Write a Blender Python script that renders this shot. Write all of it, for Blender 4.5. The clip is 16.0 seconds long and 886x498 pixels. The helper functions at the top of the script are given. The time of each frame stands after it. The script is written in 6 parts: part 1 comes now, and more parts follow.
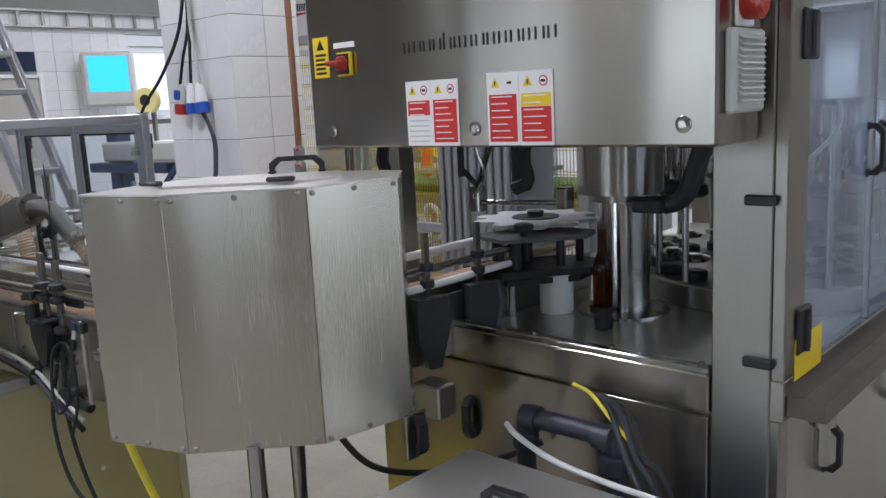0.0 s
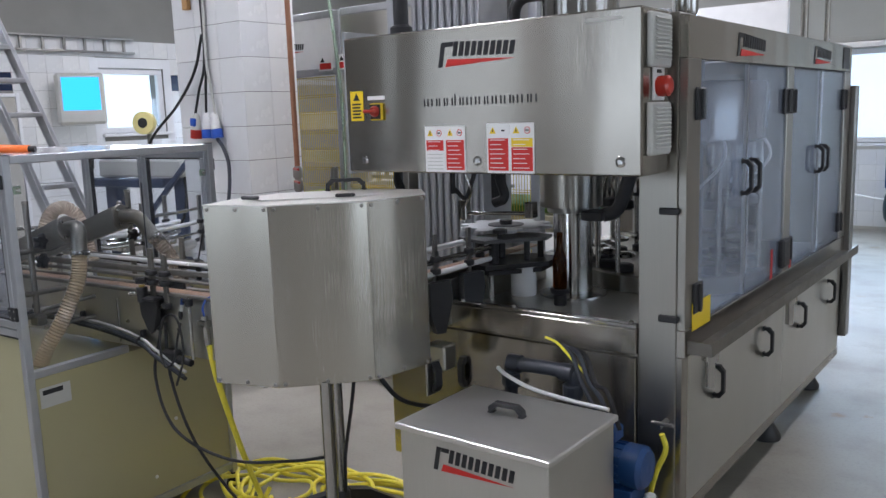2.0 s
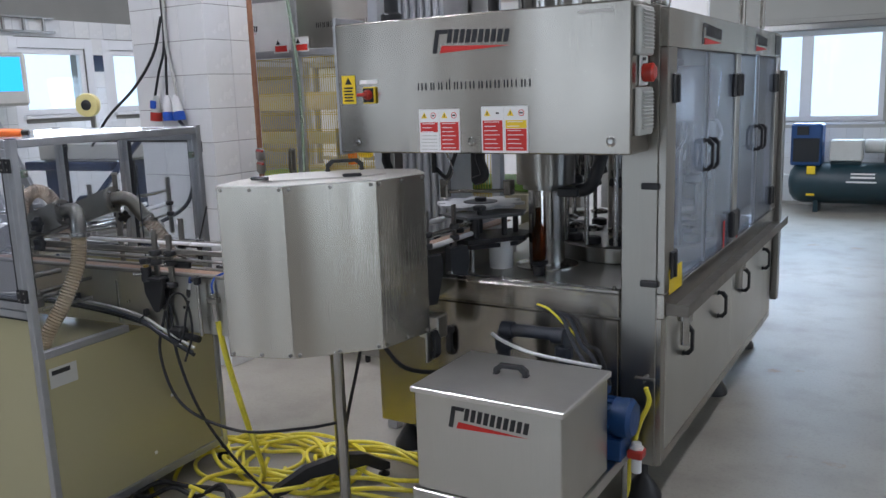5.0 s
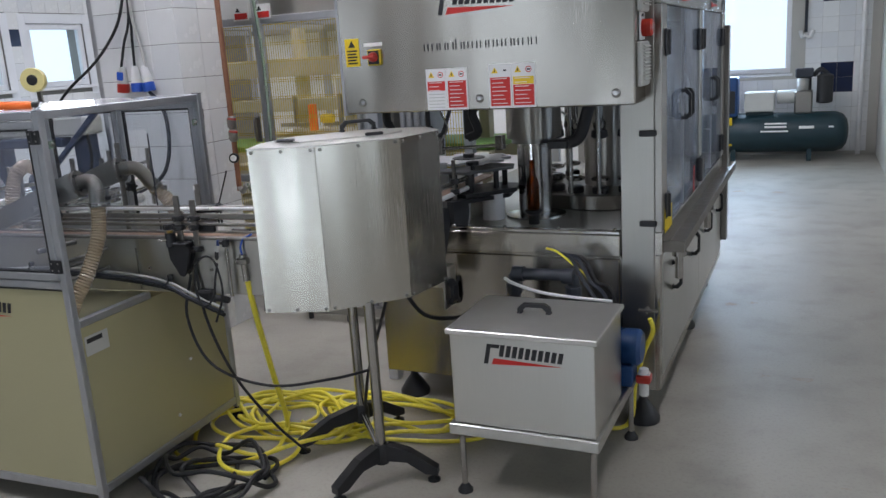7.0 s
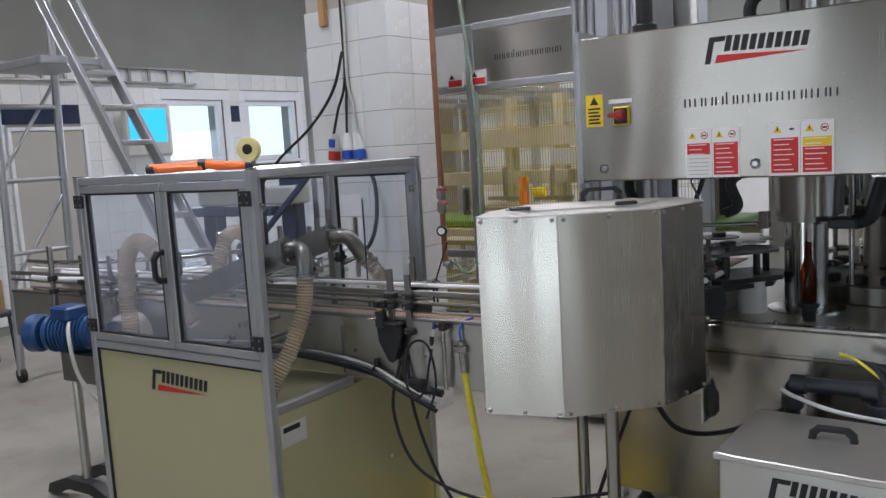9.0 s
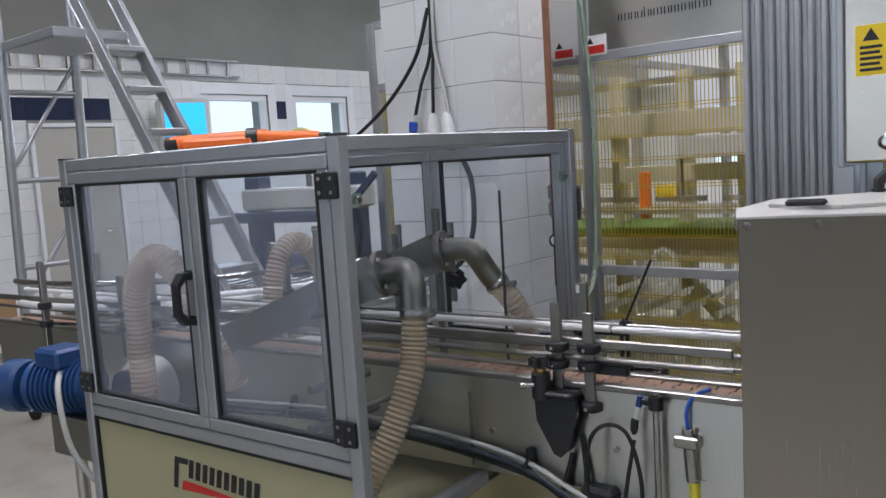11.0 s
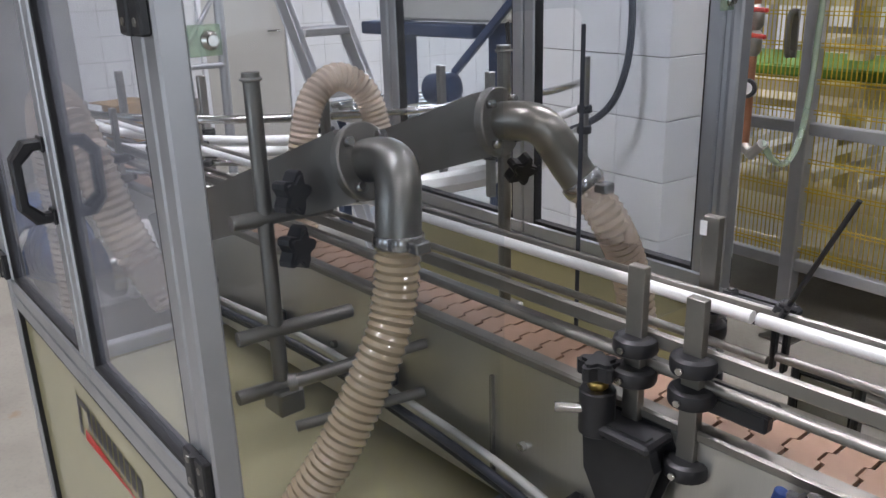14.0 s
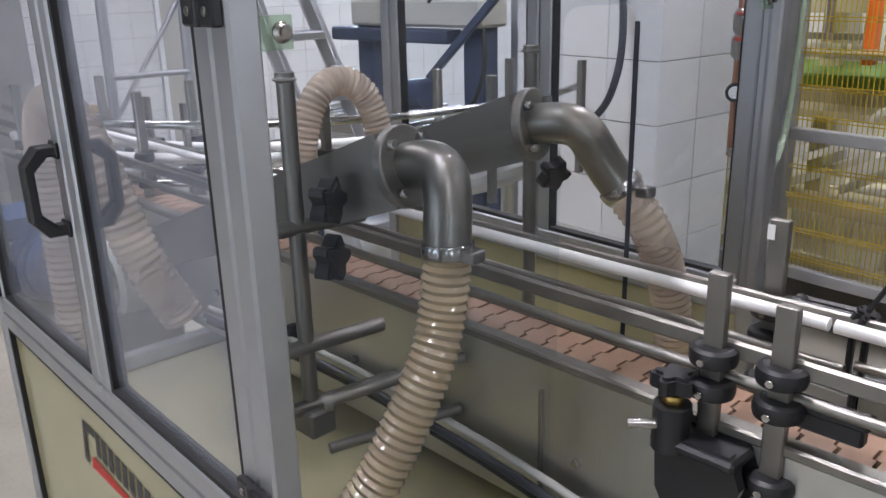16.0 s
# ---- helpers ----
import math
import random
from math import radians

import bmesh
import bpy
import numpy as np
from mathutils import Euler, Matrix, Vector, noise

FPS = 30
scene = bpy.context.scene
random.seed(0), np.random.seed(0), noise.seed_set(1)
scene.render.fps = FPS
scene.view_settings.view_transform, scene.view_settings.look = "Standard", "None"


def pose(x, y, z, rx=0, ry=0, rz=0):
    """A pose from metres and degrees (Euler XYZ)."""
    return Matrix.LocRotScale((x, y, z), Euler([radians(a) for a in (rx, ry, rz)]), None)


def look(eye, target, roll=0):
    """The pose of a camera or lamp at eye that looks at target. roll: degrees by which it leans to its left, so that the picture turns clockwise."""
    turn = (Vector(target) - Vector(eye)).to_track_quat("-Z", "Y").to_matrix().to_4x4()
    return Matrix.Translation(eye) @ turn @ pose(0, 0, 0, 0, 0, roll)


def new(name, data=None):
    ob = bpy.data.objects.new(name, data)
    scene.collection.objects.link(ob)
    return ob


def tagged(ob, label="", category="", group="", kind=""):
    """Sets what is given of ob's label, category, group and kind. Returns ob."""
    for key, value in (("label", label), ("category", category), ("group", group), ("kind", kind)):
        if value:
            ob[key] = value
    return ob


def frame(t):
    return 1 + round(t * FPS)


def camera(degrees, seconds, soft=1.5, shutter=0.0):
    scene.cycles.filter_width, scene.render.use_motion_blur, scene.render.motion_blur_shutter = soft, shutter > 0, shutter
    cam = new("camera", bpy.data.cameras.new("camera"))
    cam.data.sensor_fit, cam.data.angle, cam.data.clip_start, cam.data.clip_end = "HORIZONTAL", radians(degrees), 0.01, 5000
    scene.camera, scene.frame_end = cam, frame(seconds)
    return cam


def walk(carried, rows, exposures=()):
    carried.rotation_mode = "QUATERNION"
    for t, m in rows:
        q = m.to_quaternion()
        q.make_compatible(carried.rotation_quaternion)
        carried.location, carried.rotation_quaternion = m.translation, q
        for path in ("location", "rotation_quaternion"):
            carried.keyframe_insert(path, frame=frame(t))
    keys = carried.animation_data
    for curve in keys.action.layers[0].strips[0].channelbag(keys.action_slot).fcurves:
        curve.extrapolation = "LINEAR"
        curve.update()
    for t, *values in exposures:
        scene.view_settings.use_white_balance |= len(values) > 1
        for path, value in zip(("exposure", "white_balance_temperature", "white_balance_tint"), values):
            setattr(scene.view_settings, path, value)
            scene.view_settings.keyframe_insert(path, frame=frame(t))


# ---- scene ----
cam = camera(56.6, 16.0)
PATH = [
    (0, (0.661, 0.356, 1.566), (-0.681, 1.797, 1.216), -2.9),
    (0.5, (0.831, 0.121, 1.634), (-0.467, 1.618, 1.355), -2.3),
    (1, (0.907, -0.2, 1.646), (-0.204, 1.435, 1.342), -1.8),
    (1.5, (0.986, -0.321, 1.654), (-0.137, 1.297, 1.305), -1.1),
    (2, (1.031, -0.508, 1.668), (-0.175, 1.055, 1.346), -2.0),
    (2.5, (1.096, -0.705, 1.689), (0.14, 1.021, 1.362), -1.0),
    (3, (1.129, -0.813, 1.694), (0.148, 0.899, 1.369), -2.3),
    (3.5, (1.141, -0.874, 1.697), (0.069, 0.776, 1.341), -2.6),
    (3.7, (1.123, -0.885, 1.696), (0.065, 0.77, 1.32), -2.5),
    (5.8, (0.696, -0.862, 1.691), (-0.26, 0.858, 1.335), -1.8),
    (6, (0.661, -0.939, 1.681), (-0.186, 0.84, 1.34), -1.9),
    (6.5, (0.59, -1.165, 1.692), (-0.193, 0.618, 1.236), -3.1),
    (7, (0.57, -1.25, 1.688), (-0.245, 0.516, 1.226), -3.7),
    (7.5, (0.535, -1.274, 1.698), (-0.298, 0.5, 1.3), -3.3),
    (8, (0.472, -1.267, 1.688), (-0.465, 0.469, 1.361), -2.8),
    (8.5, (0.343, -1.109, 1.647), (-0.786, 0.504, 1.298), -2.8),
    (9, (0.119, -0.886, 1.613), (-1.078, 0.697, 1.368), -3.4),
    (9.5, (-0.14, -0.768, 1.601), (-1.373, 0.795, 1.411), -3.2),
    (9.7, (-0.254, -0.712, 1.587), (-1.49, 0.851, 1.42), -3.6),
    (11.8, (-1.041, 0.177, 1.515), (-2.393, 1.621, 1.215), -2.1),
    (12, (-1.081, 0.278, 1.517), (-2.484, 1.671, 1.212), -1.7),
    (12.5, (-1.129, 0.493, 1.530), (-2.645, 1.761, 1.224), -1.1),
    (13, (-1.168, 0.571, 1.514), (-2.728, 1.699, 0.973), -1.2),
    (13.5, (-1.192, 0.591, 1.518), (-2.737, 1.704, 0.904), -1.7),
    (14, (-1.193, 0.612, 1.509), (-2.739, 1.708, 0.870), -1.7),
    (14.5, (-1.192, 0.627, 1.491), (-2.660, 1.785, 0.782), -1.1),
    (15, (-1.198, 0.640, 1.476), (-2.676, 1.773, 0.746), -2.0),
    (15.5, (-1.223, 0.633, 1.486), (-2.777, 1.701, 0.818), -3.0),
    (16, (-1.311, 0.551, 1.495), (-2.793, 1.739, 0.871), -1.4),
]
EXPO = [(0, 0.39, 6500, 14), (4, 0.23, 6400, 14), (6.5, 0.15, 6450, 13), (8.5, 0.11, 6650, 13), (12, 0.15, 6500, 13), (13, 0.36, 6500, 14), (14, 0.62, 6750, 15), (16, 0.7, 6750, 15)]
walk(cam, [(t, look(eye, target, roll)) for t, eye, target, roll in PATH], EXPO)

# ---- world, light ----
world = bpy.data.worlds.new("world")
scene.world = world
world.use_nodes = True
wn = world.node_tree.nodes
sky = wn.new("ShaderNodeTexSky")
sky.sky_type, sky.sun_disc, sky.sun_elevation, sky.sun_rotation = "NISHITA", False, radians(40), radians(30)
wn["Background"].inputs["Strength"].default_value = 0.1
world.node_tree.links.new(sky.outputs[0], wn["Background"].inputs["Color"])


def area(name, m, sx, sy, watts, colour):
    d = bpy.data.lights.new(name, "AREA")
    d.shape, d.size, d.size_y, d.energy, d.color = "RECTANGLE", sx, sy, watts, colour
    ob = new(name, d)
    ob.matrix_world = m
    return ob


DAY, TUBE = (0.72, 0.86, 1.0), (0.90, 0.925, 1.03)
area("daylight_far_window", pose(-0.7, 11.1, 1.75, 90, 0, 180) @ pose(0, 0, 0, 0, 0, 0), 1.7, 1.1, 85, (0.55, 0.76, 1.0))
area("daylight_left_window", pose(-8.2, 6.0, 1.9, 90, 0, -90), 2.0, 0.75, 40, DAY)

# light at windows out of view, sized for the highlights on the steel
for x, z, w_, h_, e in ((-5.0, 2.05, 1.3, 1.6, 7), (-2.575, 2.05, 1.45, 1.6, 14), (-1.42, 0.52, 0.26, 0.8, 6), (-0.74, 0.52, 0.26, 0.8, 6), (2.7, 2.05, 0.7, 1.6, 8)):
    area("unseen_near_window_light", pose(x, -3.86, z, 90, 0, 0), w_, h_, e, DAY)
area("unseen_east_window_light", pose(3.76, -1.6, 1.6, 90, 0, 90), 0.9, 1.5, 13, DAY)
area("unseen_east_window_light", pose(3.76, 2.9, 1.8, 90, 0, 90), 2.8, 1.5, 18, DAY)


# ---- materials ----
class M:
    """A small node-material builder."""

    def __init__(self, name, base=(0.5, 0.5, 0.5), rough=0.5, metal=0.0):
        self.m = bpy.data.materials.new(name)
        self.m.use_nodes = True
        self.n, self.l = self.m.node_tree.nodes, self.m.node_tree.links
        self.b = self.n["Principled BSDF"]
        self.b.inputs["Base Color"].default_value = (*base, 1)
        self.b.inputs["Roughness"].default_value = rough
        self.b.inputs["Metallic"].default_value = metal
        self.base, self.rough = base, rough

    def coords(self, scale=(1, 1, 1)):
        tc, mp = self.n.new("ShaderNodeTexCoord"), self.n.new("ShaderNodeMapping")
        mp.inputs["Scale"].default_value = scale
        self.l.new(tc.outputs["Object"], mp.inputs["Vector"])
        return mp.outputs["Vector"]

    def noise(self, scale, detail=4, stretch=(1, 1, 1), rough=0.55):
        t = self.n.new("ShaderNodeTexNoise")
        t.inputs["Scale"].default_value, t.inputs["Detail"].default_value, t.inputs["Roughness"].default_value = scale, detail, rough
        self.l.new(self.coords(stretch), t.inputs["Vector"])
        return t.outputs["Fac"]

    def ramp(self, fac, a, b, lo=0.35, hi=0.65):
        r = self.n.new("ShaderNodeMapRange")
        for key, v in (("From Min", lo), ("From Max", hi), ("To Min", a), ("To Max", b)):
            r.inputs[key].default_value = v
        self.l.new(fac, r.inputs["Value"])
        return r.outputs[0]

    def mixcol(self, fac, a, b, mode="MIX"):
        x = self.n.new("ShaderNodeMix")
        x.data_type, x.blend_type = "RGBA", mode
        self.l.new(fac, x.inputs["Factor"])
        for sock, v in ((x.inputs[6], a), (x.inputs[7], b)):
            if isinstance(v, tuple):
                sock.default_value = (*v, 1)
            else:
                self.l.new(v, sock)
        return x.outputs[2]

    def colour(self, out):
        self.l.new(out, self.b.inputs["Base Color"])
        return self

    def roughness(self, out):
        self.l.new(out, self.b.inputs["Roughness"])
        return self

    def bump(self, fac, strength=0.2, dist=0.002):
        p = self.n.new("ShaderNodeBump")
        p.inputs["Strength"].default_value, p.inputs["Distance"].default_value = strength, dist
        self.l.new(fac, p.inputs["Height"])
        self.l.new(p.outputs[0], self.b.inputs["Normal"])
        return self


def plain(name, base, rough=0.5, metal=0.0, vary=0.12, scale=9.0, bump=0.05):
    m = M(name, base, rough, metal)
    f = m.noise(scale, 5)
    dark = tuple(c * (1 - vary) for c in base)
    light = tuple(min(1, c * (1 + vary)) for c in base)
    m.colour(m.mixcol(m.ramp(f, 0, 1, 0.22, 0.78), dark, light))
    m.roughness(m.ramp(m.noise(scale * 2.3, 3), max(0.03, rough - 0.06), min(1, rough + 0.08), 0.15, 0.85))
    if bump:
        m.bump(m.noise(scale * 30, 2), bump, 0.001)
    return m.m


def steel(name, base=(0.45, 0.43, 0.395), rough=0.30, grain=(3, 3, 160), smear=0.5, aniso=0.8, warp=0.010):
    m = M(name, base, rough, 1.0)
    s = m.noise(2.2, 3)
    dark = tuple(c * 0.84 for c in base)
    m.colour(m.mixcol(m.ramp(s, 0, smear, 0.2, 0.8), base, dark))
    streak = m.noise(1.0, 3, grain, 0.7)
    c = m.mixcol(m.ramp(streak, 0, 0.30, 0.3, 0.7), m.b.inputs["Base Color"].links[0].from_socket, tuple(q * 0.72 for q in base))
    m.colour(c)
    add = m.n.new("ShaderNodeMath")
    m.l.new(m.ramp(s, rough - 0.03, rough + 0.04, 0.1, 0.9), add.inputs[0])
    m.l.new(m.ramp(streak, -0.015, 0.02, 0.3, 0.7), add.inputs[1])
    m.roughness(add.outputs[0])
    wave = m.noise(1.0, 1, (3.4, 3.4, 0.45))
    m.bump(wave, 1.0, warp)
    tg = m.n.new("ShaderNodeTangent")
    tg.direction_type, tg.axis = "RADIAL", "Z"
    m.l.new(tg.outputs[0], m.b.inputs["Tangent"])
    m.b.inputs["Anisotropic"].default_value, m.b.inputs["Anisotropic Rotation"].default_value = aniso, 0.25
    return m.m


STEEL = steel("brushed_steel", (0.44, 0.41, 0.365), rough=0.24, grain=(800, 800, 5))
# darker copy of the steel: dark reflections in the uprights put into its base
STEEL_V = steel("brushed_steel_darkened", (0.37, 0.352, 0.32), grain=(800, 800, 5))
STEEL_MATT = steel("matt_steel_sheet", (0.62, 0.61, 0.57), 0.31, (800, 800, 5))
HOOD = steel("hood_sheet_steel", (0.60, 0.565, 0.50), 0.25, (800, 800, 5), 0.6, 0.8, 0.016)
LID = plain("satin_lid_steel", (0.66, 0.645, 0.61), 0.40, 0.85, 0.05, 5, 0.03)
STEEL_DARK = steel("dull_steel", (0.36, 0.35, 0.33), 0.34, (30, 30, 200))
CHROME = steel("polished_steel", (0.50, 0.49, 0.47), 0.17, (20, 20, 20), 0.3)
ALU = plain("aluminium_profile", (0.46, 0.47, 0.49), 0.42, 0.75, 0.06, 14)
BLACK = plain("black_plastic", (0.016, 0.016, 0.018), 0.42, 0, 0.25, 20)
RUBBER = plain("black_rubber", (0.012, 0.012, 0.013), 0.6, 0, 0.3, 20)
BEIGE = plain("beige_coated_panel", (0.43, 0.395, 0.235), 0.14, 0, 0.02, 2, 0)
WHITE = plain("white_plastic", (0.78, 0.78, 0.77), 0.35, 0, 0.05, 8)
PAPER = plain("white_sticker", (0.80, 0.80, 0.79), 0.45, 0, 0.03, 8, 0)
REDINK = plain("red_ink", (0.60, 0.025, 0.02), 0.45, 0, 0.06, 8, 0)
INK = plain("black_ink", (0.012, 0.012, 0.014), 0.4, 0, 0.1, 8, 0)
YELLOW = plain("yellow_label", (0.82, 0.58, 0.02), 0.45, 0, 0.06, 8, 0)
HOSE_Y = plain("yellow_hose", (0.86, 0.74, 0.07), 0.38, 0, 0.12, 30)
BLUE = plain("blue_machine_paint", (0.012, 0.055, 0.17), 0.38, 0, 0.15, 10)
BLUE_L = plain("blue_plastic", (0.02, 0.09, 0.45), 0.4, 0, 0.1, 10)
BRASS = plain("brass", (0.55, 0.38, 0.12), 0.3, 0.9, 0.1, 20)
NAVYP = plain("navy_plastic", (0.012, 0.04, 0.16), 0.4, 0, 0.1, 10)
RED = plain("red_plastic", (0.42, 0.03, 0.02), 0.3, 0, 0.1, 10)
ORANGE = plain("orange_plastic", (0.85, 0.16, 0.02), 0.4, 0, 0.1, 10)
ELBOW = steel("satin_pipe_steel", (0.30, 0.287, 0.262), 0.33, (4, 4, 4), 0.6, 0.2, 0.002)
GREY_P = plain("grey_pvc", (0.033, 0.038, 0.05), 0.4, 0, 0.15, 10)
LGREY = plain("light_grey_plastic", (0.52, 0.52, 0.49), 0.5, 0, 0.06, 10)
TUBING = plain("tan_spiral_hose", (0.42, 0.32, 0.20), 0.08, 0, 0.12, 25, 0.02)
TUBING.node_tree.nodes["Principled BSDF"].inputs["Coat Weight"].default_value = 1.0
BOLTED = steel("weathered_steel", (0.34, 0.33, 0.31), 0.40, (30, 30, 60))
# drip channel steel, its dark reflections put into the base colour
CHANNEL = plain("darkened_channel_steel", (0.17, 0.155, 0.135), 0.38, 0.85, 0.2, 8)
DULL = plain("dull_rail_steel", (0.25, 0.237, 0.215), 0.40, 0.9, 0.12, 14)
CHAIN = plain("brown_plastic_chain", (0.42, 0.27, 0.19), 0.5, 0, 0.18, 12)
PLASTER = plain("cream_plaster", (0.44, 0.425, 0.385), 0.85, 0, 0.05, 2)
# darkened plaster: gives the steel a dark unseen south wall to reflect
PLASTER_DIM = plain("dimmed_plaster", (0.24, 0.235, 0.22), 0.85, 0, 0.08, 2)
CEIL = plain("ceiling_paint", (0.41, 0.40, 0.38), 0.9, 0, 0.05, 2)
FRAME_W = plain("white_window_frame", (0.75, 0.76, 0.78), 0.4, 0, 0.03, 6)
NAVY = plain("navy_glazed_tile", (0.012, 0.02, 0.055), 0.15, 0, 0.2, 6, 0)
COPPER = plain("copper_pipe", (0.32, 0.15, 0.09), 0.4, 0.6, 0.2, 12)
WOOD = plain("pine_wood", (0.48, 0.27, 0.11), 0.6, 0, 0.2, 12)
COMP = plain("dark_teal_paint", (0.012, 0.035, 0.045), 0.35, 0, 0.15, 8)
WIRE_Y = plain("yellow_wire", (0.50, 0.36, 0.02), 0.45, 0, 0.1, 10, 0)
GREEN = plain("green_belt", (0.10, 0.22, 0.03), 0.6, 0, 0.2, 8)
CREAM = plain("cream_metal", (0.50, 0.46, 0.34), 0.5, 0, 0.08, 6)
LAMPRED = plain("red_lens", (0.40, 0.025, 0.015), 0.2, 0, 0.05, 6, 0)


def glow(name, colour, strength):
    m = bpy.data.materials.new(name)
    m.use_nodes = True
    m.node_tree.nodes.clear()
    e, o = m.node_tree.nodes.new("ShaderNodeEmission"), m.node_tree.nodes.new("ShaderNodeOutputMaterial")
    e.inputs["Color"].default_value, e.inputs["Strength"].default_value = (*colour, 1), strength
    m.node_tree.links.new(e.outputs[0], o.inputs[0])
    return m


# glow behind the unseen windows, dimmed to soften their reflections
SHADE = glow("dim_outside_glow", (0.88, 0.94, 1.0), 0.64)
OUTSIDE = glow("bright_daylight", (0.66, 0.86, 1.0), 1.4)
SCREEN = glow("blue_screen", (0.03, 0.42, 0.95), 1.6)
TUBE_ON = glow("lit_tube", (1.0, 0.95, 0.85), 6.0)


def clear(name, tint, gloss_rough=0.03, film=0.0, film_col=(0.6, 0.65, 0.75)):
    """Thin clear sheet: tinted see-through, Fresnel gloss and a patchy film; on the doors the film paints reflections.
    """
    m = bpy.data.materials.new(name)
    m.use_nodes = True
    n, l = m.node_tree.nodes, m.node_tree.links
    n.clear()
    out, mix, fr = n.new("ShaderNodeOutputMaterial"), n.new("ShaderNodeMixShader"), n.new("ShaderNodeLayerWeight")
    tr, gl, df, mx = n.new("ShaderNodeBsdfTransparent"), n.new("ShaderNodeBsdfGlossy"), n.new("ShaderNodeBsdfDiffuse"), n.new("ShaderNodeMixShader")
    tc, nz, mr = n.new("ShaderNodeTexCoord"), n.new("ShaderNodeTexNoise"), n.new("ShaderNodeMapRange")
    tr.inputs[0].default_value = (*tint, 1)
    gl.inputs["Roughness"].default_value = gloss_rough
    df.inputs[0].default_value = (*film_col, 1)
    fr.inputs["Blend"].default_value = 0.5
    pw, ma = n.new("ShaderNodeMath"), n.new("ShaderNodeMath")
    pw.operation, ma.operation = "POWER", "MULTIPLY_ADD"
    pw.inputs[1].default_value, ma.inputs[1].default_value, ma.inputs[2].default_value = 5.0, 0.7, 0.02
    l.new(fr.outputs["Facing"], pw.inputs[0])
    l.new(pw.outputs[0], ma.inputs[0])
    nz.inputs["Scale"].default_value, nz.inputs["Detail"].default_value = 3.0, 5
    mr.inputs["From Min"].default_value, mr.inputs["From Max"].default_value = 0.3, 0.75
    mr.inputs["To Min"].default_value, mr.inputs["To Max"].default_value = film * 0.4, film * 1.6
    l.new(tc.outputs["Object"], nz.inputs["Vector"])
    l.new(nz.outputs["Fac"], mr.inputs["Value"])
    l.new(mr.outputs[0], mx.inputs[0])
    l.new(tr.outputs[0], mx.inputs[1])
    l.new(df.outputs[0], mx.inputs[2])
    l.new(ma.outputs[0], mix.inputs[0])
    l.new(mx.outputs[0], mix.inputs[1])
    l.new(gl.outputs[0], mix.inputs[2])
    l.new(mix.outputs[0], out.inputs[0])
    return m


ACRYL = clear("clear_acrylic", (0.95, 0.965, 0.98), 0.03, 0.012)
# guard doors: pale reflections are painted in through the film
ACRYL_DOOR = clear("reflection_film_acrylic", (0.93, 0.95, 0.97), 0.03, 0.13, (0.66, 0.69, 0.80))
# filler doors: the bluish window reflection is put into the film colour
ACRYL_FILL = clear("blue_reflection_acrylic", (0.90, 0.93, 0.97), 0.03, 0.20, (0.55, 0.64, 0.80))
PANE = clear("window_pane", (0.95, 0.98, 1.0), 0.02, 0.0)
SPIRAL = clear("clear_spiral_hose", (0.88, 0.80, 0.72), 0.10, 0.50, (0.74, 0.62, 0.52))
BROWN = clear("brown_bottle_glass", (0.34, 0.13, 0.03), 0.05, 0.10, (0.15, 0.05, 0.01))
# guard top: white film imitates the pale reflection seen at a grazing angle
ACRYL_TOP = clear("pale_reflection_acrylic", (0.95, 0.96, 0.97), 0.12, 0.42, (0.85, 0.85, 0.85))
CLEARHOSE = clear("clear_green_hose", (0.80, 0.90, 0.80), 0.08, 0.35, (0.5, 0.6, 0.5))


def floor_material():
    m = M("grey_epoxy_floor", (0.45, 0.45, 0.42), 0.3)
    big, mid, fine = m.noise(0.7, 4), m.noise(3.1, 6), m.noise(60, 3)
    c = m.mixcol(m.ramp(big, 0, 1), (0.29, 0.270, 0.230), (0.38, 0.357, 0.305))
    c = m.mixcol(m.ramp(mid, 0, 0.5, 0.5, 0.75), c, (0.21, 0.19, 0.16))
    c = m.mixcol(m.ramp(m.noise(1.9, 7, (1, 1, 1), 0.7), 0, 0.75, 0.62, 0.70), c, (0.29, 0.16, 0.06))
    c = m.mixcol(m.ramp(fine, 0, 0.25, 0.5, 0.7), c, (0.18, 0.175, 0.165))
    m.colour(c)
    m.roughness(m.ramp(mid, 0.44, 0.60, 0.2, 0.8))
    m.bump(m.noise(14, 4), 0.08, 0.003)
    return m.m


def tile_material():
    m = M("white_glazed_tile", (0.74, 0.74, 0.74), 0.16)
    info = m.n.new("ShaderNodeObjectInfo")
    c = m.mixcol(info.outputs["Random"], (0.68, 0.69, 0.70), (0.77, 0.77, 0.76))
    c = m.mixcol(m.ramp(m.noise(5, 5), 0, 0.35, 0.5, 0.8), c, (0.58, 0.57, 0.53))
    m.colour(c)
    m.roughness(m.ramp(m.noise(9, 3), 0.12, 0.28))
    m.bump(m.noise(7, 2), 0.04, 0.002)
    return m.m


FLOOR, TILE = floor_material(), tile_material()
GROUT = plain("grey_grout", (0.13, 0.125, 0.12), 0.9, 0, 0.15, 12)


# ---- mesh helpers ----
def frame_of(d):
    d = Vector(d).normalized()
    a = Vector((0, 0, 1)) if abs(d.z) < 0.9 else Vector((1, 0, 0))
    s = d.cross(a).normalized()
    return s, s.cross(d).normalized(), d


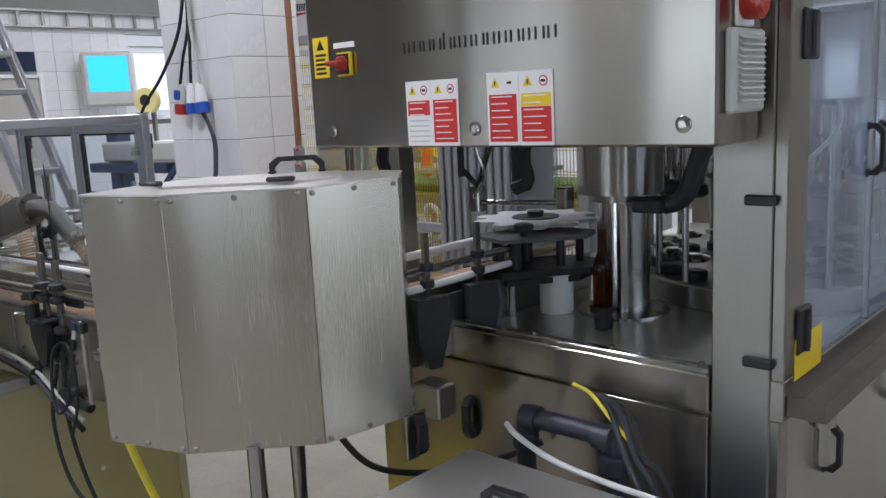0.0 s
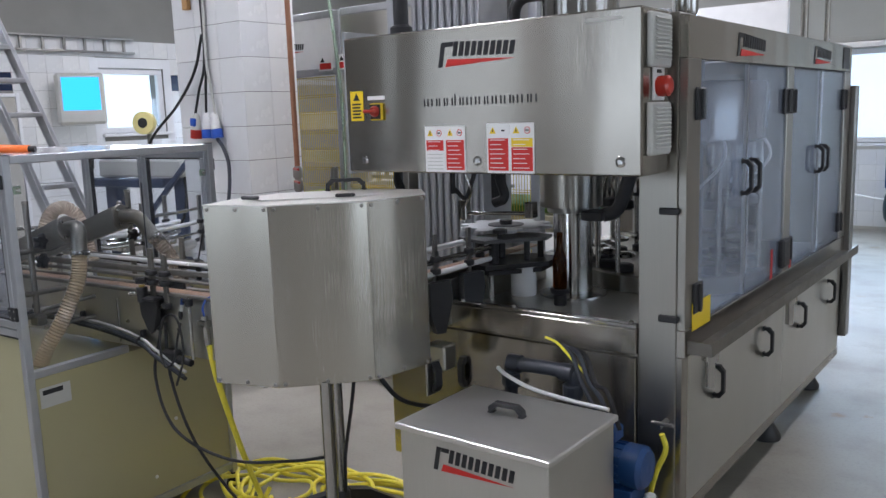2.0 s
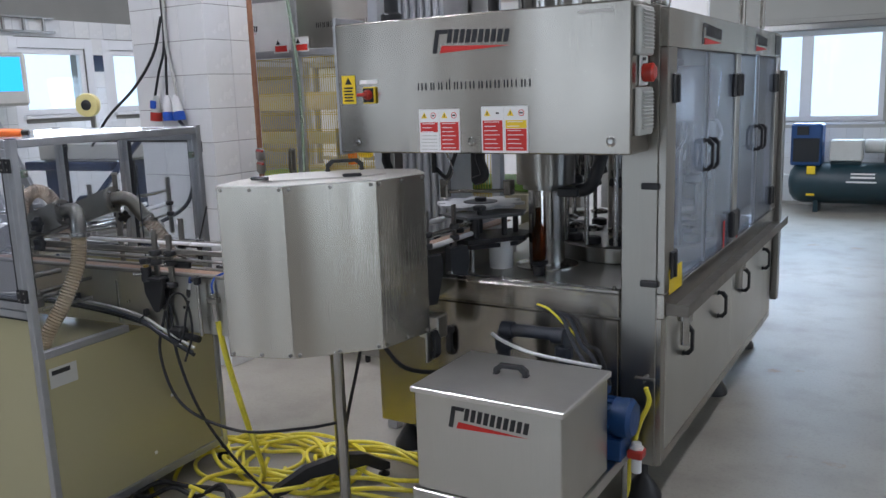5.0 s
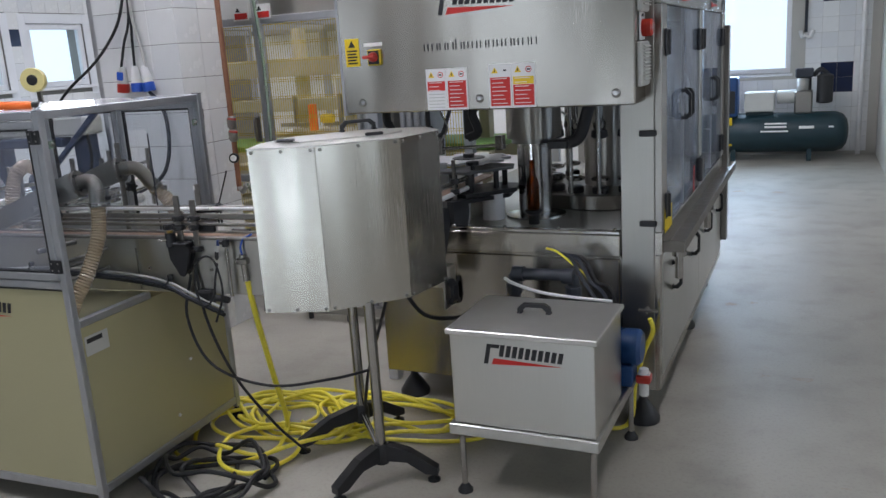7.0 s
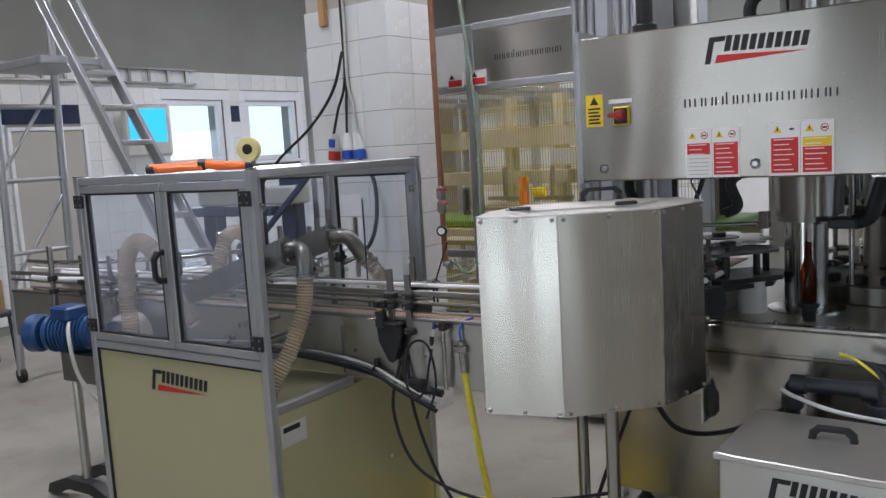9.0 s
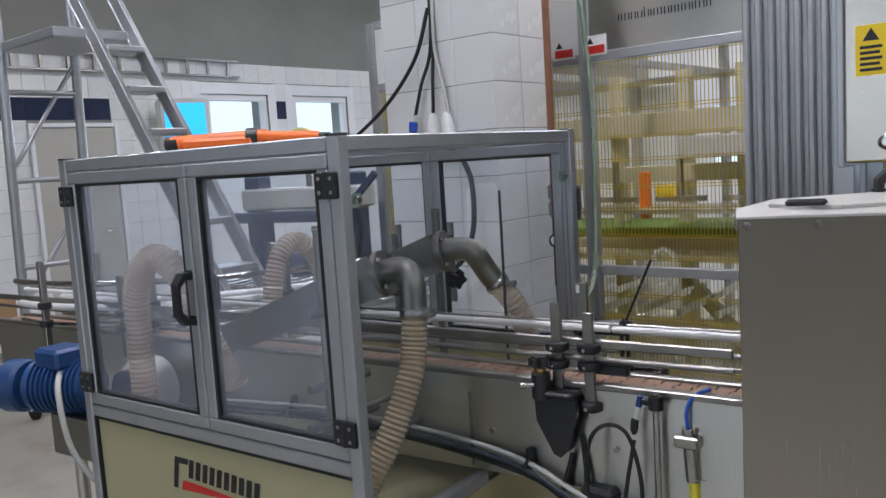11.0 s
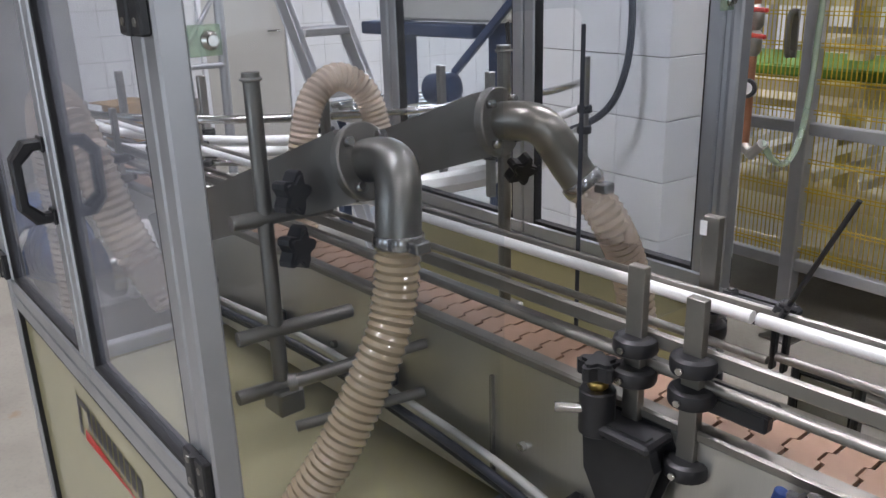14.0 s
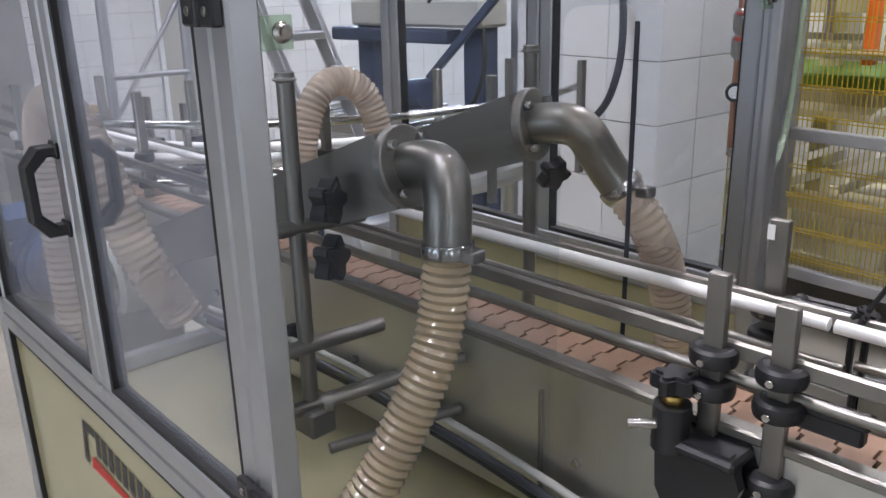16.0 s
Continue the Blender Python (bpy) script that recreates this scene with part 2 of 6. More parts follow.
class G:
    """Collects geometry for one mesh."""

    def __init__(self):
        self.v, self.f, self.s = [], [], []

    def add(self, verts, faces, smooth=False):
        o = len(self.v)
        self.v += [tuple(p) for p in verts]
        self.f += [tuple(i + o for i in f) for f in faces]
        self.s += [smooth] * len(faces)
        return self

    def box(self, x0, y0, z0, x1, y1, z1, b=0.0, m=None):
        """A box, its edges chamfered by b, moved by m."""
        x0, x1 = sorted((x0, x1))
        y0, y1 = sorted((y0, y1))
        z0, z1 = sorted((z0, z1))
        if b <= 0:
            vs = [(x, y, z) for z in (z0, z1) for x, y in ((x0, y0), (x1, y0), (x1, y1), (x0, y1))]
            fs = [(3, 2, 1, 0), (4, 5, 6, 7), (0, 1, 5, 4), (1, 2, 6, 5), (2, 3, 7, 6), (3, 0, 4, 7)]
        else:
            b = min(b, (x1 - x0) * 0.45, (y1 - y0) * 0.45, (z1 - z0) * 0.45)
            vs, ix = [], {}
            for sx in (0, 1):
                for sy in (0, 1):
                    for sz in (0, 1):
                        c = ((x0, x1)[sx], (y0, y1)[sy], (z0, z1)[sz])
                        q = ((b, -b)[sx], (b, -b)[sy], (b, -b)[sz])
                        for ax in range(3):
                            p = [c[k] + (q[k] if k != ax else 0) for k in range(3)]
                            ix[sx, sy, sz, ax] = len(vs)
                            vs.append(tuple(p))
            fs = []
            cen = Vector(((x0 + x1) / 2, (y0 + y1) / 2, (z0 + z1) / 2))

            def face(ids):
                p = [Vector(vs[i]) for i in ids]
                mid = sum(p, Vector()) / len(p)
                nrm = (p[1] - p[0]).cross(p[2] - p[0])
                fs.append(tuple(ids) if nrm.dot(mid - cen) > 0 else tuple(reversed(ids)))
            for ax in range(3):
                o1, o2 = [k for k in range(3) if k != ax]
                for s in (0, 1):
                    ids = []
                    for a1, a2 in ((0, 0), (1, 0), (1, 1), (0, 1)):
                        k = [0, 0, 0]
                        k[ax], k[o1], k[o2] = s, a1, a2
                        ids.append(ix[k[0], k[1], k[2], ax])
                    face(ids)
                for a1 in (0, 1):
                    for a2 in (0, 1):
                        ids = []
                        for s, k2 in ((0, o1), (1, o1), (1, o2), (0, o2)):
                            k = [0, 0, 0]
                            k[ax], k[o1], k[o2] = s, a1, a2
                            ids.append(ix[k[0], k[1], k[2], k2])
                        face(ids)
            for sx in (0, 1):
                for sy in (0, 1):
                    for sz in (0, 1):
                        face([ix[sx, sy, sz, 0], ix[sx, sy, sz, 1], ix[sx, sy, sz, 2]])
        if m is not None:
            vs = [m @ Vector(p) for p in vs]
        return self.add(vs, fs)

    def lathe(self, rings, base, axis=(0, 0, 1), seg=20, caps=True, smooth=True):
        """Rings of (radius, distance along the axis)."""
        s, u, d = frame_of(axis)
        base = Vector(base)
        vs, fs = [], []
        for r, h in rings:
            for k in range(seg):
                a = 2 * math.pi * k / seg
                vs.append(base + d * h + (s * math.cos(a) + u * math.sin(a)) * r)
        for i in range(len(rings) - 1):
            for k in range(seg):
                k2 = (k + 1) % seg
                fs.append((i * seg + k, i * seg + k2, (i + 1) * seg + k2, (i + 1) * seg + k))
        self.add(vs, fs, smooth)
        if caps:
            n = len(rings)
            o = len(self.v) - len(vs)
            self.f += [tuple(o + k for k in reversed(range(seg))), tuple(o + (n - 1) * seg + k for k in range(seg))]
            self.s += [False, False]
        return self

    def cyl(self, a, b, r, seg=16, b_=0.0):
        a, b = Vector(a), Vector(b)
        h = (b - a).length
        e = min(b_ or r * 0.08, h * 0.3)
        return self.lathe([(r - e, 0), (r, e), (r, h - e), (r - e, h)], a, b - a, seg)

    def tube(self, pts, r, seg=8, rib=0.0, pitch=0.012, ends=True):
        """A round tube along points; rib: depth of spiral-hose ribs."""
        P = [Vector(p) for p in pts]
        if rib:
            P = resample(P, pitch / 4)
        s, u, d = frame_of(P[1] - P[0])
        vs, fs = [], []
        for i, p in enumerate(P):
            t = (P[min(i + 1, len(P) - 1)] - P[max(i - 1, 0)]).normalized()
            s = (s - t * s.dot(t)).normalized()
            u = t.cross(s)
            rr = r - rib * (0, 0.45, 1, 0.45)[i % 4]
            for k in range(seg):
                a = 2 * math.pi * k / seg
                vs.append(p + (s * math.cos(a) + u * math.sin(a)) * rr)
        n = len(P)
        for i in range(n - 1):
            for k in range(seg):
                k2 = (k + 1) % seg
                fs.append((i * seg + k, i * seg + k2, (i + 1) * seg + k2, (i + 1) * seg + k))
        o = len(self.v)
        self.add(vs, fs, True)
        if ends:
            self.f += [tuple(o + k for k in reversed(range(seg))), tuple(o + (n - 1) * seg + k for k in range(seg))]
            self.s += [False, False]
        return self

    def prism(self, pts, z0, z1, m=None):
        """A straight prism over a convex or concave outline (counter-clockwise) in x, y."""
        n = len(pts)
        vs = [Vector((x, y, z)) for z in (z0, z1) for x, y in pts]
        if m is not None:
            vs = [m @ p for p in vs]
        fs = [tuple(reversed(range(n))), tuple(range(n, 2 * n))]
        fs += [(k, (k + 1) % n, n + (k + 1) % n, n + k) for k in range(n)]
        return self.add(vs, fs)

    def mesh(self, name):
        me = bpy.data.meshes.new(name)
        me.from_pydata(self.v, [], self.f)
        me.update()
        if any(self.s):
            me.set_sharp_from_angle(angle=0.65)
        me.polygons.foreach_set("use_smooth", self.s)
        return me


def resample(P, step):
    out, rest = [P[0]], 0.0
    for a, b in zip(P, P[1:]):
        L = (b - a).length
        t = step - rest
        while t <= L:
            out.append(a + (b - a) * (t / L))
            t += step
        rest = (rest + L) % step if L else rest
    return out


def spline(pts, n=10):
    """A smooth (Catmull-Rom) line through points."""
    P = [Vector(p) for p in pts]
    P = [P[0] * 2 - P[1]] + P + [P[-1] * 2 - P[-2]]
    out = []
    for i in range(1, len(P) - 2):
        a, b, c, d = P[i - 1:i + 3]
        for k in range(n):
            t = k / n
            out.append(0.5 * ((2 * b) + (c - a) * t + (2 * a - 5 * b + 4 * c - d) * t * t + (3 * b - a - 3 * c + d) * t ** 3))
    out.append(P[-2])
    return out


def thing(name, m, label, category, group="", kind=""):
    ob = new(name)
    ob.empty_display_size = 0.1
    ob.matrix_world = m
    return tagged(ob, label, category, group, kind)


def part(name, g, mat, parent=None, label=""):
    """Links a G (or a mesh) as one object under its parent."""
    me = g.mesh(name) if isinstance(g, G) else g
    if not me.materials:
        me.materials.append(mat)
    ob = new(name, me)
    if parent is not None:
        ob.parent = parent
    if label:
        ob["label"] = label
    return ob


def solid(name, g, mat, label, category, group="", kind="", m=None):
    ob = part(name, g, mat)
    if m is not None:
        ob.matrix_world = m
    return tagged(ob, label, category, group, kind)


def handle_mesh(L=0.11, reach=0.04, w=0.022, t=0.014):
    """An angular bow handle along x, standing off in -y."""
    c = min(0.022, L * 0.2)
    line = [(-L / 2, 0.001), (-L / 2, -reach + c * 0.8), (-L / 2 + c, -reach), (L / 2 - c, -reach), (L / 2, -reach + c * 0.8), (L / 2, 0.001)]
    inner = [(x * (1 - 2 * t / L), y + t * (0 if abs(y) < 0.002 else 0.92)) for x, y in line]
    g = G()
    vs, n = [], len(line)
    for (x0, y0), (x1, y1) in zip(line, inner):
        e = 0.0025
        dx, dy = (x1 - x0) * 0.2, (y1 - y0) * 0.2
        for px, py, pz in ((x0, y0, -w / 2 + e), (x0 + dx, y0 + dy, -w / 2), (x1 - dx, y1 - dy, -w / 2), (x1, y1, -w / 2 + e), (x1, y1, w / 2 - e), (x1 - dx, y1 - dy, w / 2), (x0 + dx, y0 + dy, w / 2), (x0, y0, w / 2 - e)):
            vs.append((px, py, pz))
    fs = [tuple(range(8)), tuple(8 * (n - 1) + k for k in reversed(range(8)))]
    for i in range(n - 1):
        fs += [(8 * i + k, 8 * (i + 1) + k, 8 * (i + 1) + (k + 1) % 8, 8 * i + (k + 1) % 8) for k in range(8)]
    g.add(vs, fs)
    for sx in (-1, 1):
        g.box(sx * (L / 2 - t / 2) - 0.011, -0.006, -w / 2 - 0.001, sx * (L / 2 - t / 2) + 0.011, 0, w / 2 + 0.001, 0.002)
    return g


def foot(parent, x, y, top, r=0.05, m=BLACK):
    """A levelling foot: spindle and flared rubber pad."""
    f = part("foot", G().lathe([(r, 0), (r, 0.012), (r * 0.75, 0.03), (r * 0.3, 0.05), (0.012, 0.055), (0.012, top)], (x, y, 0)), m, parent)
    return f


def slab(name, parent, m, x0, x1, z0, z1, lean=0.0, mat=None):
    """A flat bar in the plane of m, leaning to the right."""
    return part(name, G().add([m @ Vector(p) for p in ((x0 + lean * z0, 0, z0), (x1 + lean * z0, 0, z0), (x1 + lean * z1, 0, z1), (x0 + lean * z1, 0, z1))], [(0, 1, 2, 3)]), mat or INK, parent)


def mark(parent, m, w, h):
    """A maker's mark as plain shapes: slanted dark bars over a red wedge."""
    slab("mark_bar", parent, m, 0.0, w * 0.055, 0.02 * h, h * 0.98, 0.2)
    slab("mark_bar", parent, m, w * 0.056, w * 0.16, h * 0.80, h * 0.98, 0.2)
    for k in range(10):
        x0 = w * (0.17 + 0.079 * k)
        slab("mark_bar", parent, m, x0, x0 + w * 0.056, h * (0.42 - 0.01 * k), h * (0.98 - 0.017 * k), 0.2)
    r = G().add([m @ Vector(p) for p in ((w * 0.10, -0.0006, h * 0.02), (w * 0.97, -0.0006, h * 0.18), (w * 0.13, -0.0006, h * 0.32))], [(0, 1, 2)])
    part("red_wedge", r, REDINK, parent, "red wedge under the maker's mark")


def text_bars(parent, m, w, h, n):
    """A line of lettering as pairs of plain upright bars."""
    rnd = random.Random(n)
    for k in range(n):
        x0, t = w * k / n, h * 0.12
        x1 = x0 + w / n * rnd.choice((0.62, 0.7, 0.78))
        slab("lettering_bar", parent, m, x0, x0 + t, 0, h if k == 4 else h * 0.68)
        slab("lettering_bar", parent, m, x1 - t, x1, 0, h * 0.68)


# ---- the hall ----
def structure(name, g, mat, label, category, m=None):
    return solid(name, g, mat, label, category, kind="structure", m=m)


XL, XR, YN, YF, ZC = -8.3, 3.9, -4.0, 11.3, 4.3
structure("floor", G().box(XL - 0.3, YN - 0.3, -0.2, XR + 0.3, YF + 0.3, 0), FLOOR, "worn grey-beige epoxy floor with rusty stains", "floor")
structure("ceiling", G().box(XL - 0.3, YN - 0.3, ZC, XR + 0.3, YF + 0.3, ZC + 0.2), CEIL, "plain painted hall ceiling", "ceiling")
# unseen near windows; the knee-high pair is added for bright bands on the hood
SW = ((-5.7, -4.3, 1.2, 2.9), (-3.35, -1.8, 1.2, 2.9), (-1.6, -1.24, 0.06, 0.98), (-0.92, -0.56, 0.06, 0.98), (2.3, 3.1, 1.2, 2.9))
g = G()
edges = [XL - 0.3, *[q for w_ in SW for q in w_[:2]], XR + 0.3]
for a, b in zip(edges[::2], edges[1::2]):
    g.box(a, YN - 0.25, 0, b, YN, ZC)
for a, b, za, zb in SW:
    g.box(a, YN - 0.25, 0, b, YN, za).box(a, YN - 0.25, zb, b, YN, ZC)
structure("wall_south", g, PLASTER_DIM, "unseen near wall, plaster darkened for steel reflections, with windows", "wall")
# unseen side windows, set where the steel and door panes mirror daylight
EW = ((-2.1, -1.1, 0.8, 2.4), (1.4, 4.4, 1.0, 2.6))
g = G().box(XR, YN, 0, XR + 0.25, EW[0][0], ZC).box(XR, EW[0][1], 0, XR + 0.25, EW[1][0], ZC).box(XR, EW[1][1], 0, XR + 0.25, 7.4, ZC)
for a, b, za, zb in EW:
    g.box(XR, a, 0, XR + 0.25, b, za).box(XR, a, zb, XR + 0.25, b, ZC)
g.box(1.32, 7.4, 0, XR + 0.25, YF, ZC)
structure("wall_east", g, PLASTER, "plain cream plastered wall with a jog", "wall")
# far wall with its window
WX0, WX1, WZ0, WZ1 = -2.6, 0.22, 1.12, 2.32
g = G().box(XL - 0.3, YF, 0, WX0, YF + 0.3, ZC).box(WX1, YF, 0, 1.32, YF + 0.3, ZC).box(WX0, YF, 0, WX1, YF + 0.3, WZ0).box(WX0, YF, WZ1, WX1, YF + 0.3, ZC)
wall_north = structure("wall_north", g, PLASTER, "cream wall, white tiled below, with a wide window", "wall")
# left wall with two windows
LW = ((4.98, 5.86), (6.22, 7.10))
LZ0, LZ1 = 1.58, 2.36
g = G().box(XL - 0.3, YN, 0, XL, LW[0][0], ZC).box(XL - 0.3, LW[0][1], 0, XL, LW[1][0], ZC).box(XL - 0.3, LW[1][1], 0, XL, YF, ZC)
for a, b in LW:
    g.box(XL - 0.3, a, 0, XL, b, LZ0).box(XL - 0.3, a, LZ1, XL, b, ZC)
# the west wall shares the darkened plaster
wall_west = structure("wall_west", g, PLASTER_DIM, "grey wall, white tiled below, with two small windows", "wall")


def window(name, m, w, h, bars=(), label=""):
    """A framed window of size w x h, in its own x, z plane, depth along y."""
    t = thing(name, m, label, "window", kind="structure")
    f = G().box(0, 0, 0, w, 0.07, 0.07, 0.006).box(0, 0, h - 0.07, w, 0.07, h, 0.006).box(0, 0, 0.07, 0.07, 0.07, h - 0.07, 0.006).box(w - 0.07, 0, 0.07, w, 0.07, h - 0.07, 0.006)
    part("window_frame", f, FRAME_W, t)
    for b in bars:
        part("mullion", G().box(b - 0.07, -0.01, 0.07, b + 0.07, 0.06, h - 0.07, 0.006), FRAME_W, t)
    xs = [0.07, *[q for b in bars for q in (b - 0.07, b + 0.07)], w - 0.07]
    for a, b in zip(xs[::2], xs[1::2]):
        p = part("pane", G().box(a, 0.03, 0.07, b, 0.036, h - 0.07), PANE, t)
        p.visible_shadow = False
    part("window_sill", G().box(-0.03, -0.09, -0.04, w + 0.03, 0.05, 0, 0.008), FRAME_W, t)
    return t


window("window_1", pose(WX0, YF + 0.08, WZ0), WX1 - WX0, WZ1 - WZ0, (1.87, 0.95), "white framed window, overexposed daylight behind")
for k, (a, b) in enumerate(LW):
    window("window_%d" % (k + 2), pose(XL - 0.02, a, LZ0, 0, 0, 90), b - a, LZ1 - LZ0, (), "small white framed window with bright room behind")
for a, b in LW:
    structure("trim", G().box(XL, a - 0.11, LZ0 - 0.12, XL + 0.009, a - 0.001, LZ1 + 0.12, 0.002).box(XL, b + 0.001, LZ0 - 0.12, XL + 0.009, b + 0.11, LZ1 + 0.12, 0.002).box(XL, a - 0.001, LZ1 + 0.001, XL + 0.009, b + 0.001, LZ1 + 0.12, 0.002), FRAME_W, "white painted lining round the small window", "trim")
for k, (a, b, za, zb) in enumerate(SW):
    window("window_%d" % (k + 4), pose(b, YN - 0.08, za, 0, 0, 180), b - a, zb - za, (), "white framed window in the unseen near wall")
for k, (a, b, za, zb) in enumerate(EW):
    window("window_%d" % (k + 9), pose(XR + 0.08, b, za, 0, 0, -90), b - a, zb - za, (), "white framed window in the unseen side wall")
structure("backdrop", G().box(XR + 1.5, -4.5, -0.5, XR + 1.55, 7.0, 4.0), SHADE, "unseen glow panel outside the side windows", "backdrop")
for nm, m, w, h in (("backdrop", pose(-6, YF + 2.0, -1), 10, 6), ("backdrop", pose(XL - 1.5, 2.5, -1, 0, 0, 90), 8, 6), ("backdrop", pose(6, YN - 2, -1, 0, 0, 180), 16, 7)):
    structure(nm, G().box(0, 0, 0, w, 0.05, h), SHADE if m.translation.y < YN else OUTSIDE, "plain bright daylight outside the windows", "backdrop", m)
structure("trim", G().box(WX0 - 0.1, YF - 0.10, WZ1 + 0.0, WX1 + 0.12, YF - 0.002, WZ1 + 0.09, 0.01), STEEL_DARK, "dark roller box over the window", "trim")
structure("trim", G().box(WX0 - 0.1, YF - 0.02, WZ1 + 0.09, 1.3, YF - 0.002, WZ1 + 0.16, 0.004), PLASTER, "cream plaster ledge above the window", "trim")

# hall lights
for x, y in ((-5.6, 1.0), (-5.6, 4.6), (-5.6, 8.2), (-2.4, 0.2), (-2.4, 3.4), (-2.4, 7.0), (0.9, -0.6), (0.9, 3.0), (0.9, 6.4)):
    t = thing("ceiling_light", pose(x, y, ZC), "long fluorescent ceiling light with a white housing", "ceiling light", "hall lights")
    part("housing", G().box(-0.1, -0.75, -0.07, 0.1, 0.75, 0, 0.01), WHITE, t)
    for sx in (-0.05, 0.05):
        part("tube", G().cyl((sx, -0.72, -0.09), (sx, 0.72, -0.09), 0.016, 10), TUBE_ON, t)
    area("tube_light", pose(x, y, ZC - 0.12), 0.2, 1.4, {-5.6: 42, -2.4: 66, 0.9: 22}[x], TUBE)


# ---- tiled column ----
CX0, CX1, CY0, CY1, CT = -3.575, -2.928, 2.74, 3.17, 2.46
column = structure("column", G().box(CX0 + 0.008, CY0 + 0.008, 0, CX1 - 0.008, CY1, CT).box(CX0 + 0.02, CY0 + 0.02, CT, CX1 - 0.02, CY1, ZC), GROUT, "square pillar clad in white tiles", "column")
structure("trim", G().box(CX0 + 0.012, CY0 + 0.012, CT + 0.002, CX1 - 0.012, CY1 + 0.002, ZC), PLASTER, "cream plaster above the tiled pillar", "trim")

# ---- copper pipe with valves beside the column ----
t = thing("copper_pipe", pose(-2.845, 3.05, 0), "brown copper pipe with red valve levers beside the pillar", "pipe")
part("pipe", G().tube([(0, 0, 0.9), (0, 0, ZC)], 0.017, 12), COPPER, t)
for z in (1.26, 1.34):
    v = part("valve", G().lathe([(0.015, 0), (0.03, 0.02), (0.03, 0.07), (0.015, 0.09)], (0, 0, z - 0.045)), STEEL_DARK, t)
    v2 = part("valve_lever", G().box(0, -0.014, z + 0.02, 0.12, 0.0, z + 0.034, 0.004, pose(0, -0.02, 0, 0, 0, -30)), RED, t, "red valve lever")
part("gauge", G().lathe([(0.03, 0), (0.032, 0.005), (0.032, 0.025), (0.028, 0.03)], (0.03, -0.05, 1.12), (0.4, -0.9, 0.1)), BLACK, t, "round pressure gauge")
part("gauge_face", G().lathe([(0.020, 0), (0.020, 0.002)], (0.042, -0.078, 1.123), (0.4, -0.9, 0.1)), PAPER, t)
part("pipe_outlet", G().tube([(0, 0, 0.92), (0.05, -0.03, 0.9), (0.11, -0.06, 0.95)], 0.018, 10), STEEL_DARK, t)
pts = spline([(-2.735, 2.99, 0.95), (-2.76, 3.10, 0.875), (-2.82, 3.28, 0.83), (-2.885, 3.46, 0.90), (-2.905, 3.53, 1.15), (-2.905, 3.54, 1.77), (-2.95, 3.52, 2.4), (-3.05, 3.5, 3.2)], 12)
solid("clear_hose", G().tube(pts, 0.012, 10), CLEARHOSE, "clear greenish hose hanging along the fence post", "hose")

# ---- cables and plugs on the column ----
for k, (dx, mat, lab) in enumerate(((-0.10, LGREY, "grey power plug with a red socket end"), (0.0, WHITE, "white power plug with a blue end"), (0.08, WHITE, "white power plug with a blue end"))):
    t = thing("power_plug", pose(-3.24 + dx * 1.1, 2.69, 1.63, 0, 8 * (1 - k), 0), lab + " hanging on the pillar", "plug", "plugs on the pillar")
    part("plug_body", G().lathe([(0.012, 0.10), (0.02, 0.085), (0.03, 0.03), (0.032, 0.0), (0.03, -0.005)], (0, 0, 0), seg=14), mat, t)
    part("plug_collar", G().lathe([(0.036, -0.055), (0.037, -0.05), (0.037, -0.004), (0.03, 0.0)], (0, 0, 0), seg=14), RED if k == 0 else BLUE_L, t)
    if k == 0:
        part("plug_cap", G().box(-0.022, -0.035, 0.02, 0.022, -0.015, 0.07, 0.005), BLUE_L, t, "blue flap")
    solid("plug_cable", G().tube(spline([(-3.24 + dx * 1.1, 2.69, 1.72), (-3.24 + dx * 0.7, 2.70, 1.86), (-3.235 + dx * 0.1, 2.71, 2.05), (-3.235 + dx * 0.1, 2.715, 2.5), (-3.235, 2.715, 4.2)], 8), 0.008, 8), RUBBER if k < 2 else LGREY, "cable running up the tiled pillar", "cable", "pillar cables")
solid("hanging_cable", G().tube(spline([(-3.25, 2.71, 2.2), (-3.34, 2.70, 1.98), (-3.55, 2.70, 1.78), (-3.9, 2.75, 1.60), (-4.3, 2.9, 1.4)], 10), 0.009, 8), RUBBER, "black cable hanging off the pillar", "cable")
solid("wood_block", G().box(-3.42, 2.705, 2.36, -3.37, 2.738, 2.56, 0.004), WOOD, "small pine block fixed on the pillar", "block")
solid("hanging_hose", G().tube(spline([(-3.15, 2.69, 1.57), (-3.07, 2.67, 1.51), (-3.02, 2.66, 1.40), (-3.0, 2.62, 1.2), (-3.08, 2.6, 1.05), (-3.35, 2.6, 0.93)], 10), 0.012, 8), GREY_P, "dark hose curving down the pillar", "hose")


# ---- guard round the bottle blower ----
GT = pose(-1.885, 0.835, 0, 0, 0, 5.2)
GG = pose(-1.926, 0.836, 0, 0, 0, 2.96)
U0, V1, ZT, P = -0.965, 0.927, 1.58, 0.030
t = thing("machine_guard", GG, "aluminium framed guard with clear panes and beige lower panels", "machine guard")


def profile(name, x0, y0, z0, x1, y1, z1):
    part(name, G().box(x0, y0, z0, x1, y1, z1, 0.003), ALU, t)


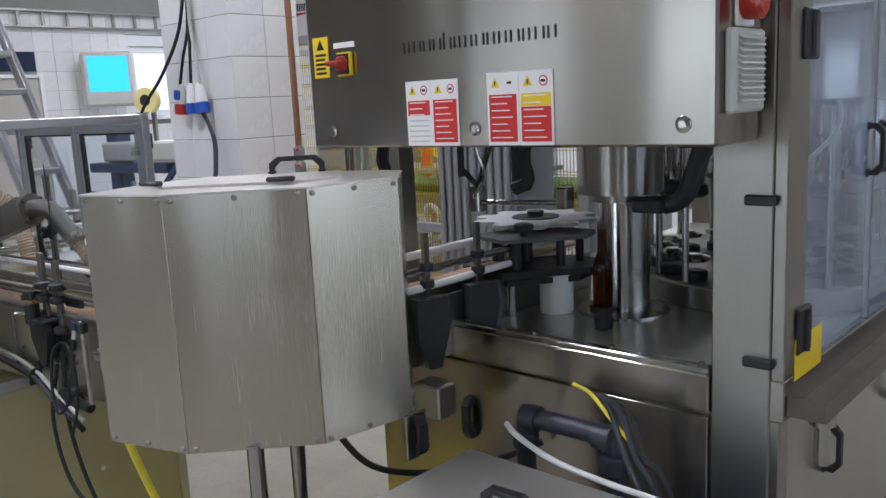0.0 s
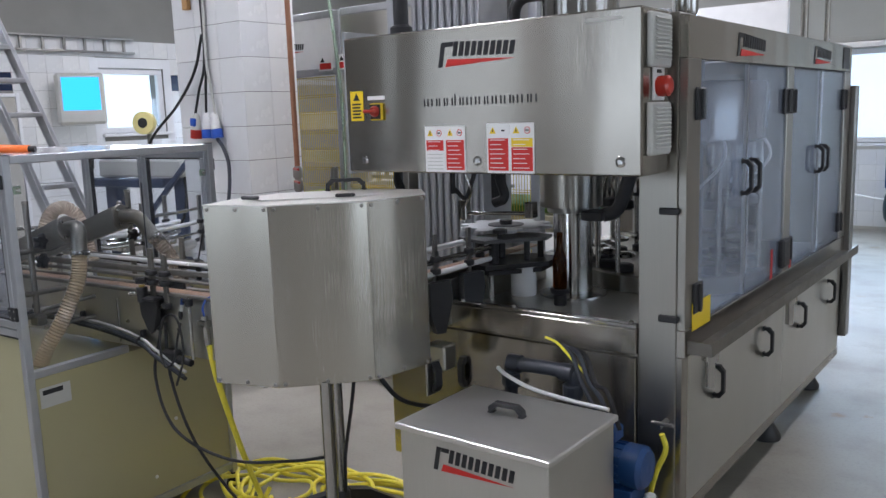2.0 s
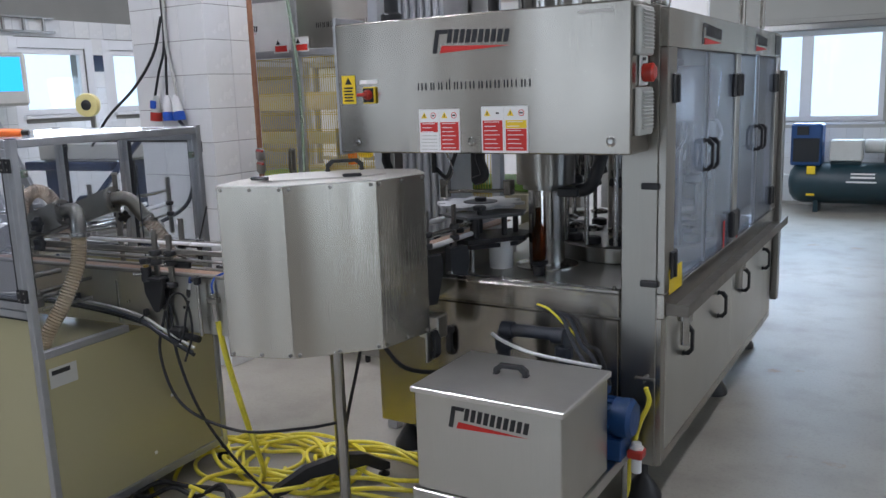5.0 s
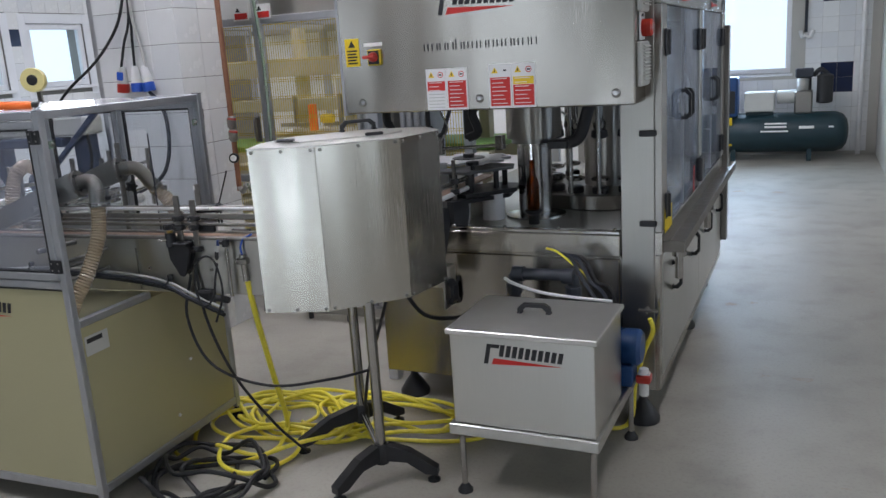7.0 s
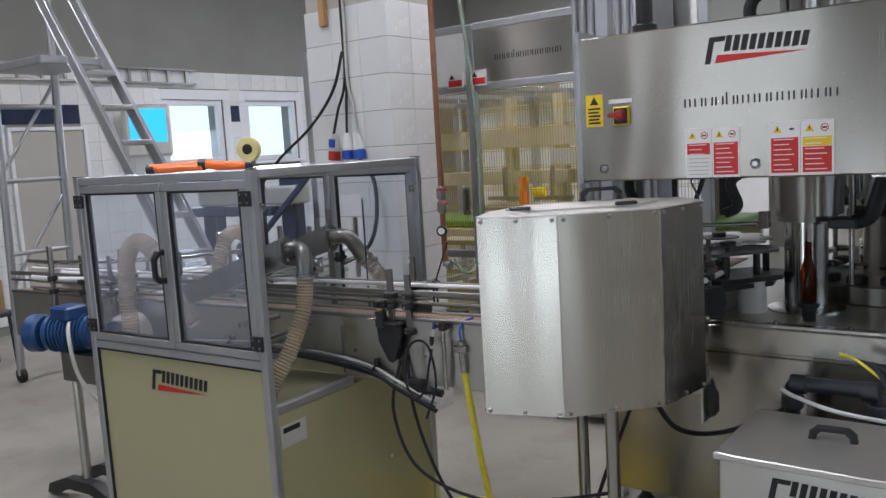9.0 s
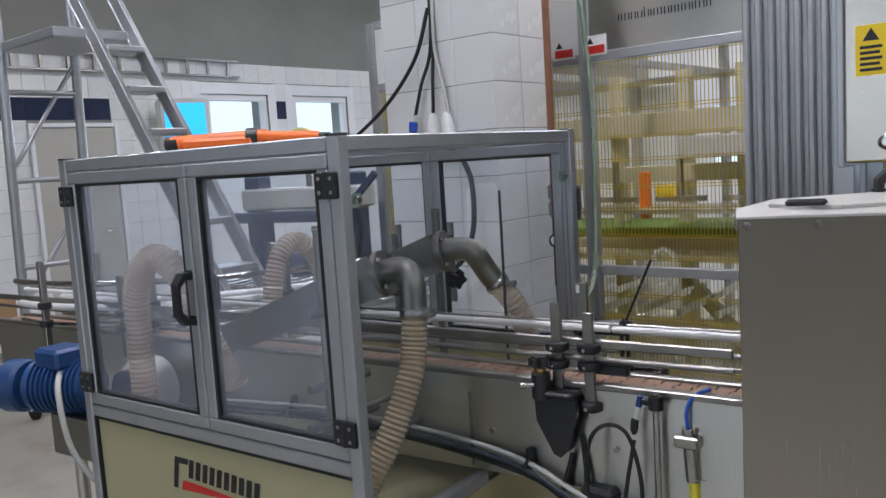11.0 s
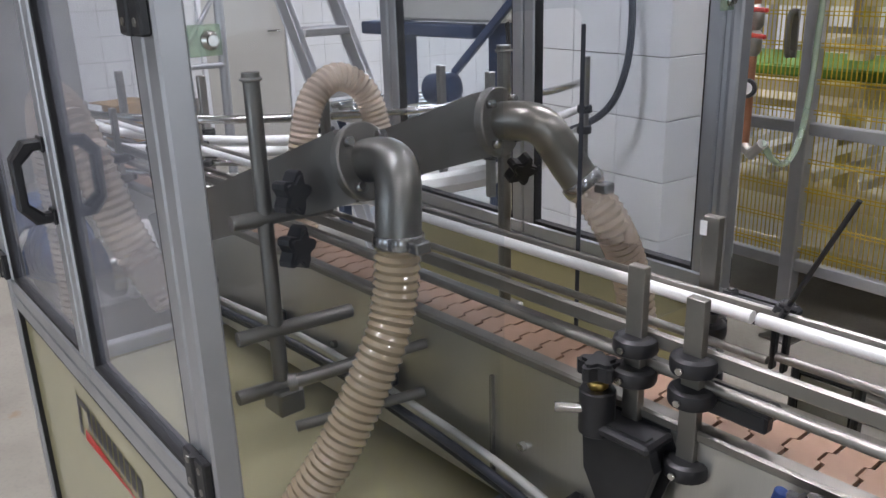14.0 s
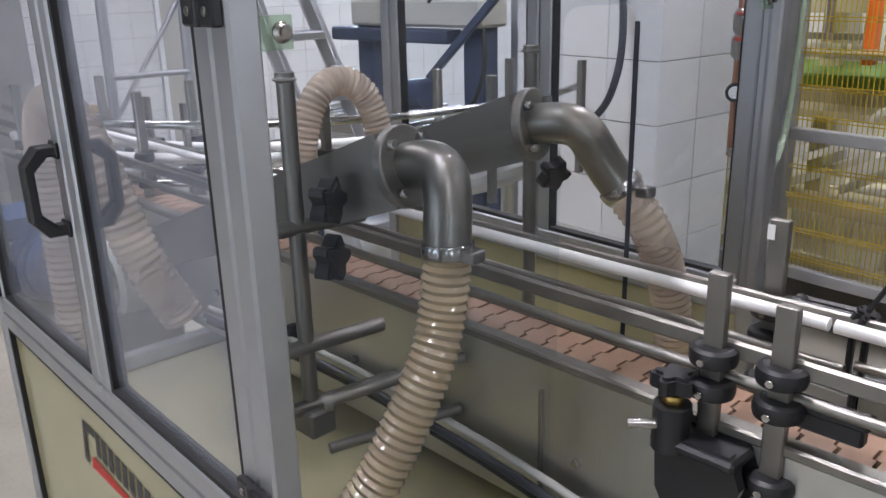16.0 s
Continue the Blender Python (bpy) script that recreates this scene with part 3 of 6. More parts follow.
for x in (U0, -P):
    for y in (0, V1 - P):
        profile("post", x, y, 0.06, x + P, y + P, ZT)
        part("end_cap", G().box(x - 0.0005, y - 0.0005, ZT, x + P + 0.0005, y + P + 0.0005, ZT + 0.003, 0.001), BLACK, t, "black plastic end cap")
for z, h in ((ZT - 0.031, 0.030), (0.08, 0.035)):
    nm = "top_rail" if z > 1 else "bottom_rail"
    profile(nm, U0 + P, 0.001, z, -P, P - 0.001, z + h)
    profile(nm, U0 + P, V1 - P + 0.001, z, -P, V1 - 0.001, z + h)
    profile(nm, -P + 0.001, P, z, -0.001, V1 - P, z + h)
    profile(nm, U0 + 0.001, P, z, U0 + P - 0.001, V1 - P, z + h)
profile("middle_rail", U0 + P, 0.001, 0.924, -P, P - 0.001, 0.954)
profile("middle_rail", -P + 0.001, P, 0.765, -0.001, 0.425, 0.795)
profile("middle_rail", U0 + 0.001, P, 0.765, U0 + P - 0.001, V1 - P, 0.795)
profile("middle_rail", U0 + P, V1 - P + 0.001, 0.945, -P, V1 - 0.001, 0.975)
part("top_board", G().box(U0 + P, P, ZT - 0.010, -P, V1 - P, ZT - 0.002, 0.002), ACRYL_TOP, t, "acrylic top board, pale reflections put into its film")
part("lower_panel", G().box(U0 + P, 0.012, 0.115, -P, 0.022, 0.924), BEIGE, t)
part("lower_panel", G().box(-0.020, P, 0.115, -0.010, V1 - P, 0.765), BEIGE, t)
part("lower_panel", G().box(U0 + 0.010, P, 0.115, U0 + 0.020, V1 - P, 0.765), BEIGE, t)
part("lower_panel", G().box(U0 + P, V1 - 0.022, 0.115, -P, V1 - 0.012, 0.945), BEIGE, t)
part("shelf", G().box(U0 + P, P, 0.745, -P, V1 - P, 0.762), BEIGE, t)
part("panel_seal", G().box(U0 + P, 0.004, 0.917, -P, 0.012, 0.923), RUBBER, t)
part("panel_seal", G().box(U0 + P, 0.004, 0.115, U0 + P + 0.008, 0.012, 0.917), RUBBER, t)


def guard_door(a, b, y, z0, z1, hinge_at, face):
    """A glazed leaf from a to b; face: -1 towards the front, 1 towards the back."""
    w, y0, y1 = 0.029, y - 0.013, y + 0.013
    lip = 0.009 if face < 0 else 0.003
    d = part("guard_door", G().box(a, y0, z0, b, y1, z0 + w, 0.003), ALU, t)
    part("door_rail", G().box(a, y0, z1 - w, b, y1, z1, 0.003), ALU, d)
    for x in (a, b - w):
        part("door_stile", G().box(x, y0, z0 + w, x + w, y1, z1 - w, 0.003), ALU, d)
    for x in (a + w, b - w - lip):
        part("door_seal", G().box(x, y - 0.010, z0 + w, x + lip, y + 0.010, z1 - w), RUBBER, d)
    for z in (z0 + w, z1 - w - 0.007):
        part("door_seal", G().box(a + w + lip, y - 0.010, z, b - w - lip, y + 0.010, z + 0.007), RUBBER, d)
    p = part("pane", G().box(a + w + 0.002, y - 0.0025, z0 + w + 0.002, b - w - 0.002, y + 0.0025, z1 - w - 0.002), ACRYL_DOOR if face < 0 else ACRYL, d)
    p.visible_shadow = False
    for z in (1.014, 1.488):
        yy = y + face * 0.013
        h = part("hinge", G().box(hinge_at - 0.027, yy, z - 0.025, hinge_at - 0.003, yy + face * 0.010, z + 0.025, 0.002).box(hinge_at + 0.003, yy, z - 0.025, hinge_at + 0.027, yy + face * 0.010, z + 0.025, 0.002).cyl((hinge_at, yy + face * 0.007, z - 0.025), (hinge_at, yy + face * 0.007, z + 0.025), 0.006, 10), BLACK, d, "black plastic hinge")
        for dx in (-0.015, 0.015):
            for dz in (-0.013, 0.013):
                part("hinge_screw", G().lathe([(0.004, 0), (0.004, 0.001), (0.002, 0.0015)], (hinge_at + dx, yy + face * 0.010, z + dz), (0, face, 0), 8), STEEL_DARK, h)
    return d


guard_door(U0 + P + 0.002, -0.457, 0.013, 0.957, 1.547, U0 + P + 0.001, -1)
guard_door(-0.453, -P - 0.002, 0.013, 0.957, 1.547, -P - 0.001, -1)
guard_door(U0 + P + 0.002, -0.480, V1 - 0.015, 0.978, 1.547, U0 + P + 0.001, 1)
guard_door(-0.476, -P - 0.002, V1 - 0.015, 0.978, 1.547, -P - 0.001, 1)
for y, r in ((0.0, 0), (0.026, 180)):
    h = part("handle", handle_mesh(0.115, 0.045), BLACK, t, "black angular bow handle")
    h.matrix_basis = pose(-0.472, y, 1.255, 0, 90, r)
# side pane with the round-cornered slot for the bottles
slot = [(P, 0.796), (0.418, 0.796), (0.418, 1.440)] + [(0.418 + 0.022 * (1 - math.cos(q)), 1.440 + 0.022 * math.sin(q)) for q in (0.5, 1.0, 1.57)]
slot += [(0.540 + 0.022 * math.sin(q), 1.440 + 0.022 * math.cos(q)) for q in (0.0, 0.55, 1.1)] + [(0.562, 1.430), (0.562, 0.975), (V1 - P, 0.975), (V1 - P, ZT - 0.032), (P, ZT - 0.032)]
p = part("side_pane", G().prism(slot, -0.003, 0.003, Matrix(((0, 0, 1, -0.017), (1, 0, 0, 0), (0, 1, 0, 0), (0, 0, 0, 1)))), ACRYL, t)
p.visible_shadow = False
part("slot_edge", G().box(-0.0205, 0.5606, 0.98, -0.0135, 0.5618, 1.440), GREY_P, t)
for y, z in ((0.052, 1.456), (V1 - 0.055, 1.456)):
    part("pane_clip", G().box(-0.012, y - 0.020, z - 0.014, -0.008, y + 0.012, z + 0.014, 0.001), CLEARHOSE, t)
    part("bolt", G().lathe([(0.009, 0), (0.009, 0.003), (0.005, 0.005), (0.005, 0.009)], (-0.008, y, z), (1, 0, 0), 12), CHROME, t)
mark(t, pose(-0.628, 0.0108, 0.787), 0.322, 0.082)
part("type_plate", G().box(-0.0100, 0.045, 0.645, -0.0085, 0.165, 0.722), LGREY, t, "small pale type plate")
part("type_plate_bar", G().box(-0.0084, 0.055, 0.694, -0.0078, 0.135, 0.712), INK, t)
for y, z in ((0.62, 0.42), (0.5, 0.2)):
    part("bolt", G().cyl((-0.010, y, z), (-0.005, y, z), 0.008, 8), WHITE, t)
for x, y in ((U0 + 0.015, 0.015), (-0.015, 0.015), (U0 + 0.015, V1 - 0.015), (-0.015, V1 - 0.015)):
    foot(t, x, y, 0.07, 0.035)

# orange tool on the guard's roof
m = GG @ pose(-0.46, 0.185, ZT - 0.002, 0, 0, 36.5) @ Matrix.Scale(0.88, 4)
t = thing("orange_tool", m, "orange and black hand tool lying on the guard's top", "tool")
part("tool_body", G().tube([(-0.20, 0, 0.022), (-0.19, 0, 0.022), (0.05, 0, 0.026), (0.06, 0, 0.020), (0.19, 0, 0.013)], 0.02, 10).box(-0.17, -0.026, 0.002, 0.02, 0.026, 0.03, 0.008), ORANGE, t)
part("grip", G().cyl((-0.215, 0, 0.02), (-0.18, 0, 0.02), 0.021, 10), BLACK, t)
part("collar", G().cyl((0.0, 0, 0.026), (0.03, 0, 0.026), 0.0255, 10), BLACK, t)
part("tip", G().cyl((0.13, 0, 0.016), (0.22, 0, 0.014), 0.014, 10), BLACK, t)


# ---- bottle conveyor through the guard ----
t = thing("bottle_conveyor", GT, "stainless bottle conveyor with brown plastic chain and guide rails", "conveyor")
BZ, BV0, BV1, CU0, CU1 = 1.028, 0.438, 0.518, -2.15, 0.56
part("side_plate", G().box(CU0, BV0 - 0.018, 0.80, CU1, BV0 - 0.012, BZ + 0.004, 0.001), STEEL_MATT, t)
part("side_plate", G().box(CU0, BV1 + 0.012, 0.80, CU1, BV1 + 0.018, BZ + 0.004, 0.001), STEEL_MATT, t)
part("wear_strip", G().box(CU0, BV0 - 0.022, BZ - 0.006, CU1, BV0 + 0.002, BZ + 0.008, 0.003), DULL, t)
part("wear_strip", G().box(CU0, BV1 - 0.002, BZ - 0.006, CU1, BV1 + 0.022, BZ + 0.008, 0.003), DULL, t)
part("bottom_tray", G().box(CU0, BV0 - 0.012, 0.80, CU1, BV1 + 0.012, 0.806), DULL, t)
part("splice_plate", G().box(-0.06, BV0 - 0.024, 0.81, -0.055, BV0 - 0.018, 0.985), DULL, t)
for x in (-0.9, -0.45, 0.0, 0.3):
    part("bolt", G().cyl((x, BV0 - 0.026, 0.90), (x, BV0 - 0.017, 0.90), 0.007, 8), CHROME, t)
link = G()
w = (BV1 - BV0) - 0.006
link.prism([(0.001, 0), (0.0345, 0), (0.0345, w * 0.33), (0.029, w * 0.36), (0.029, w * 0.64), (0.0345, w * 0.67), (0.0345, w), (0.001, w), (0.001, w * 0.67), (-0.006, w * 0.64), (-0.006, w * 0.36), (0.001, w * 0.33)], -0.006, 0)
lm = link.mesh("chain_link")
lm.materials.append(CHAIN)
n = int((CU1 - CU0) / 0.0381)
for k in range(n):
    o = part("chain_link", lm, CHAIN, t)
    o.location = (CU0 + 0.008 + k * 0.0381, BV0 + 0.003, BZ)
# guide rails
for a, b in ((CU0, 0.243), (0.250, CU1 - 0.02)):
    part("guide_rail", G().tube([(a, 0.540, 1.126), (b, 0.540, 1.126)], 0.008, 14), WHITE, t, "white plastic guide rail")
for a, b, z in ((CU0, 0.262, 1.076), (0.272, CU1 - 0.02, 1.084)):
    part("guide_rail", G().tube([(a, 0.548, z), (b, 0.548, z)], 0.0055, 12), DULL, t)
part("guide_rail", G().tube([(CU0, 0.428, 1.086), (CU1 - 0.02, 0.428, 1.086)], 0.006, 12), DULL, t)
part("guide_rail", G().box(CU0, 0.422, 1.110, CU1 - 0.02, 0.430, 1.130, 0.003), DULL, t)
part("guide_rail", G().box(CU0, 0.553, 1.118, CU1 - 0.02, 0.559, 1.137, 0.002), DULL, t)
part("guide_rail", G().box(CU0, 0.545, 1.050, CU1 - 0.02, 0.551, 1.060, 0.002), DULL, t)


def rail_joiner(u, v, z):
    """A slotted oval black clip that joins two lengths of rail."""
    j = part("rail_joiner", G().box(u - 0.045, v - 0.012, z, u + 0.045, v - 0.005, z + 0.012, 0.003).box(u - 0.045, v + 0.005, z, u + 0.045, v + 0.012, z + 0.012, 0.003).box(u - 0.047, v - 0.012, z + 0.001, u - 0.03, v + 0.012, z + 0.013, 0.004).box(u + 0.03, v - 0.012, z + 0.001, u + 0.047, v + 0.012, z + 0.013, 0.004).box(u - 0.04, v - 0.008, z - 0.02, u + 0.04, v + 0.008, z + 0.004, 0.003), BLACK, t)
    for q in (-0.038, 0.038):
        part("clip_screw", G().cyl((u + q, v, z + 0.012), (u + q, v, z + 0.015), 0.004, 6), CHROME, j)


rail_joiner(0.235, 0.570, 1.126)
rail_joiner(0.285, 0.440, 1.072)


def star(r, h, at, axis):
    """A five-lobed clamping knob."""
    s_, u_, d_ = frame_of(Vector(axis))
    m_ = Matrix((-s_, u_, d_)).transposed().to_4x4()
    m_.translation = Vector(at)
    ring = [(r * (0.80 + 0.20 * math.cos(5 * a)) * math.cos(a), r * (0.80 + 0.20 * math.cos(5 * a)) * math.sin(a)) for a in [2 * math.pi * k / 30 for k in range(30)]]
    return G().prism(ring, 0.004, h, m_).prism([(p[0] * 0.8, p[1] * 0.8) for p in ring], h, h + 0.004, m_).prism([(p[0] * 0.4, p[1] * 0.4) for p in ring], 0, 0.005, m_)


def collar(parent, u, v, z, r=0.022, h=0.022):
    c = part("clamp_collar", G().lathe([(r * 0.9, -h / 2), (r * 1.12, -h / 2 + 0.003), (r * 1.17, -h / 2 + 0.007), (r * 1.17, h / 2 - 0.007), (r * 1.12, h / 2 - 0.003), (r * 0.9, h / 2)], (u, v, z), seg=22).box(u - 0.012, v, z - h / 2 + 0.002, u + 0.012, v + 0.034, z + h / 2 - 0.002, 0.004), BLACK, parent)
    part("clamp_bolt", G().cyl((u, v - r * 1.14, z), (u, v - r * 1.14 - 0.005, z), 0.0045, 6), CHROME, c)
    return c


def guide_bracket(u, v, top, low, back=False):
    b = part("guide_post", G().box(u - 0.011, v - 0.006, low, u + 0.011, v + 0.006, top, 0.001), DULL, t)
    for z in (1.112, 1.075, low + 0.012):
        collar(b, u, v, z)
    return b


guide_bracket(0.175, 0.415, 1.204, 0.985)
guide_bracket(0.247, 0.418, 1.186, 0.975)
guide_bracket(0.163, 0.578, 1.222, 1.0, True)
part("paper_scrap", G().box(0.153, 0.5645, 1.200, 0.162, 0.5655, 1.218), PAPER, t)
# black bracket arm that carries the posts
for v_, sc in ((0.425, 1.0), (0.385, 0.92)):
    arm = G().prism([(-0.05 * sc, 0.15), (0.045 * sc, 0.15), (0.06 * sc, 0.115), (0.026, 0.02), (0.012, 0.006), (-0.004, 0.012), (-0.045 * sc, 0.08)], -0.007, 0.007, pose(0.178, v_, 0.872, 90, 0, 0))
    part("bracket_arm", arm, BLACK, t, "black plastic bracket")
part("bracket_web", G().box(0.133, 0.392, 0.972, 0.218, 0.418, 1.012, 0.004).box(0.183, 0.392, 0.90, 0.206, 0.418, 0.97, 0.004), BLACK, t)
part("bracket_head", G().cyl((0.148, 0.385, 1.002), (0.148, 0.385, 1.058), 0.021, 14).box(0.13, 0.37, 1.007, 0.228, 0.42, 1.020, 0.004), BLACK, t)
part("brass_nut", G().cyl((0.148, 0.385, 1.058), (0.148, 0.385, 1.068), 0.012, 6), BRASS, t, "brass nut")
part("knob", star(0.026, 0.020, (0.148, 0.385, 1.070), (0, 0, 1)), BLACK, t)
part("cross_pin", G().cyl((0.115, 0.35, 1.034), (0.165, 0.392, 1.034), 0.006, 10), CHROME, t)
# sensor with its cable
part("sensor", G().cyl((0.362, 0.390, 1.008), (0.367, 0.390, 1.030), 0.0068, 12), NAVYP, t, "small dark blue sensor")
part("sensor_plug", G().cyl((0.356, 0.388, 0.982), (0.362, 0.390, 1.008), 0.006, 10), LGREY, t)
part("plug_boot", G().lathe([(0.004, 0), (0.008, 0.01), (0.008, 0.03), (0.005, 0.034)], (0.351, 0.387, 0.950), (0.1, 0, 1), 10), RUBBER, t)
part("sensor_holder", G().box(0.366, 0.384, 1.012, 0.404, 0.404, 1.030, 0.006).cyl((0.396, 0.394, 1.004), (0.396, 0.394, 1.032), 0.015, 12), BLACK, t)
part("holder_bolt", G().cyl((0.396, 0.394, 1.032), (0.396, 0.394, 1.037), 0.007, 6), CHROME, t)
part("sensor_post", G().cyl((0.396, 0.394, 0.80), (0.396, 0.394, 1.005), 0.007, 10), CHROME, t)
part("sensor_cable", G().tube(spline([(0.351, 0.387, 0.938), (0.345, 0.37, 0.88), (0.330, 0.36, 0.80), (0.29, 0.35, 0.77), (0.255, 0.36, 0.83), (0.262, 0.37, 0.93), (0.30, 0.38, 0.965), (0.345, 0.38, 0.94), (0.37, 0.37, 0.82), (0.33, 0.36, 0.70)], 8), 0.0045, 8), RUBBER, t)
# flag rod with its knuckle, reflector on the far side
part("flag_rod", G().cyl((0.262, 0.564, 1.12), (0.342, 0.541, 1.282), 0.003, 8), BLACK, t, "thin black rod")
part("rod_knuckle", star(0.013, 0.014, (0.266, 0.562, 1.128), (0.45, -0.13, 0.9)), BLACK, t)
part("rod_fork", G().box(0.258, 0.556, 1.06, 0.264, 0.568, 1.118, 0.002).box(0.272, 0.556, 1.06, 0.278, 0.568, 1.112, 0.002), BLACK, t)
rf = part("reflector", G().box(0.232, 0.70, 0.935, 0.304, 0.712, 0.995, 0.003), CHROME, t, "small shiny reflector plate")
part("reflector_frame", G().box(0.222, 0.696, 0.925, 0.232, 0.716, 1.005, 0.003).box(0.304, 0.696, 0.925, 0.314, 0.716, 1.005, 0.003).box(0.232, 0.698, 0.995, 0.304, 0.714, 1.003, 0.002).box(0.232, 0.698, 0.927, 0.304, 0.714, 0.935, 0.002), BLACK, rf)
part("reflector_post", G().cyl((0.268, 0.718, 0.72), (0.268, 0.718, 0.93), 0.008, 10).box(0.25, 0.53, 0.83, 0.29, 0.72, 0.85, 0.003), DULL, t)
# cables along the side
for dv, dz, r, mt, lab in ((0, 0, 0.0058, LGREY, "pale grey cable"), (0.012, -0.012, 0.0065, GREY_P, "dark grey cable"), (0.004, -0.026, 0.008, RUBBER, "black cable")):
    part("side_cable", G().tube(spline([(-0.9, BV0 - 0.04 - dv, 0.872 + dz), (-0.5, BV0 - 0.038 - dv, 0.895 + dz), (-0.2, BV0 - 0.04 - dv, 0.885 + dz), (0.0, BV0 - 0.042 - dv, 0.868 + dz * 1.1), (0.12, BV0 - 0.045 - dv, 0.842 + dz * 0.9), (0.20, BV0 - 0.05 - dv, 0.81 + dz), (0.36, BV0 - 0.055 - dv, 0.75 + dz)], 10), r, 10), mt, t, lab)
for u_, z_ in ((-0.62, 0.875), (-0.28, 0.876), (0.10, 0.838)):
    part("cable_tie", G().lathe([(0.019, -0.003), (0.020, 0), (0.019, 0.003)], (u_, BV0 - 0.046, z_), (1, 0, -0.15), 12), BLACK, t)
    part("tie_base", G().box(u_ - 0.008, BV0 - 0.040, z_ + 0.012, u_ + 0.008, BV0 - 0.018, z_ + 0.04, 0.003), BLACK, t)
# stands of the conveyor
for x in (-1.75,):
    for v in (0.45, 0.58):
        part("leg", G().cyl((x, v, 0.1), (x, v, 0.82), 0.022, 14), STEEL_MATT, t)
    part("leg_foot", G().prism([(-0.26, 0), (-0.24, 0.05), (-0.1, 0.10), (0.1, 0.10), (0.24, 0.05), (0.26, 0), (0.2, 0.0), (0.08, 0.045), (-0.08, 0.045), (-0.2, 0.0)], -0.025, 0.025, pose(x, 0.42, 0.01, 90, 0, 0)), BLACK, t)
    part("leg_foot", G().prism([(-0.26, 0), (-0.24, 0.05), (-0.1, 0.10), (0.1, 0.10), (0.24, 0.05), (0.26, 0), (0.2, 0.0), (0.08, 0.045), (-0.08, 0.045), (-0.2, 0.0)], -0.025, 0.025, pose(x, 0.61, 0.01, 90, 0, 0)), BLACK, t)
for x in (-1.35, -1.55):
    for v in (0.41, 0.62):
        b = part("guide_post", G().box(x - 0.01, v - 0.006, 0.96, x + 0.01, v + 0.006, 1.22), STEEL_DARK, t)
        for z in (1.1, 1.05):
            collar(b, x, v, z)

# gear motor of the conveyor
t = thing("gear_motor", GT @ pose(-1.25, 0.33, 0.87) @ Matrix.Scale(1.2, 4), "blue finned electric gear motor on the conveyor's side", "motor")
part("motor_body", G().lathe([(0.05, 0), (0.062, 0.01), (0.062, 0.17), (0.05, 0.18)], (-0.02, -0.07, 0.04), (-0.9, -0.35, 0), 20), BLUE, t)
for k in range(10):
    part("fin", G().lathe([(0.07, 0), (0.07, 0.004)], Vector((-0.02, -0.07, 0.04)) + Vector((-0.932, -0.362, 0)) * (0.02 + k * 0.014), (-0.9, -0.35, 0), 18), BLUE, t)
part("fan_cowl", G().lathe([(0.06, 0), (0.068, 0.01), (0.068, 0.05), (0.05, 0.06)], (-0.2, -0.14, 0.04), (-0.9, -0.35, 0), 18), BLUE, t)
part("terminal_box", G().box(-0.15, -0.15, 0.09, -0.05, -0.06, 0.14, 0.008), BLUE, t)
part("gear_case", G().lathe([(0.05, 0), (0.075, 0.01), (0.075, 0.08), (0.05, 0.09)], (0.07, -0.03, 0.02), (0, 1, 0), 22), LGREY, t)
part("gear_flange", G().lathe([(0.06, 0), (0.06, 0.03)], (0.07, -0.05, 0.02), (0, 1, 0), 18), CHROME, t)
part("motor_bracket", G().box(-0.16, -0.12, -0.14, 0.12, 0.09, -0.03, 0.005), STEEL_DARK, t)
part("motor_cable", G().tube(spline([(-0.1, -0.1, 0.1), (-0.02, -0.17, 0.05), (0.0, -0.16, -0.1), (0.05, -0.1, -0.22), (0.09, -0.03, -0.25)], 8), 0.007, 8), LGREY, t)


# ---- bottle blower inside the guard ----
t = thing("bottle_blower", GT, "grey steel air-knife bottle blower with spiral hoses", "blower")


def knife(a, b, h0, h1, w):
    a, b = Vector(a), Vector(b)
    d = (b - a).normalized()
    s = d.cross(Vector((0, 0, 1))).normalized()
    up = s.cross(d)
    vs = []
    for p, h in ((a, h0), (b, h1)):
        for q, k in ((-1, -1), (1, -1), (1, 1), (-1, 1)):
            vs.append(p + s * q * w / 2 + up * k * h / 2)
    return G().add(vs, [(3, 2, 1, 0), (4, 5, 6, 7), (0, 1, 5, 4), (1, 2, 6, 5), (2, 3, 7, 6), (3, 0, 4, 7)])


def elbow_pts(a, da, b, db, n=10):
    """A smooth bend from a, leaving along da, to b, arriving along db."""
    a, da, b, db = (Vector(q) for q in (a, da, b, db))
    L = (b - a).length * 0.62
    p1, p2 = a + da.normalized() * L, b - db.normalized() * L
    return [a * (1 - s) ** 3 + p1 * 3 * s * (1 - s) ** 2 + p2 * 3 * s * s * (1 - s) + b * s ** 3 for s in [k / n for k in range(n + 1)]]


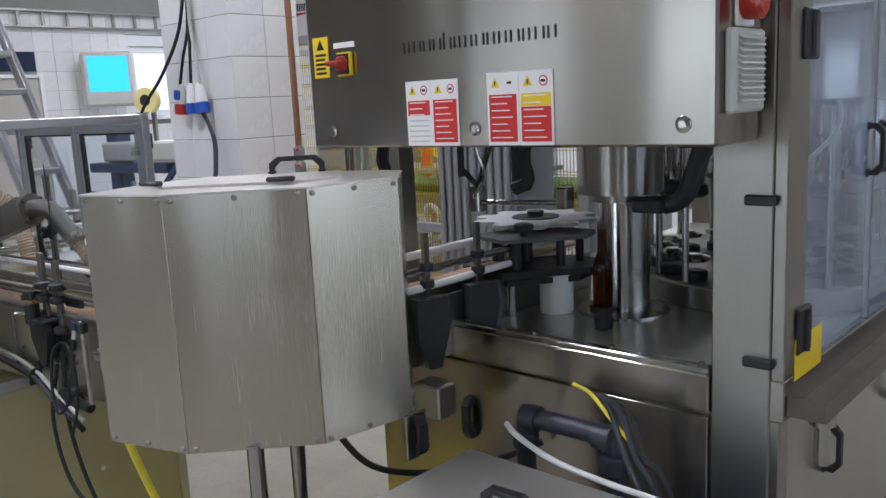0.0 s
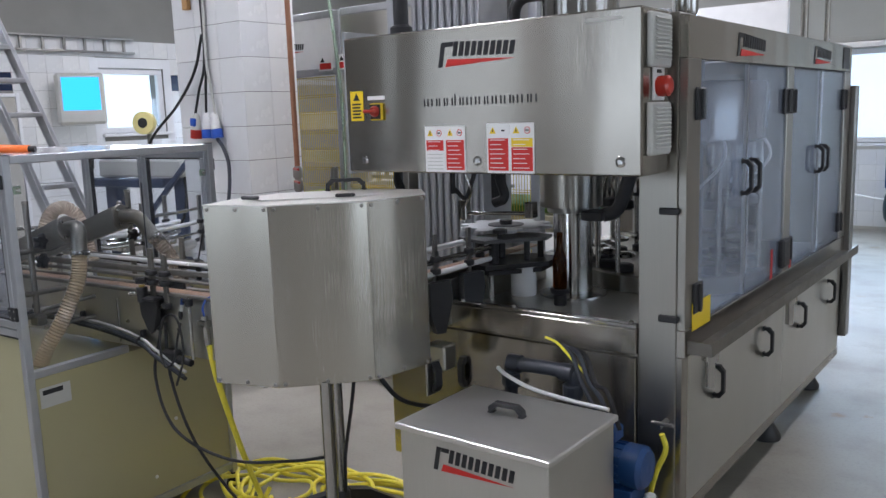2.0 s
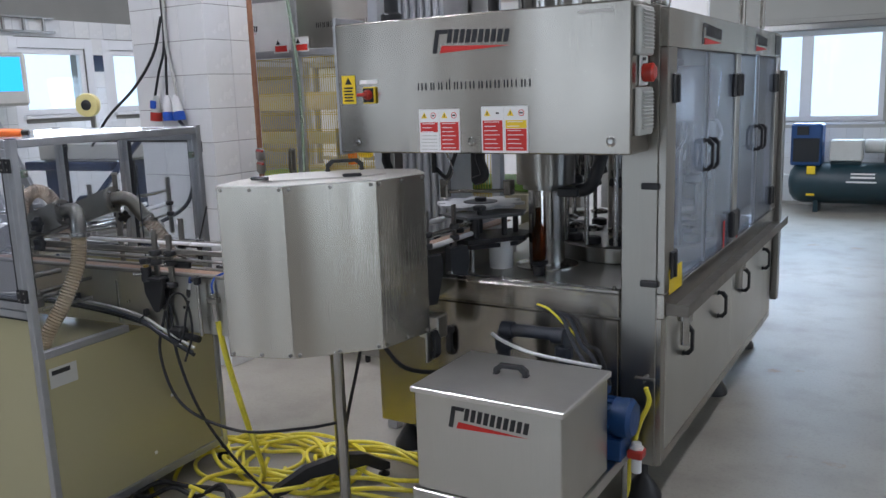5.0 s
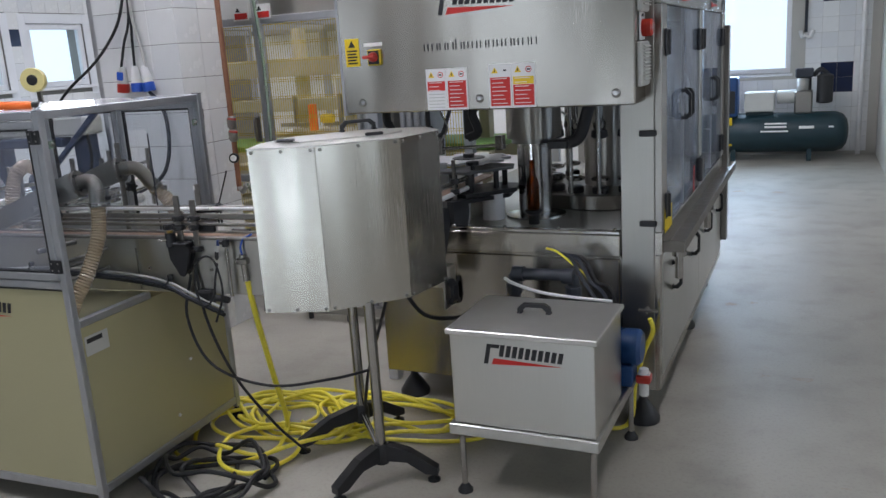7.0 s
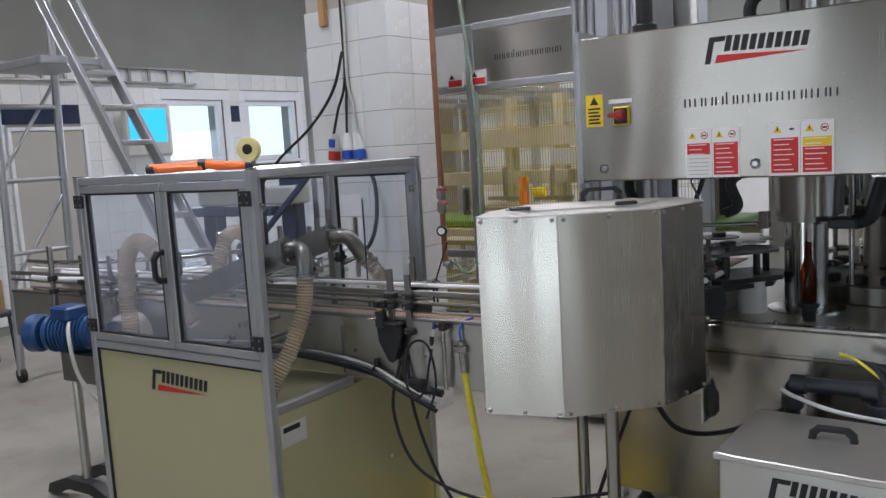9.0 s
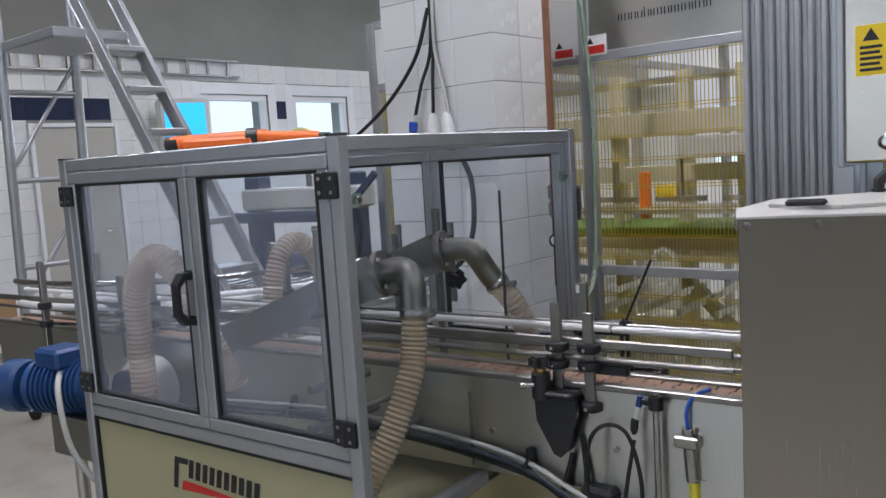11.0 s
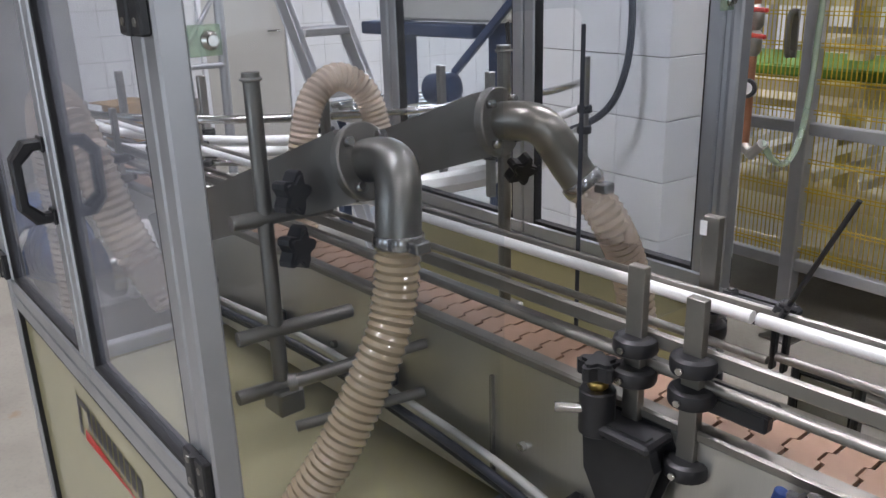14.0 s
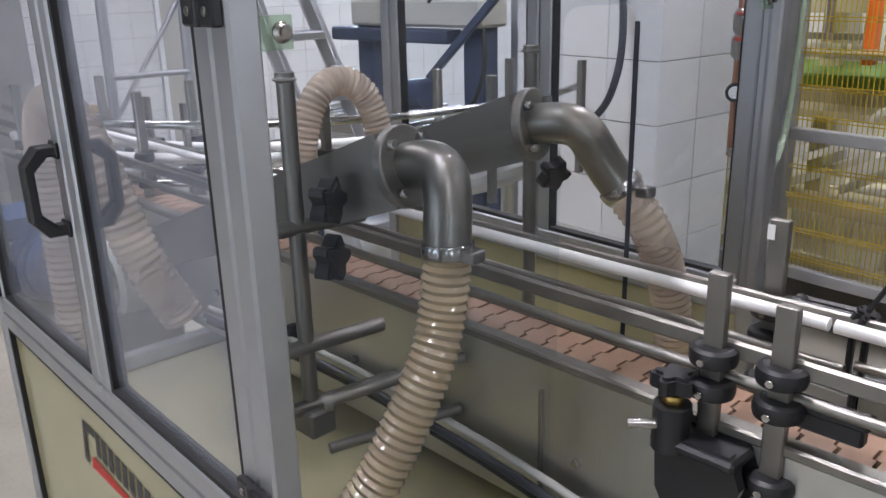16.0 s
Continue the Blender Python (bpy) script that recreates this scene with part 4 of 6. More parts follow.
K = ((Vector((-0.238, 0.345, 1.266)), Vector((-0.70, 0.25, 1.09)), Vector((0.9, 0.15, 0.25)), Vector((-0.130, 0.324, 1.185)), Vector((0.05, -0.05, -1))),
     (Vector((-0.245, 0.605, 1.285)), Vector((-0.70, 0.50, 1.12)), Vector((0.9, 0.2, 0.15)), Vector((-0.122, 0.678, 1.195)), Vector((0.55, 0.35, -0.8))))
for k, (fl, far, da, cl, db) in enumerate(K):
    kn = part("air_knife", knife(fl, far, 0.10, 0.07, 0.055), DULL, t)
    part("flange", G().lathe([(0.052, -0.008), (0.054, -0.006), (0.054, 0.006), (0.052, 0.008)], fl + da.normalized() * 0.01, da, 24), DULL, t)
    for q in range(4):
        s_, u_, d_ = frame_of(da)
        an = math.pi * (q / 2 + 0.25)
        c = fl + d_ * 0.018 + (s_ * math.cos(an) + u_ * math.sin(an)) * 0.043
        part("flange_bolt", G().cyl(c, c + d_ * 0.012, 0.007, 6), CHROME, t)
    part("elbow", G().tube(elbow_pts(fl + da.normalized() * 0.015, da, cl, db, 14), 0.030, 22), ELBOW, t)
    part("hose_clamp", G().lathe([(0.0325, -0.009), (0.034, -0.007), (0.034, 0.007), (0.0325, 0.009)], cl - db.normalized() * 0.0, db, 22).box(0.03, -0.012, -0.008, 0.052, 0.012, 0.008, 0.002, Matrix.Translation(cl)), CHROME, t)
    n0 = cl
    if k == 0:
        hp = [n0, n0 + Vector((0.0, -0.012, -0.08)), (-0.128, 0.285, 1.04), (-0.148, 0.225, 0.92), (-0.178, 0.175, 0.83), (-0.198, 0.15, 0.762)]
    else:
        hp = [n0, n0 + Vector((0.035, 0.025, -0.06)), (-0.078, 0.745, 1.05), (-0.070, 0.765, 0.95), (-0.068, 0.77, 0.85), (-0.068, 0.77, 0.775)]
    part("spiral_hose", G().tube(spline(hp, 14), 0.0315, 20, 0.0038, 0.0118), SPIRAL if k else TUBING, t, "tan ribbed spiral hose")
for hp in ([(-0.97, 0.68, 0.79), (-0.97, 0.69, 1.05), (-0.965, 0.70, 1.16), (-0.96, 0.735, 1.25), (-0.955, 0.80, 1.285), (-0.94, 0.865, 1.24), (-0.92, 0.89, 1.12), (-0.88, 0.89, 1.0)],
           [(-0.87, 0.13, 0.79), (-0.87, 0.13, 1.1), (-0.84, 0.12, 1.26), (-0.745, 0.11, 1.33), (-0.66, 0.12, 1.27), (-0.62, 0.15, 1.12), (-0.60, 0.20, 1.0)]):
    part("spiral_hose", G().tube(spline(hp, 12), 0.034, 18, 0.004, 0.0128), SPIRAL, t, "tan ribbed spiral hose")
# stand rods of the blower
for u, v, zb, zt in ((-0.333, 0.246, 0.90, 1.388), (-0.33, 0.716, 0.80, 1.388)):
    part("stand_rod", G().cyl((u, v, zb), (u, v, zt), 0.0115, 14), DULL, t)
    part("rod_block", G().box(u - 0.02, v - 0.022, 0.89, u + 0.03, v + 0.022, 0.93, 0.004), DULL, t)
    part("rod_collar", G().lathe([(0.012, 0), (0.0155, 0.002), (0.0155, 0.004), (0.0125, 0.006), (0.0125, 0.012)], (u, v, zt - 0.010)), DULL, t)
for z, d in ((1.19, 0.10), (1.02, 0.12), (0.93, 0.14)):
    part("cross_rod", G().cyl((-0.338, 0.246 - d * 0.5, z), (-0.338 + d * 0.2, 0.246 + d, z), 0.011, 12), DULL, t)
for z in (1.228, 1.15):
    part("star_knob", star(0.033, 0.024, (-0.303, 0.262, z), (0.8, 0.3, 0)), BLACK, t)
part("star_knob", star(0.028, 0.022, (-0.24, 0.655, 1.21), (0.7, -0.2, -0.3)), BLACK, t)
part("tie_rod", G().cyl((-0.27, 0.235, 0.962), (-0.20, 0.42, 0.985), 0.008, 12).lathe([(0.013, 0), (0.013, 0.012)], (-0.275, 0.227, 0.961), (0.5, 0.85, 0.1)), DULL, t)
part("tie_rod", G().cyl((-0.28, 0.235, 0.885), (-0.21, 0.42, 0.90), 0.008, 12), DULL, t)


# ---- octagonal hood on its stand ----
OCT = ((-1.341, 1.222), (-1.097, 1.300), (-0.868, 1.541), (-0.826, 1.800), (-0.955, 1.938), (-1.199, 1.860), (-1.410, 1.640), (-1.405, 1.400))
t = thing("conveyor_hood", pose(-1.148, 1.58, 0), "octagonal steel sheet hood on a two-legged stand", "hood")
oc = [(x + 1.148, y - 1.58) for x, y in OCT]
HZ0, HZ1 = 0.755, 1.386
for k in range(8):
    (x0, y0), (x1, y1) = oc[k], oc[(k + 1) % 8]
    d = Vector((x1 - x0, y1 - y0, 0))
    n_ = Vector((d.y, -d.x, 0)).normalized()
    L = d.length
    a = math.degrees(math.atan2(d.y, d.x))
    m = pose(x0, y0, 0, 0, 0, a)
    e = 0.0008
    z0, z1 = (HZ0, HZ1)
    if k in (6, 7, 4):
        part("side_panel", G().box(e, 0, HZ0, L - e, 0.003, 0.96, 0.0008, m), HOOD, t)
        pn = part("side_panel", G().box(e, 0, 1.20, L - e, 0.003, HZ1, 0.0008, m), HOOD, t)
    else:
        pn = part("side_panel", G().box(e, 0, HZ0, L - e, 0.003, HZ1, 0.0008, m), HOOD, t)
    for z in (HZ0 + 0.012, HZ1 - 0.012):
        for q in (0.06, 0.5, 0.94):
            c = m @ Vector((L * q, 0, z))
            part("bolt", G().lathe([(0.007, 0), (0.007, 0.003), (0.004, 0.006)], c - n_ * -0.0, n_, 10), STEEL_DARK, pn)
part("top_sheet", G().prism([(x * 1.008, y * 1.008) for x, y in oc], HZ1, HZ1 + 0.004), LID, t)
part("bottom_sheet", G().prism([(x * 0.99, y * 0.99) for x, y in oc], HZ0 + 0.002, HZ0 + 0.006), STEEL_DARK, t)
ld = part("lid", G().prism([(-0.20, -0.17), (-0.06, -0.21), (0.19, 0.03), (0.20, 0.14), (0.06, 0.26), (-0.2, 0.0)], HZ1 + 0.005, HZ1 + 0.011), LID, t)
part("lid_pad", G().box(-0.035, -0.012, 0, 0.035, 0.012, 0.012, 0.004, pose(-0.12, -0.21, HZ1 + 0.011, 0, 0, 10)), BLACK, ld)
part("lid_pad", G().box(-0.035, -0.012, 0, 0.035, 0.012, 0.012, 0.004, pose(0.16, -0.02, HZ1 + 0.011, 0, 0, 45)), BLACK, ld)
h = part("handle", handle_mesh(0.15, 0.045), BLACK, t)
h.matrix_basis = pose(-0.02, 0.17, HZ1 + 0.012, -90, 0, 45)
h = part("side_handle", handle_mesh(0.11, 0.03, 0.03, 0.02), BLACK, t)
h.matrix_basis = pose(0.325, 0.24, 0.70, 0, 90, 70)
part("handle_plate", G().box(0.31, 0.20, 0.63, 0.318, 0.28, HZ0, 0.002), STEEL_MATT, t)
part("scratch", G().box(0.04, -0.0006, 0.905, 0.062, 0.0004, 0.907, 0, pose(oc[0][0], oc[0][1], 0, 0, -8, math.degrees(math.atan2(oc[1][1] - oc[0][1], oc[1][0] - oc[0][0])))), STEEL_DARK, t)
for x, y in ((0.148, -0.155), (-0.125, 0.165)):
    part("pole", G().cyl((x, y, 0.07), (x, y, HZ0 + 0.01), 0.0215, 18), CHROME, t)
    part("pole_socket", G().lathe([(0.03, 0), (0.034, 0.01), (0.034, 0.07), (0.026, 0.085)], (x, y, 0.075), seg=16), BLACK, t)
    for sx in (-1, 1):
        v = Vector((sx * 0.19, sx * 0.05, 0)) if y < 0 else Vector((sx * 0.17, sx * 0.14, 0))
        if y < 0:
            v = Vector((-0.09, -0.20, 0)) if sx < 0 else Vector((0.205, 0.055, 0))
        else:
            v = Vector((-0.18, -0.215, 0)) if sx < 0 else Vector((0.08, 0.2, 0))
        a = math.degrees(math.atan2(v.y, v.x))
        L = v.length
        part("stand_leg", G().prism([(0.0, 0.10), (0.03, 0.16), (L * 0.55, 0.135), (L + 0.02, 0.06), (L + 0.02, 0.03), (L - 0.03, 0.035), (L * 0.5, 0.085), (0.03, 0.09)], -0.022, 0.022, pose(x, y, 0, 0, 0, a) @ pose(0, 0, 0, 90, 0, 0)), BLACK, t)
        part("levelling_foot", G().lathe([(0.026, 0), (0.026, 0.008), (0.01, 0.016), (0.006, 0.02), (0.006, 0.045)], (x + v.x, y + v.y, 0), seg=14), RUBBER, t)
part("stand_bar", G().cyl((0.148, -0.155, 0.12), (-0.125, 0.165, 0.12), 0.015, 14), CHROME, t)

# conveyor leg between hood and filler
t = thing("infeed_conveyor", pose(-1.06, 0, 0), "short stainless conveyor with guide rails into the filler", "conveyor")
part("side_plate", G().box(-0.06, 1.86, 0.80, -0.054, 2.95, 0.99), STEEL_MATT, t)
part("side_plate", G().box(0.054, 1.86, 0.80, 0.06, 2.95, 0.99), STEEL_MATT, t)
for k in range(28):
    o = part("chain_link", lm, CHAIN, t)
    o.matrix_basis = pose(0.039, 1.87 + k * 0.0381, 1.028, 0, 0, 90)
for x, z, r, mt in ((-0.075, 1.10, 0.013, WHITE), (0.085, 1.09, 0.012, CHROME), (0.085, 1.04, 0.011, WHITE), (-0.075, 1.04, 0.009, CHROME)):
    part("guide_rail", G().tube([(x, 1.85, z), (x, 2.45, z)], r, 10), mt, t)
for y in (2.03, 2.26):
    part("bracket_arm", G().prism([(-0.05, 0.17), (0.05, 0.17), (0.06, 0.10), (0.02, -0.04), (-0.02, -0.04), (-0.05, 0.05)], -0.02, 0.02, pose(0.10, y, 0.84, 90, 0, 70)), BLACK, t)
    b = part("guide_post", G().box(0.085, y - 0.01, 0.98, 0.097, y + 0.01, 1.2), STEEL_DARK, t)
    for z in (1.09, 1.04, 0.99):
        part("clamp_collar", G().lathe([(0.02, 0), (0.022, 0.004), (0.022, 0.018), (0.02, 0.022)], (0.092, y, z)), BLACK, b)
part("junction_box", G().box(0.06, 1.98, 0.66, 0.16, 2.06, 0.76, 0.006), STEEL_MATT, t)


# ---- filling machine ----
t = thing("filling_machine", pose(0, 0, 0), "stainless steel bottle filling machine with glazed doors", "filling machine")
FY, RX, BY = 2.18, 0.0, 4.62
XLM = -1.36
# lower body
part("base_cabinet", G().box(XLM, FY + 0.012, 0.19, RX - 0.03, BY, 0.79, 0.003), STEEL, t)
part("base_panel", G().box(XLM, FY, 0.15, -0.182, FY + 0.010, 0.775, 0.003), STEEL, t)
h = part("handle", handle_mesh(0.13, 0.035, 0.03, 0.02), BLACK, t)
h.matrix_basis = pose(-0.95, FY, 0.60, 0, 90, 0)
part("apron", G().box(XLM, FY - 0.012, 0.79, -0.175, FY + 0.02, 0.885, 0.004), STEEL, t)
part("table_rail", G().box(-1.02, FY - 0.01, 0.886, -0.176, FY + 0.025, 0.902, 0.003), CHROME, t)
for k in range(4):
    part("rail_bolt", G().cyl((-0.95 + 0.25 * k, FY + 0.005, 0.902), (-0.95 + 0.25 * k, FY + 0.005, 0.912), 0.009, 8), CHROME, t)
part("table", G().box(XLM, FY + 0.02, 0.80, RX - 0.04, BY - 0.02, 0.858, 0.003), STEEL_MATT, t)
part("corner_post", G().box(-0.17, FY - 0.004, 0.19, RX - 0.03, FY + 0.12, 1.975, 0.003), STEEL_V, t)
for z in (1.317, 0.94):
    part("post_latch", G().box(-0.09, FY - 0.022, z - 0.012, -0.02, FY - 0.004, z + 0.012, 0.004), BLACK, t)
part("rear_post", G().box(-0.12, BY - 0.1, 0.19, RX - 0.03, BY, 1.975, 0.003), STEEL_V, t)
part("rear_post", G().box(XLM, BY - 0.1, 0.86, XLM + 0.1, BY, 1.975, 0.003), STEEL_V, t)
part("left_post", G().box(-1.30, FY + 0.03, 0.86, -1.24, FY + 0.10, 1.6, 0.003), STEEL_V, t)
# added sheet, keeps the bright hall behind from showing through the dark works
part("added_backing_panel", G().box(-0.98, BY - 0.09, 0.86, -0.13, BY - 0.08, 1.92, 0.002), STEEL_V, t)
part("roof", G().box(XLM, FY + 0.1, 1.93, RX - 0.03, BY, 1.972, 0.003), STEEL, t)
for x, y in ((-0.10, FY + 0.09), (-0.12, 3.60), (-0.15, 4.50), (-1.26, FY + 0.09), (-1.26, 4.5)):
    part("foot", G().lathe([(0.075, 0), (0.075, 0.02), (0.045, 0.07), (0.022, 0.10), (0.018, 0.11), (0.018, 0.20)], (x, y, 0)), BLACK, t)
# upper control box
PX0, PX1, PZ0, PZ1 = -1.345, -0.063, 1.45, 1.982
cb = part("control_box", G().box(PX0, 1.96, PZ0, PX1, FY - 0.008, PZ1, 0.006), STEEL, t, "brushed steel control box with warning signs")
part("box_flange", G().box(PX0 - 0.02, 1.975, PZ0 - 0.01, PX0 - 0.002, FY, PZ1 + 0.03, 0.003), ALU, t)
for x in (-1.253, -0.70, -0.136):
    part("lock", G().lathe([(0.017, 0), (0.018, 0.002), (0.014, 0.004), (0.008, 0.005), (0.008, 0.007)], (x, 1.9595, 1.497), (0, -1, 0), 16), CHROME, cb)
mark(cb, pose(-0.866, 1.9585, 1.838), 0.345, 0.092)
text_bars(cb, pose(-0.94, 1.9585, 1.700), 0.505, 0.042, 14)
part("name_plate", G().box(-0.26, 1.958, 1.945, -0.13, 1.9595, 1.957), LGREY, cb)


def sign(x0, z0, w, h, kind):
    """One half of a warning sign: white card, triangle, ring and text block."""
    s = part("warning_sign", G().box(x0, 1.9575, z0, x0 + w, 1.9592, z0 + h, 0), PAPER, cb, "white card with red and yellow warnings")
    y = 1.9568
    def tri(m_, cx, cz, r):
        part("triangle", G().add([(cx - r, y, cz - r * 0.75), (cx + r, y, cz - r * 0.75), (cx, y, cz + r)], [(0, 1, 2)]), YELLOW, s)
        part("triangle_bar", G().box(cx - 0.002, y - 0.0006, cz - r * 0.4, cx + 0.002, y - 0.0002, cz + r * 0.4), INK, s)
    cz = z0 + h * 0.855
    tri(0, x0 + w * 0.27, cz, 0.014)
    if kind != 2:
        part("ring", G().lathe([(0.0125, 0), (0.0125, 0.0006)], (x0 + w * 0.73, y + 0.0006, cz), (0, -1, 0), 18), REDINK, s)
        part("ring_inner", G().lathe([(0.0095, 0), (0.0095, 0.0006)], (x0 + w * 0.73, y + 0.0001, cz), (0, -1, 0), 16), PAPER, s)
    part("ring_bar", G().box(x0 + w * 0.66, y - 0.0009, cz - 0.003, x0 + w * 0.80, y - 0.0006, cz + 0.003, 0, ), INK, s)
    top = z0 + h * 0.70
    lows = {0: (0.47, REDINK), 1: (0.05, REDINK), 2: (0.05, REDINK), 3: (0.53, YELLOW)}[kind]
    part("text_block", G().box(x0 + w * 0.06, y, z0 + h * lows[0], x0 + w * 0.94, y + 0.0005, top), lows[1], s)
    if kind == 3:
        part("text_block", G().box(x0 + w * 0.06, y, z0 + h * 0.05, x0 + w * 0.94, y + 0.0005, z0 + h * 0.52), REDINK, s)
    g_ = G()
    n2 = 7
    for k in range(n2):
        zz = z0 + h * (0.10 + 0.56 * k / (n2 - 1))
        on_white = kind == 0 and zz < z0 + h * 0.44
        if not on_white:
            g_.box(x0 + w * 0.14, y - 0.0006, zz, x0 + w * (0.8 - 0.08 * (k % 3)), y - 0.0002, zz + 0.0028)
    part("small_print", g_, PAPER, s)
    if kind == 0:
        g_ = G()
        for k in range(5):
            g_.box(x0 + w * 0.1, y - 0.0004, z0 + h * (0.06 + 0.08 * k), x0 + w * 0.9, y, z0 + h * (0.06 + 0.08 * k) + 0.003)
        part("small_print", g_, LGREY, s)


for x0, w, kd in ((-0.938, 0.0915, 0), (-0.845, 0.0935, 1), (-0.655, 0.0965, 2), (-0.557, 0.099, 3)):
    sign(x0, 1.455, w, 0.170 if kd < 2 else 0.176, kd)
ys = part("yellow_sign", G().box(-1.318, 1.9575, 1.655, -1.25, 1.9592, 1.772), YELLOW, cb, "yellow warning sticker")
part("sign_triangle", G().add([(-1.302, 1.957, 1.735), (-1.266, 1.957, 1.735), (-1.284, 1.957, 1.765)], [(0, 1, 2)]), INK, ys)
g = G()
for k in range(5):
    g.box(-1.308, 1.9568, 1.665 + k * 0.013, -1.26 - 0.005 * (k % 2), 1.9572, 1.672 + k * 0.013)
part("sign_bars", g, INK, ys)
sw = part("main_switch", G().box(-1.205, 1.945, 1.655, -1.143, 1.9595, 1.722, 0.004), YELLOW, cb, "red and yellow main switch")
part("switch_knob", G().lathe([(0.022, 0), (0.021, 0.012), (0.015, 0.02)], (-1.174, 1.945, 1.69), (0, -1, 0), 18).box(-1.212, 1.908, 1.684, -1.152, 1.926, 1.698, 0.004), RED, sw)
part("switch_shadow_plate", G().box(-1.2, 1.9435, 1.66, -1.148, 1.9452, 1.717), INK, sw)
part("switch_label", G().box(-1.225, 1.958, 1.735, -1.135, 1.9592, 1.75), PAPER, cb)
# vents, lamp and gauge on the control box's side
for z in (1.52, 1.80):
    v = part("vent", G().box(PX1 + 0.001, 1.985, z - 0.005, PX1 + 0.022, 2.145, z + 0.165, 0.006), LGREY, t, "pale plastic louvred vent")
    for k in range(11):
        part("louvre", G().box(-0.006, 0, 0, 0.006, 0.118, 0.004, 0.001, pose(PX1 + 0.026, 2.006, z + 0.02 + k * 0.0125, 0, 35, 0)), LGREY, v)
pl = part("lamp_plate", G().box(PX1 + 0.001, 2.03, 1.69, PX1 + 0.008, 2.12, 1.795, 0.003), WHITE, t)
part("emergency_lamp", G().lathe([(0.032, 0), (0.034, 0.01), (0.034, 0.035), (0.024, 0.042)], (PX1 + 0.008, 2.07, 1.735), (1, 0, 0), 22), LAMPRED, pl, "round red button")
part("display", G().box(PX1 + 0.008, 2.055, 1.777, PX1 + 0.011, 2.085, 1.788), INK, pl)
# service items on top
part("signal_column", G().cyl((-1.12, 2.06, 1.982), (-1.12, 2.06, 2.35), 0.03, 16).lathe([(0.045, 0), (0.045, 0.03), (0.03, 0.04)], (-1.12, 2.06, 1.982)), BLACK, t, "dark signal column")
part("top_drum", G().lathe([(0.15, 0), (0.16, 0.01), (0.16, 0.14), (0.15, 0.15)], (-0.62, 2.6, 1.975), seg=32).lathe([(0.13, 0.15), (0.13, 0.5)], (-0.62, 2.6, 1.975), seg=28), CHROME, t, "steel drum on the roof")
part("top_pipe", G().tube(spline([(-0.86, 2.5, 1.975), (-0.87, 2.5, 2.08), (-0.83, 2.5, 2.13), (-0.75, 2.53, 2.14)], 8), 0.025, 12), RUBBER, t)
part("roof_regulator", G().lathe([(0.03, 0), (0.04, 0.02), (0.04, 0.07), (0.02, 0.09)], (-0.10, 2.42, 1.975), seg=16), CHROME, t)
part("roof_pipe", G().tube(spline([(-0.2, 2.6, 1.97), (-0.22, 2.6, 2.2), (-0.3, 2.7, 2.6), (-0.3, 2.8, 4.2)], 8), 0.02, 10), WHITE, t, "white riser pipe")
part("roof_pipe", G().tube([(-0.15, 4.2, 1.97), (-0.15, 4.2, 4.25)], 0.02, 10), STEEL, t)
part("roof_pipe", G().tube([(-0.05, 4.25, 1.97), (-0.05, 4.25, 4.25)], 0.015, 10), STEEL, t)

# door side
DX = RX - 0.03


def door_frame(y0, y1, z0, z1):
    g_ = G()
    b = 0.045
    g_.box(DX, y0, z0, DX + 0.028, y1, z0 + b, 0.003).box(DX, y0, z1 - 0.055, DX + 0.028, y1, z1, 0.003)
    g_.box(DX, y0, z0 + b, DX + 0.028, y0 + b, z1 - 0.055, 0.003).box(DX, y1 - b, z0 + b, DX + 0.028, y1, z1 - 0.055, 0.003)
    return g_


part("side_header", G().box(DX - 0.002, FY, 1.825, RX + 0.002, BY, 1.965, 0.003), STEEL, t)
part("side_sill", G().box(DX - 0.002, FY, 0.80, RX + 0.002, BY, 0.90, 0.003), STEEL, t)
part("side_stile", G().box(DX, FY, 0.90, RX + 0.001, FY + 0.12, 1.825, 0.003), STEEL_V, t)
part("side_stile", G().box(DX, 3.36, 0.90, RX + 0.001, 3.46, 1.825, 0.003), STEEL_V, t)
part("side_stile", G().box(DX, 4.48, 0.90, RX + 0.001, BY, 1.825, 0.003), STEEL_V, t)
for y0, y1, mid in ((2.30, 3.36, 2.83), (3.46, 4.48, 3.97)):
    for a, b, s in ((y0, mid - 0.002, 1), (mid + 0.002, y1, -1)):
        p = part("glass_door", G().box(DX + 0.012, a + 0.002, 0.905, DX + 0.022, b - 0.002, 1.82), ACRYL_FILL, t, "clear glazed door")
        p.visible_shadow = False
        ge = part("door_edge", G().box(DX + 0.010, (b if s > 0 else a) - 0.004, 0.905, DX + 0.024, (b if s > 0 else a) + 0.004, 1.82), ALU, p)
        hh = part("handle", handle_mesh(0.14, 0.045), BLACK, p)
        hh.matrix_basis = pose(DX + 0.022, (b - 0.05 if s > 0 else a + 0.05), 1.385, 0, 90, 90)
        for z in (1.675, 1.0):
            yy = a + 0.0 if s > 0 else b - 0.0
            part("hinge", G().box(DX + 0.022, yy - 0.055, z - 0.055, DX + 0.040, yy + 0.03, z + 0.055, 0.005).cyl((DX + 0.041, yy - 0.012, z - 0.05), (DX + 0.041, yy - 0.012, z + 0.05), 0.009, 8), BLACK, p)
part("door_lock", G().box(DX + 0.024, 3.30, 0.93, DX + 0.055, 3.40, 1.06, 0.008), BLACK, t)
part("yellow_sticker", G().box(RX + 0.0015, 2.24, 0.885, RX + 0.003, 2.42, 0.985), YELLOW, t, "yellow warning sticker")
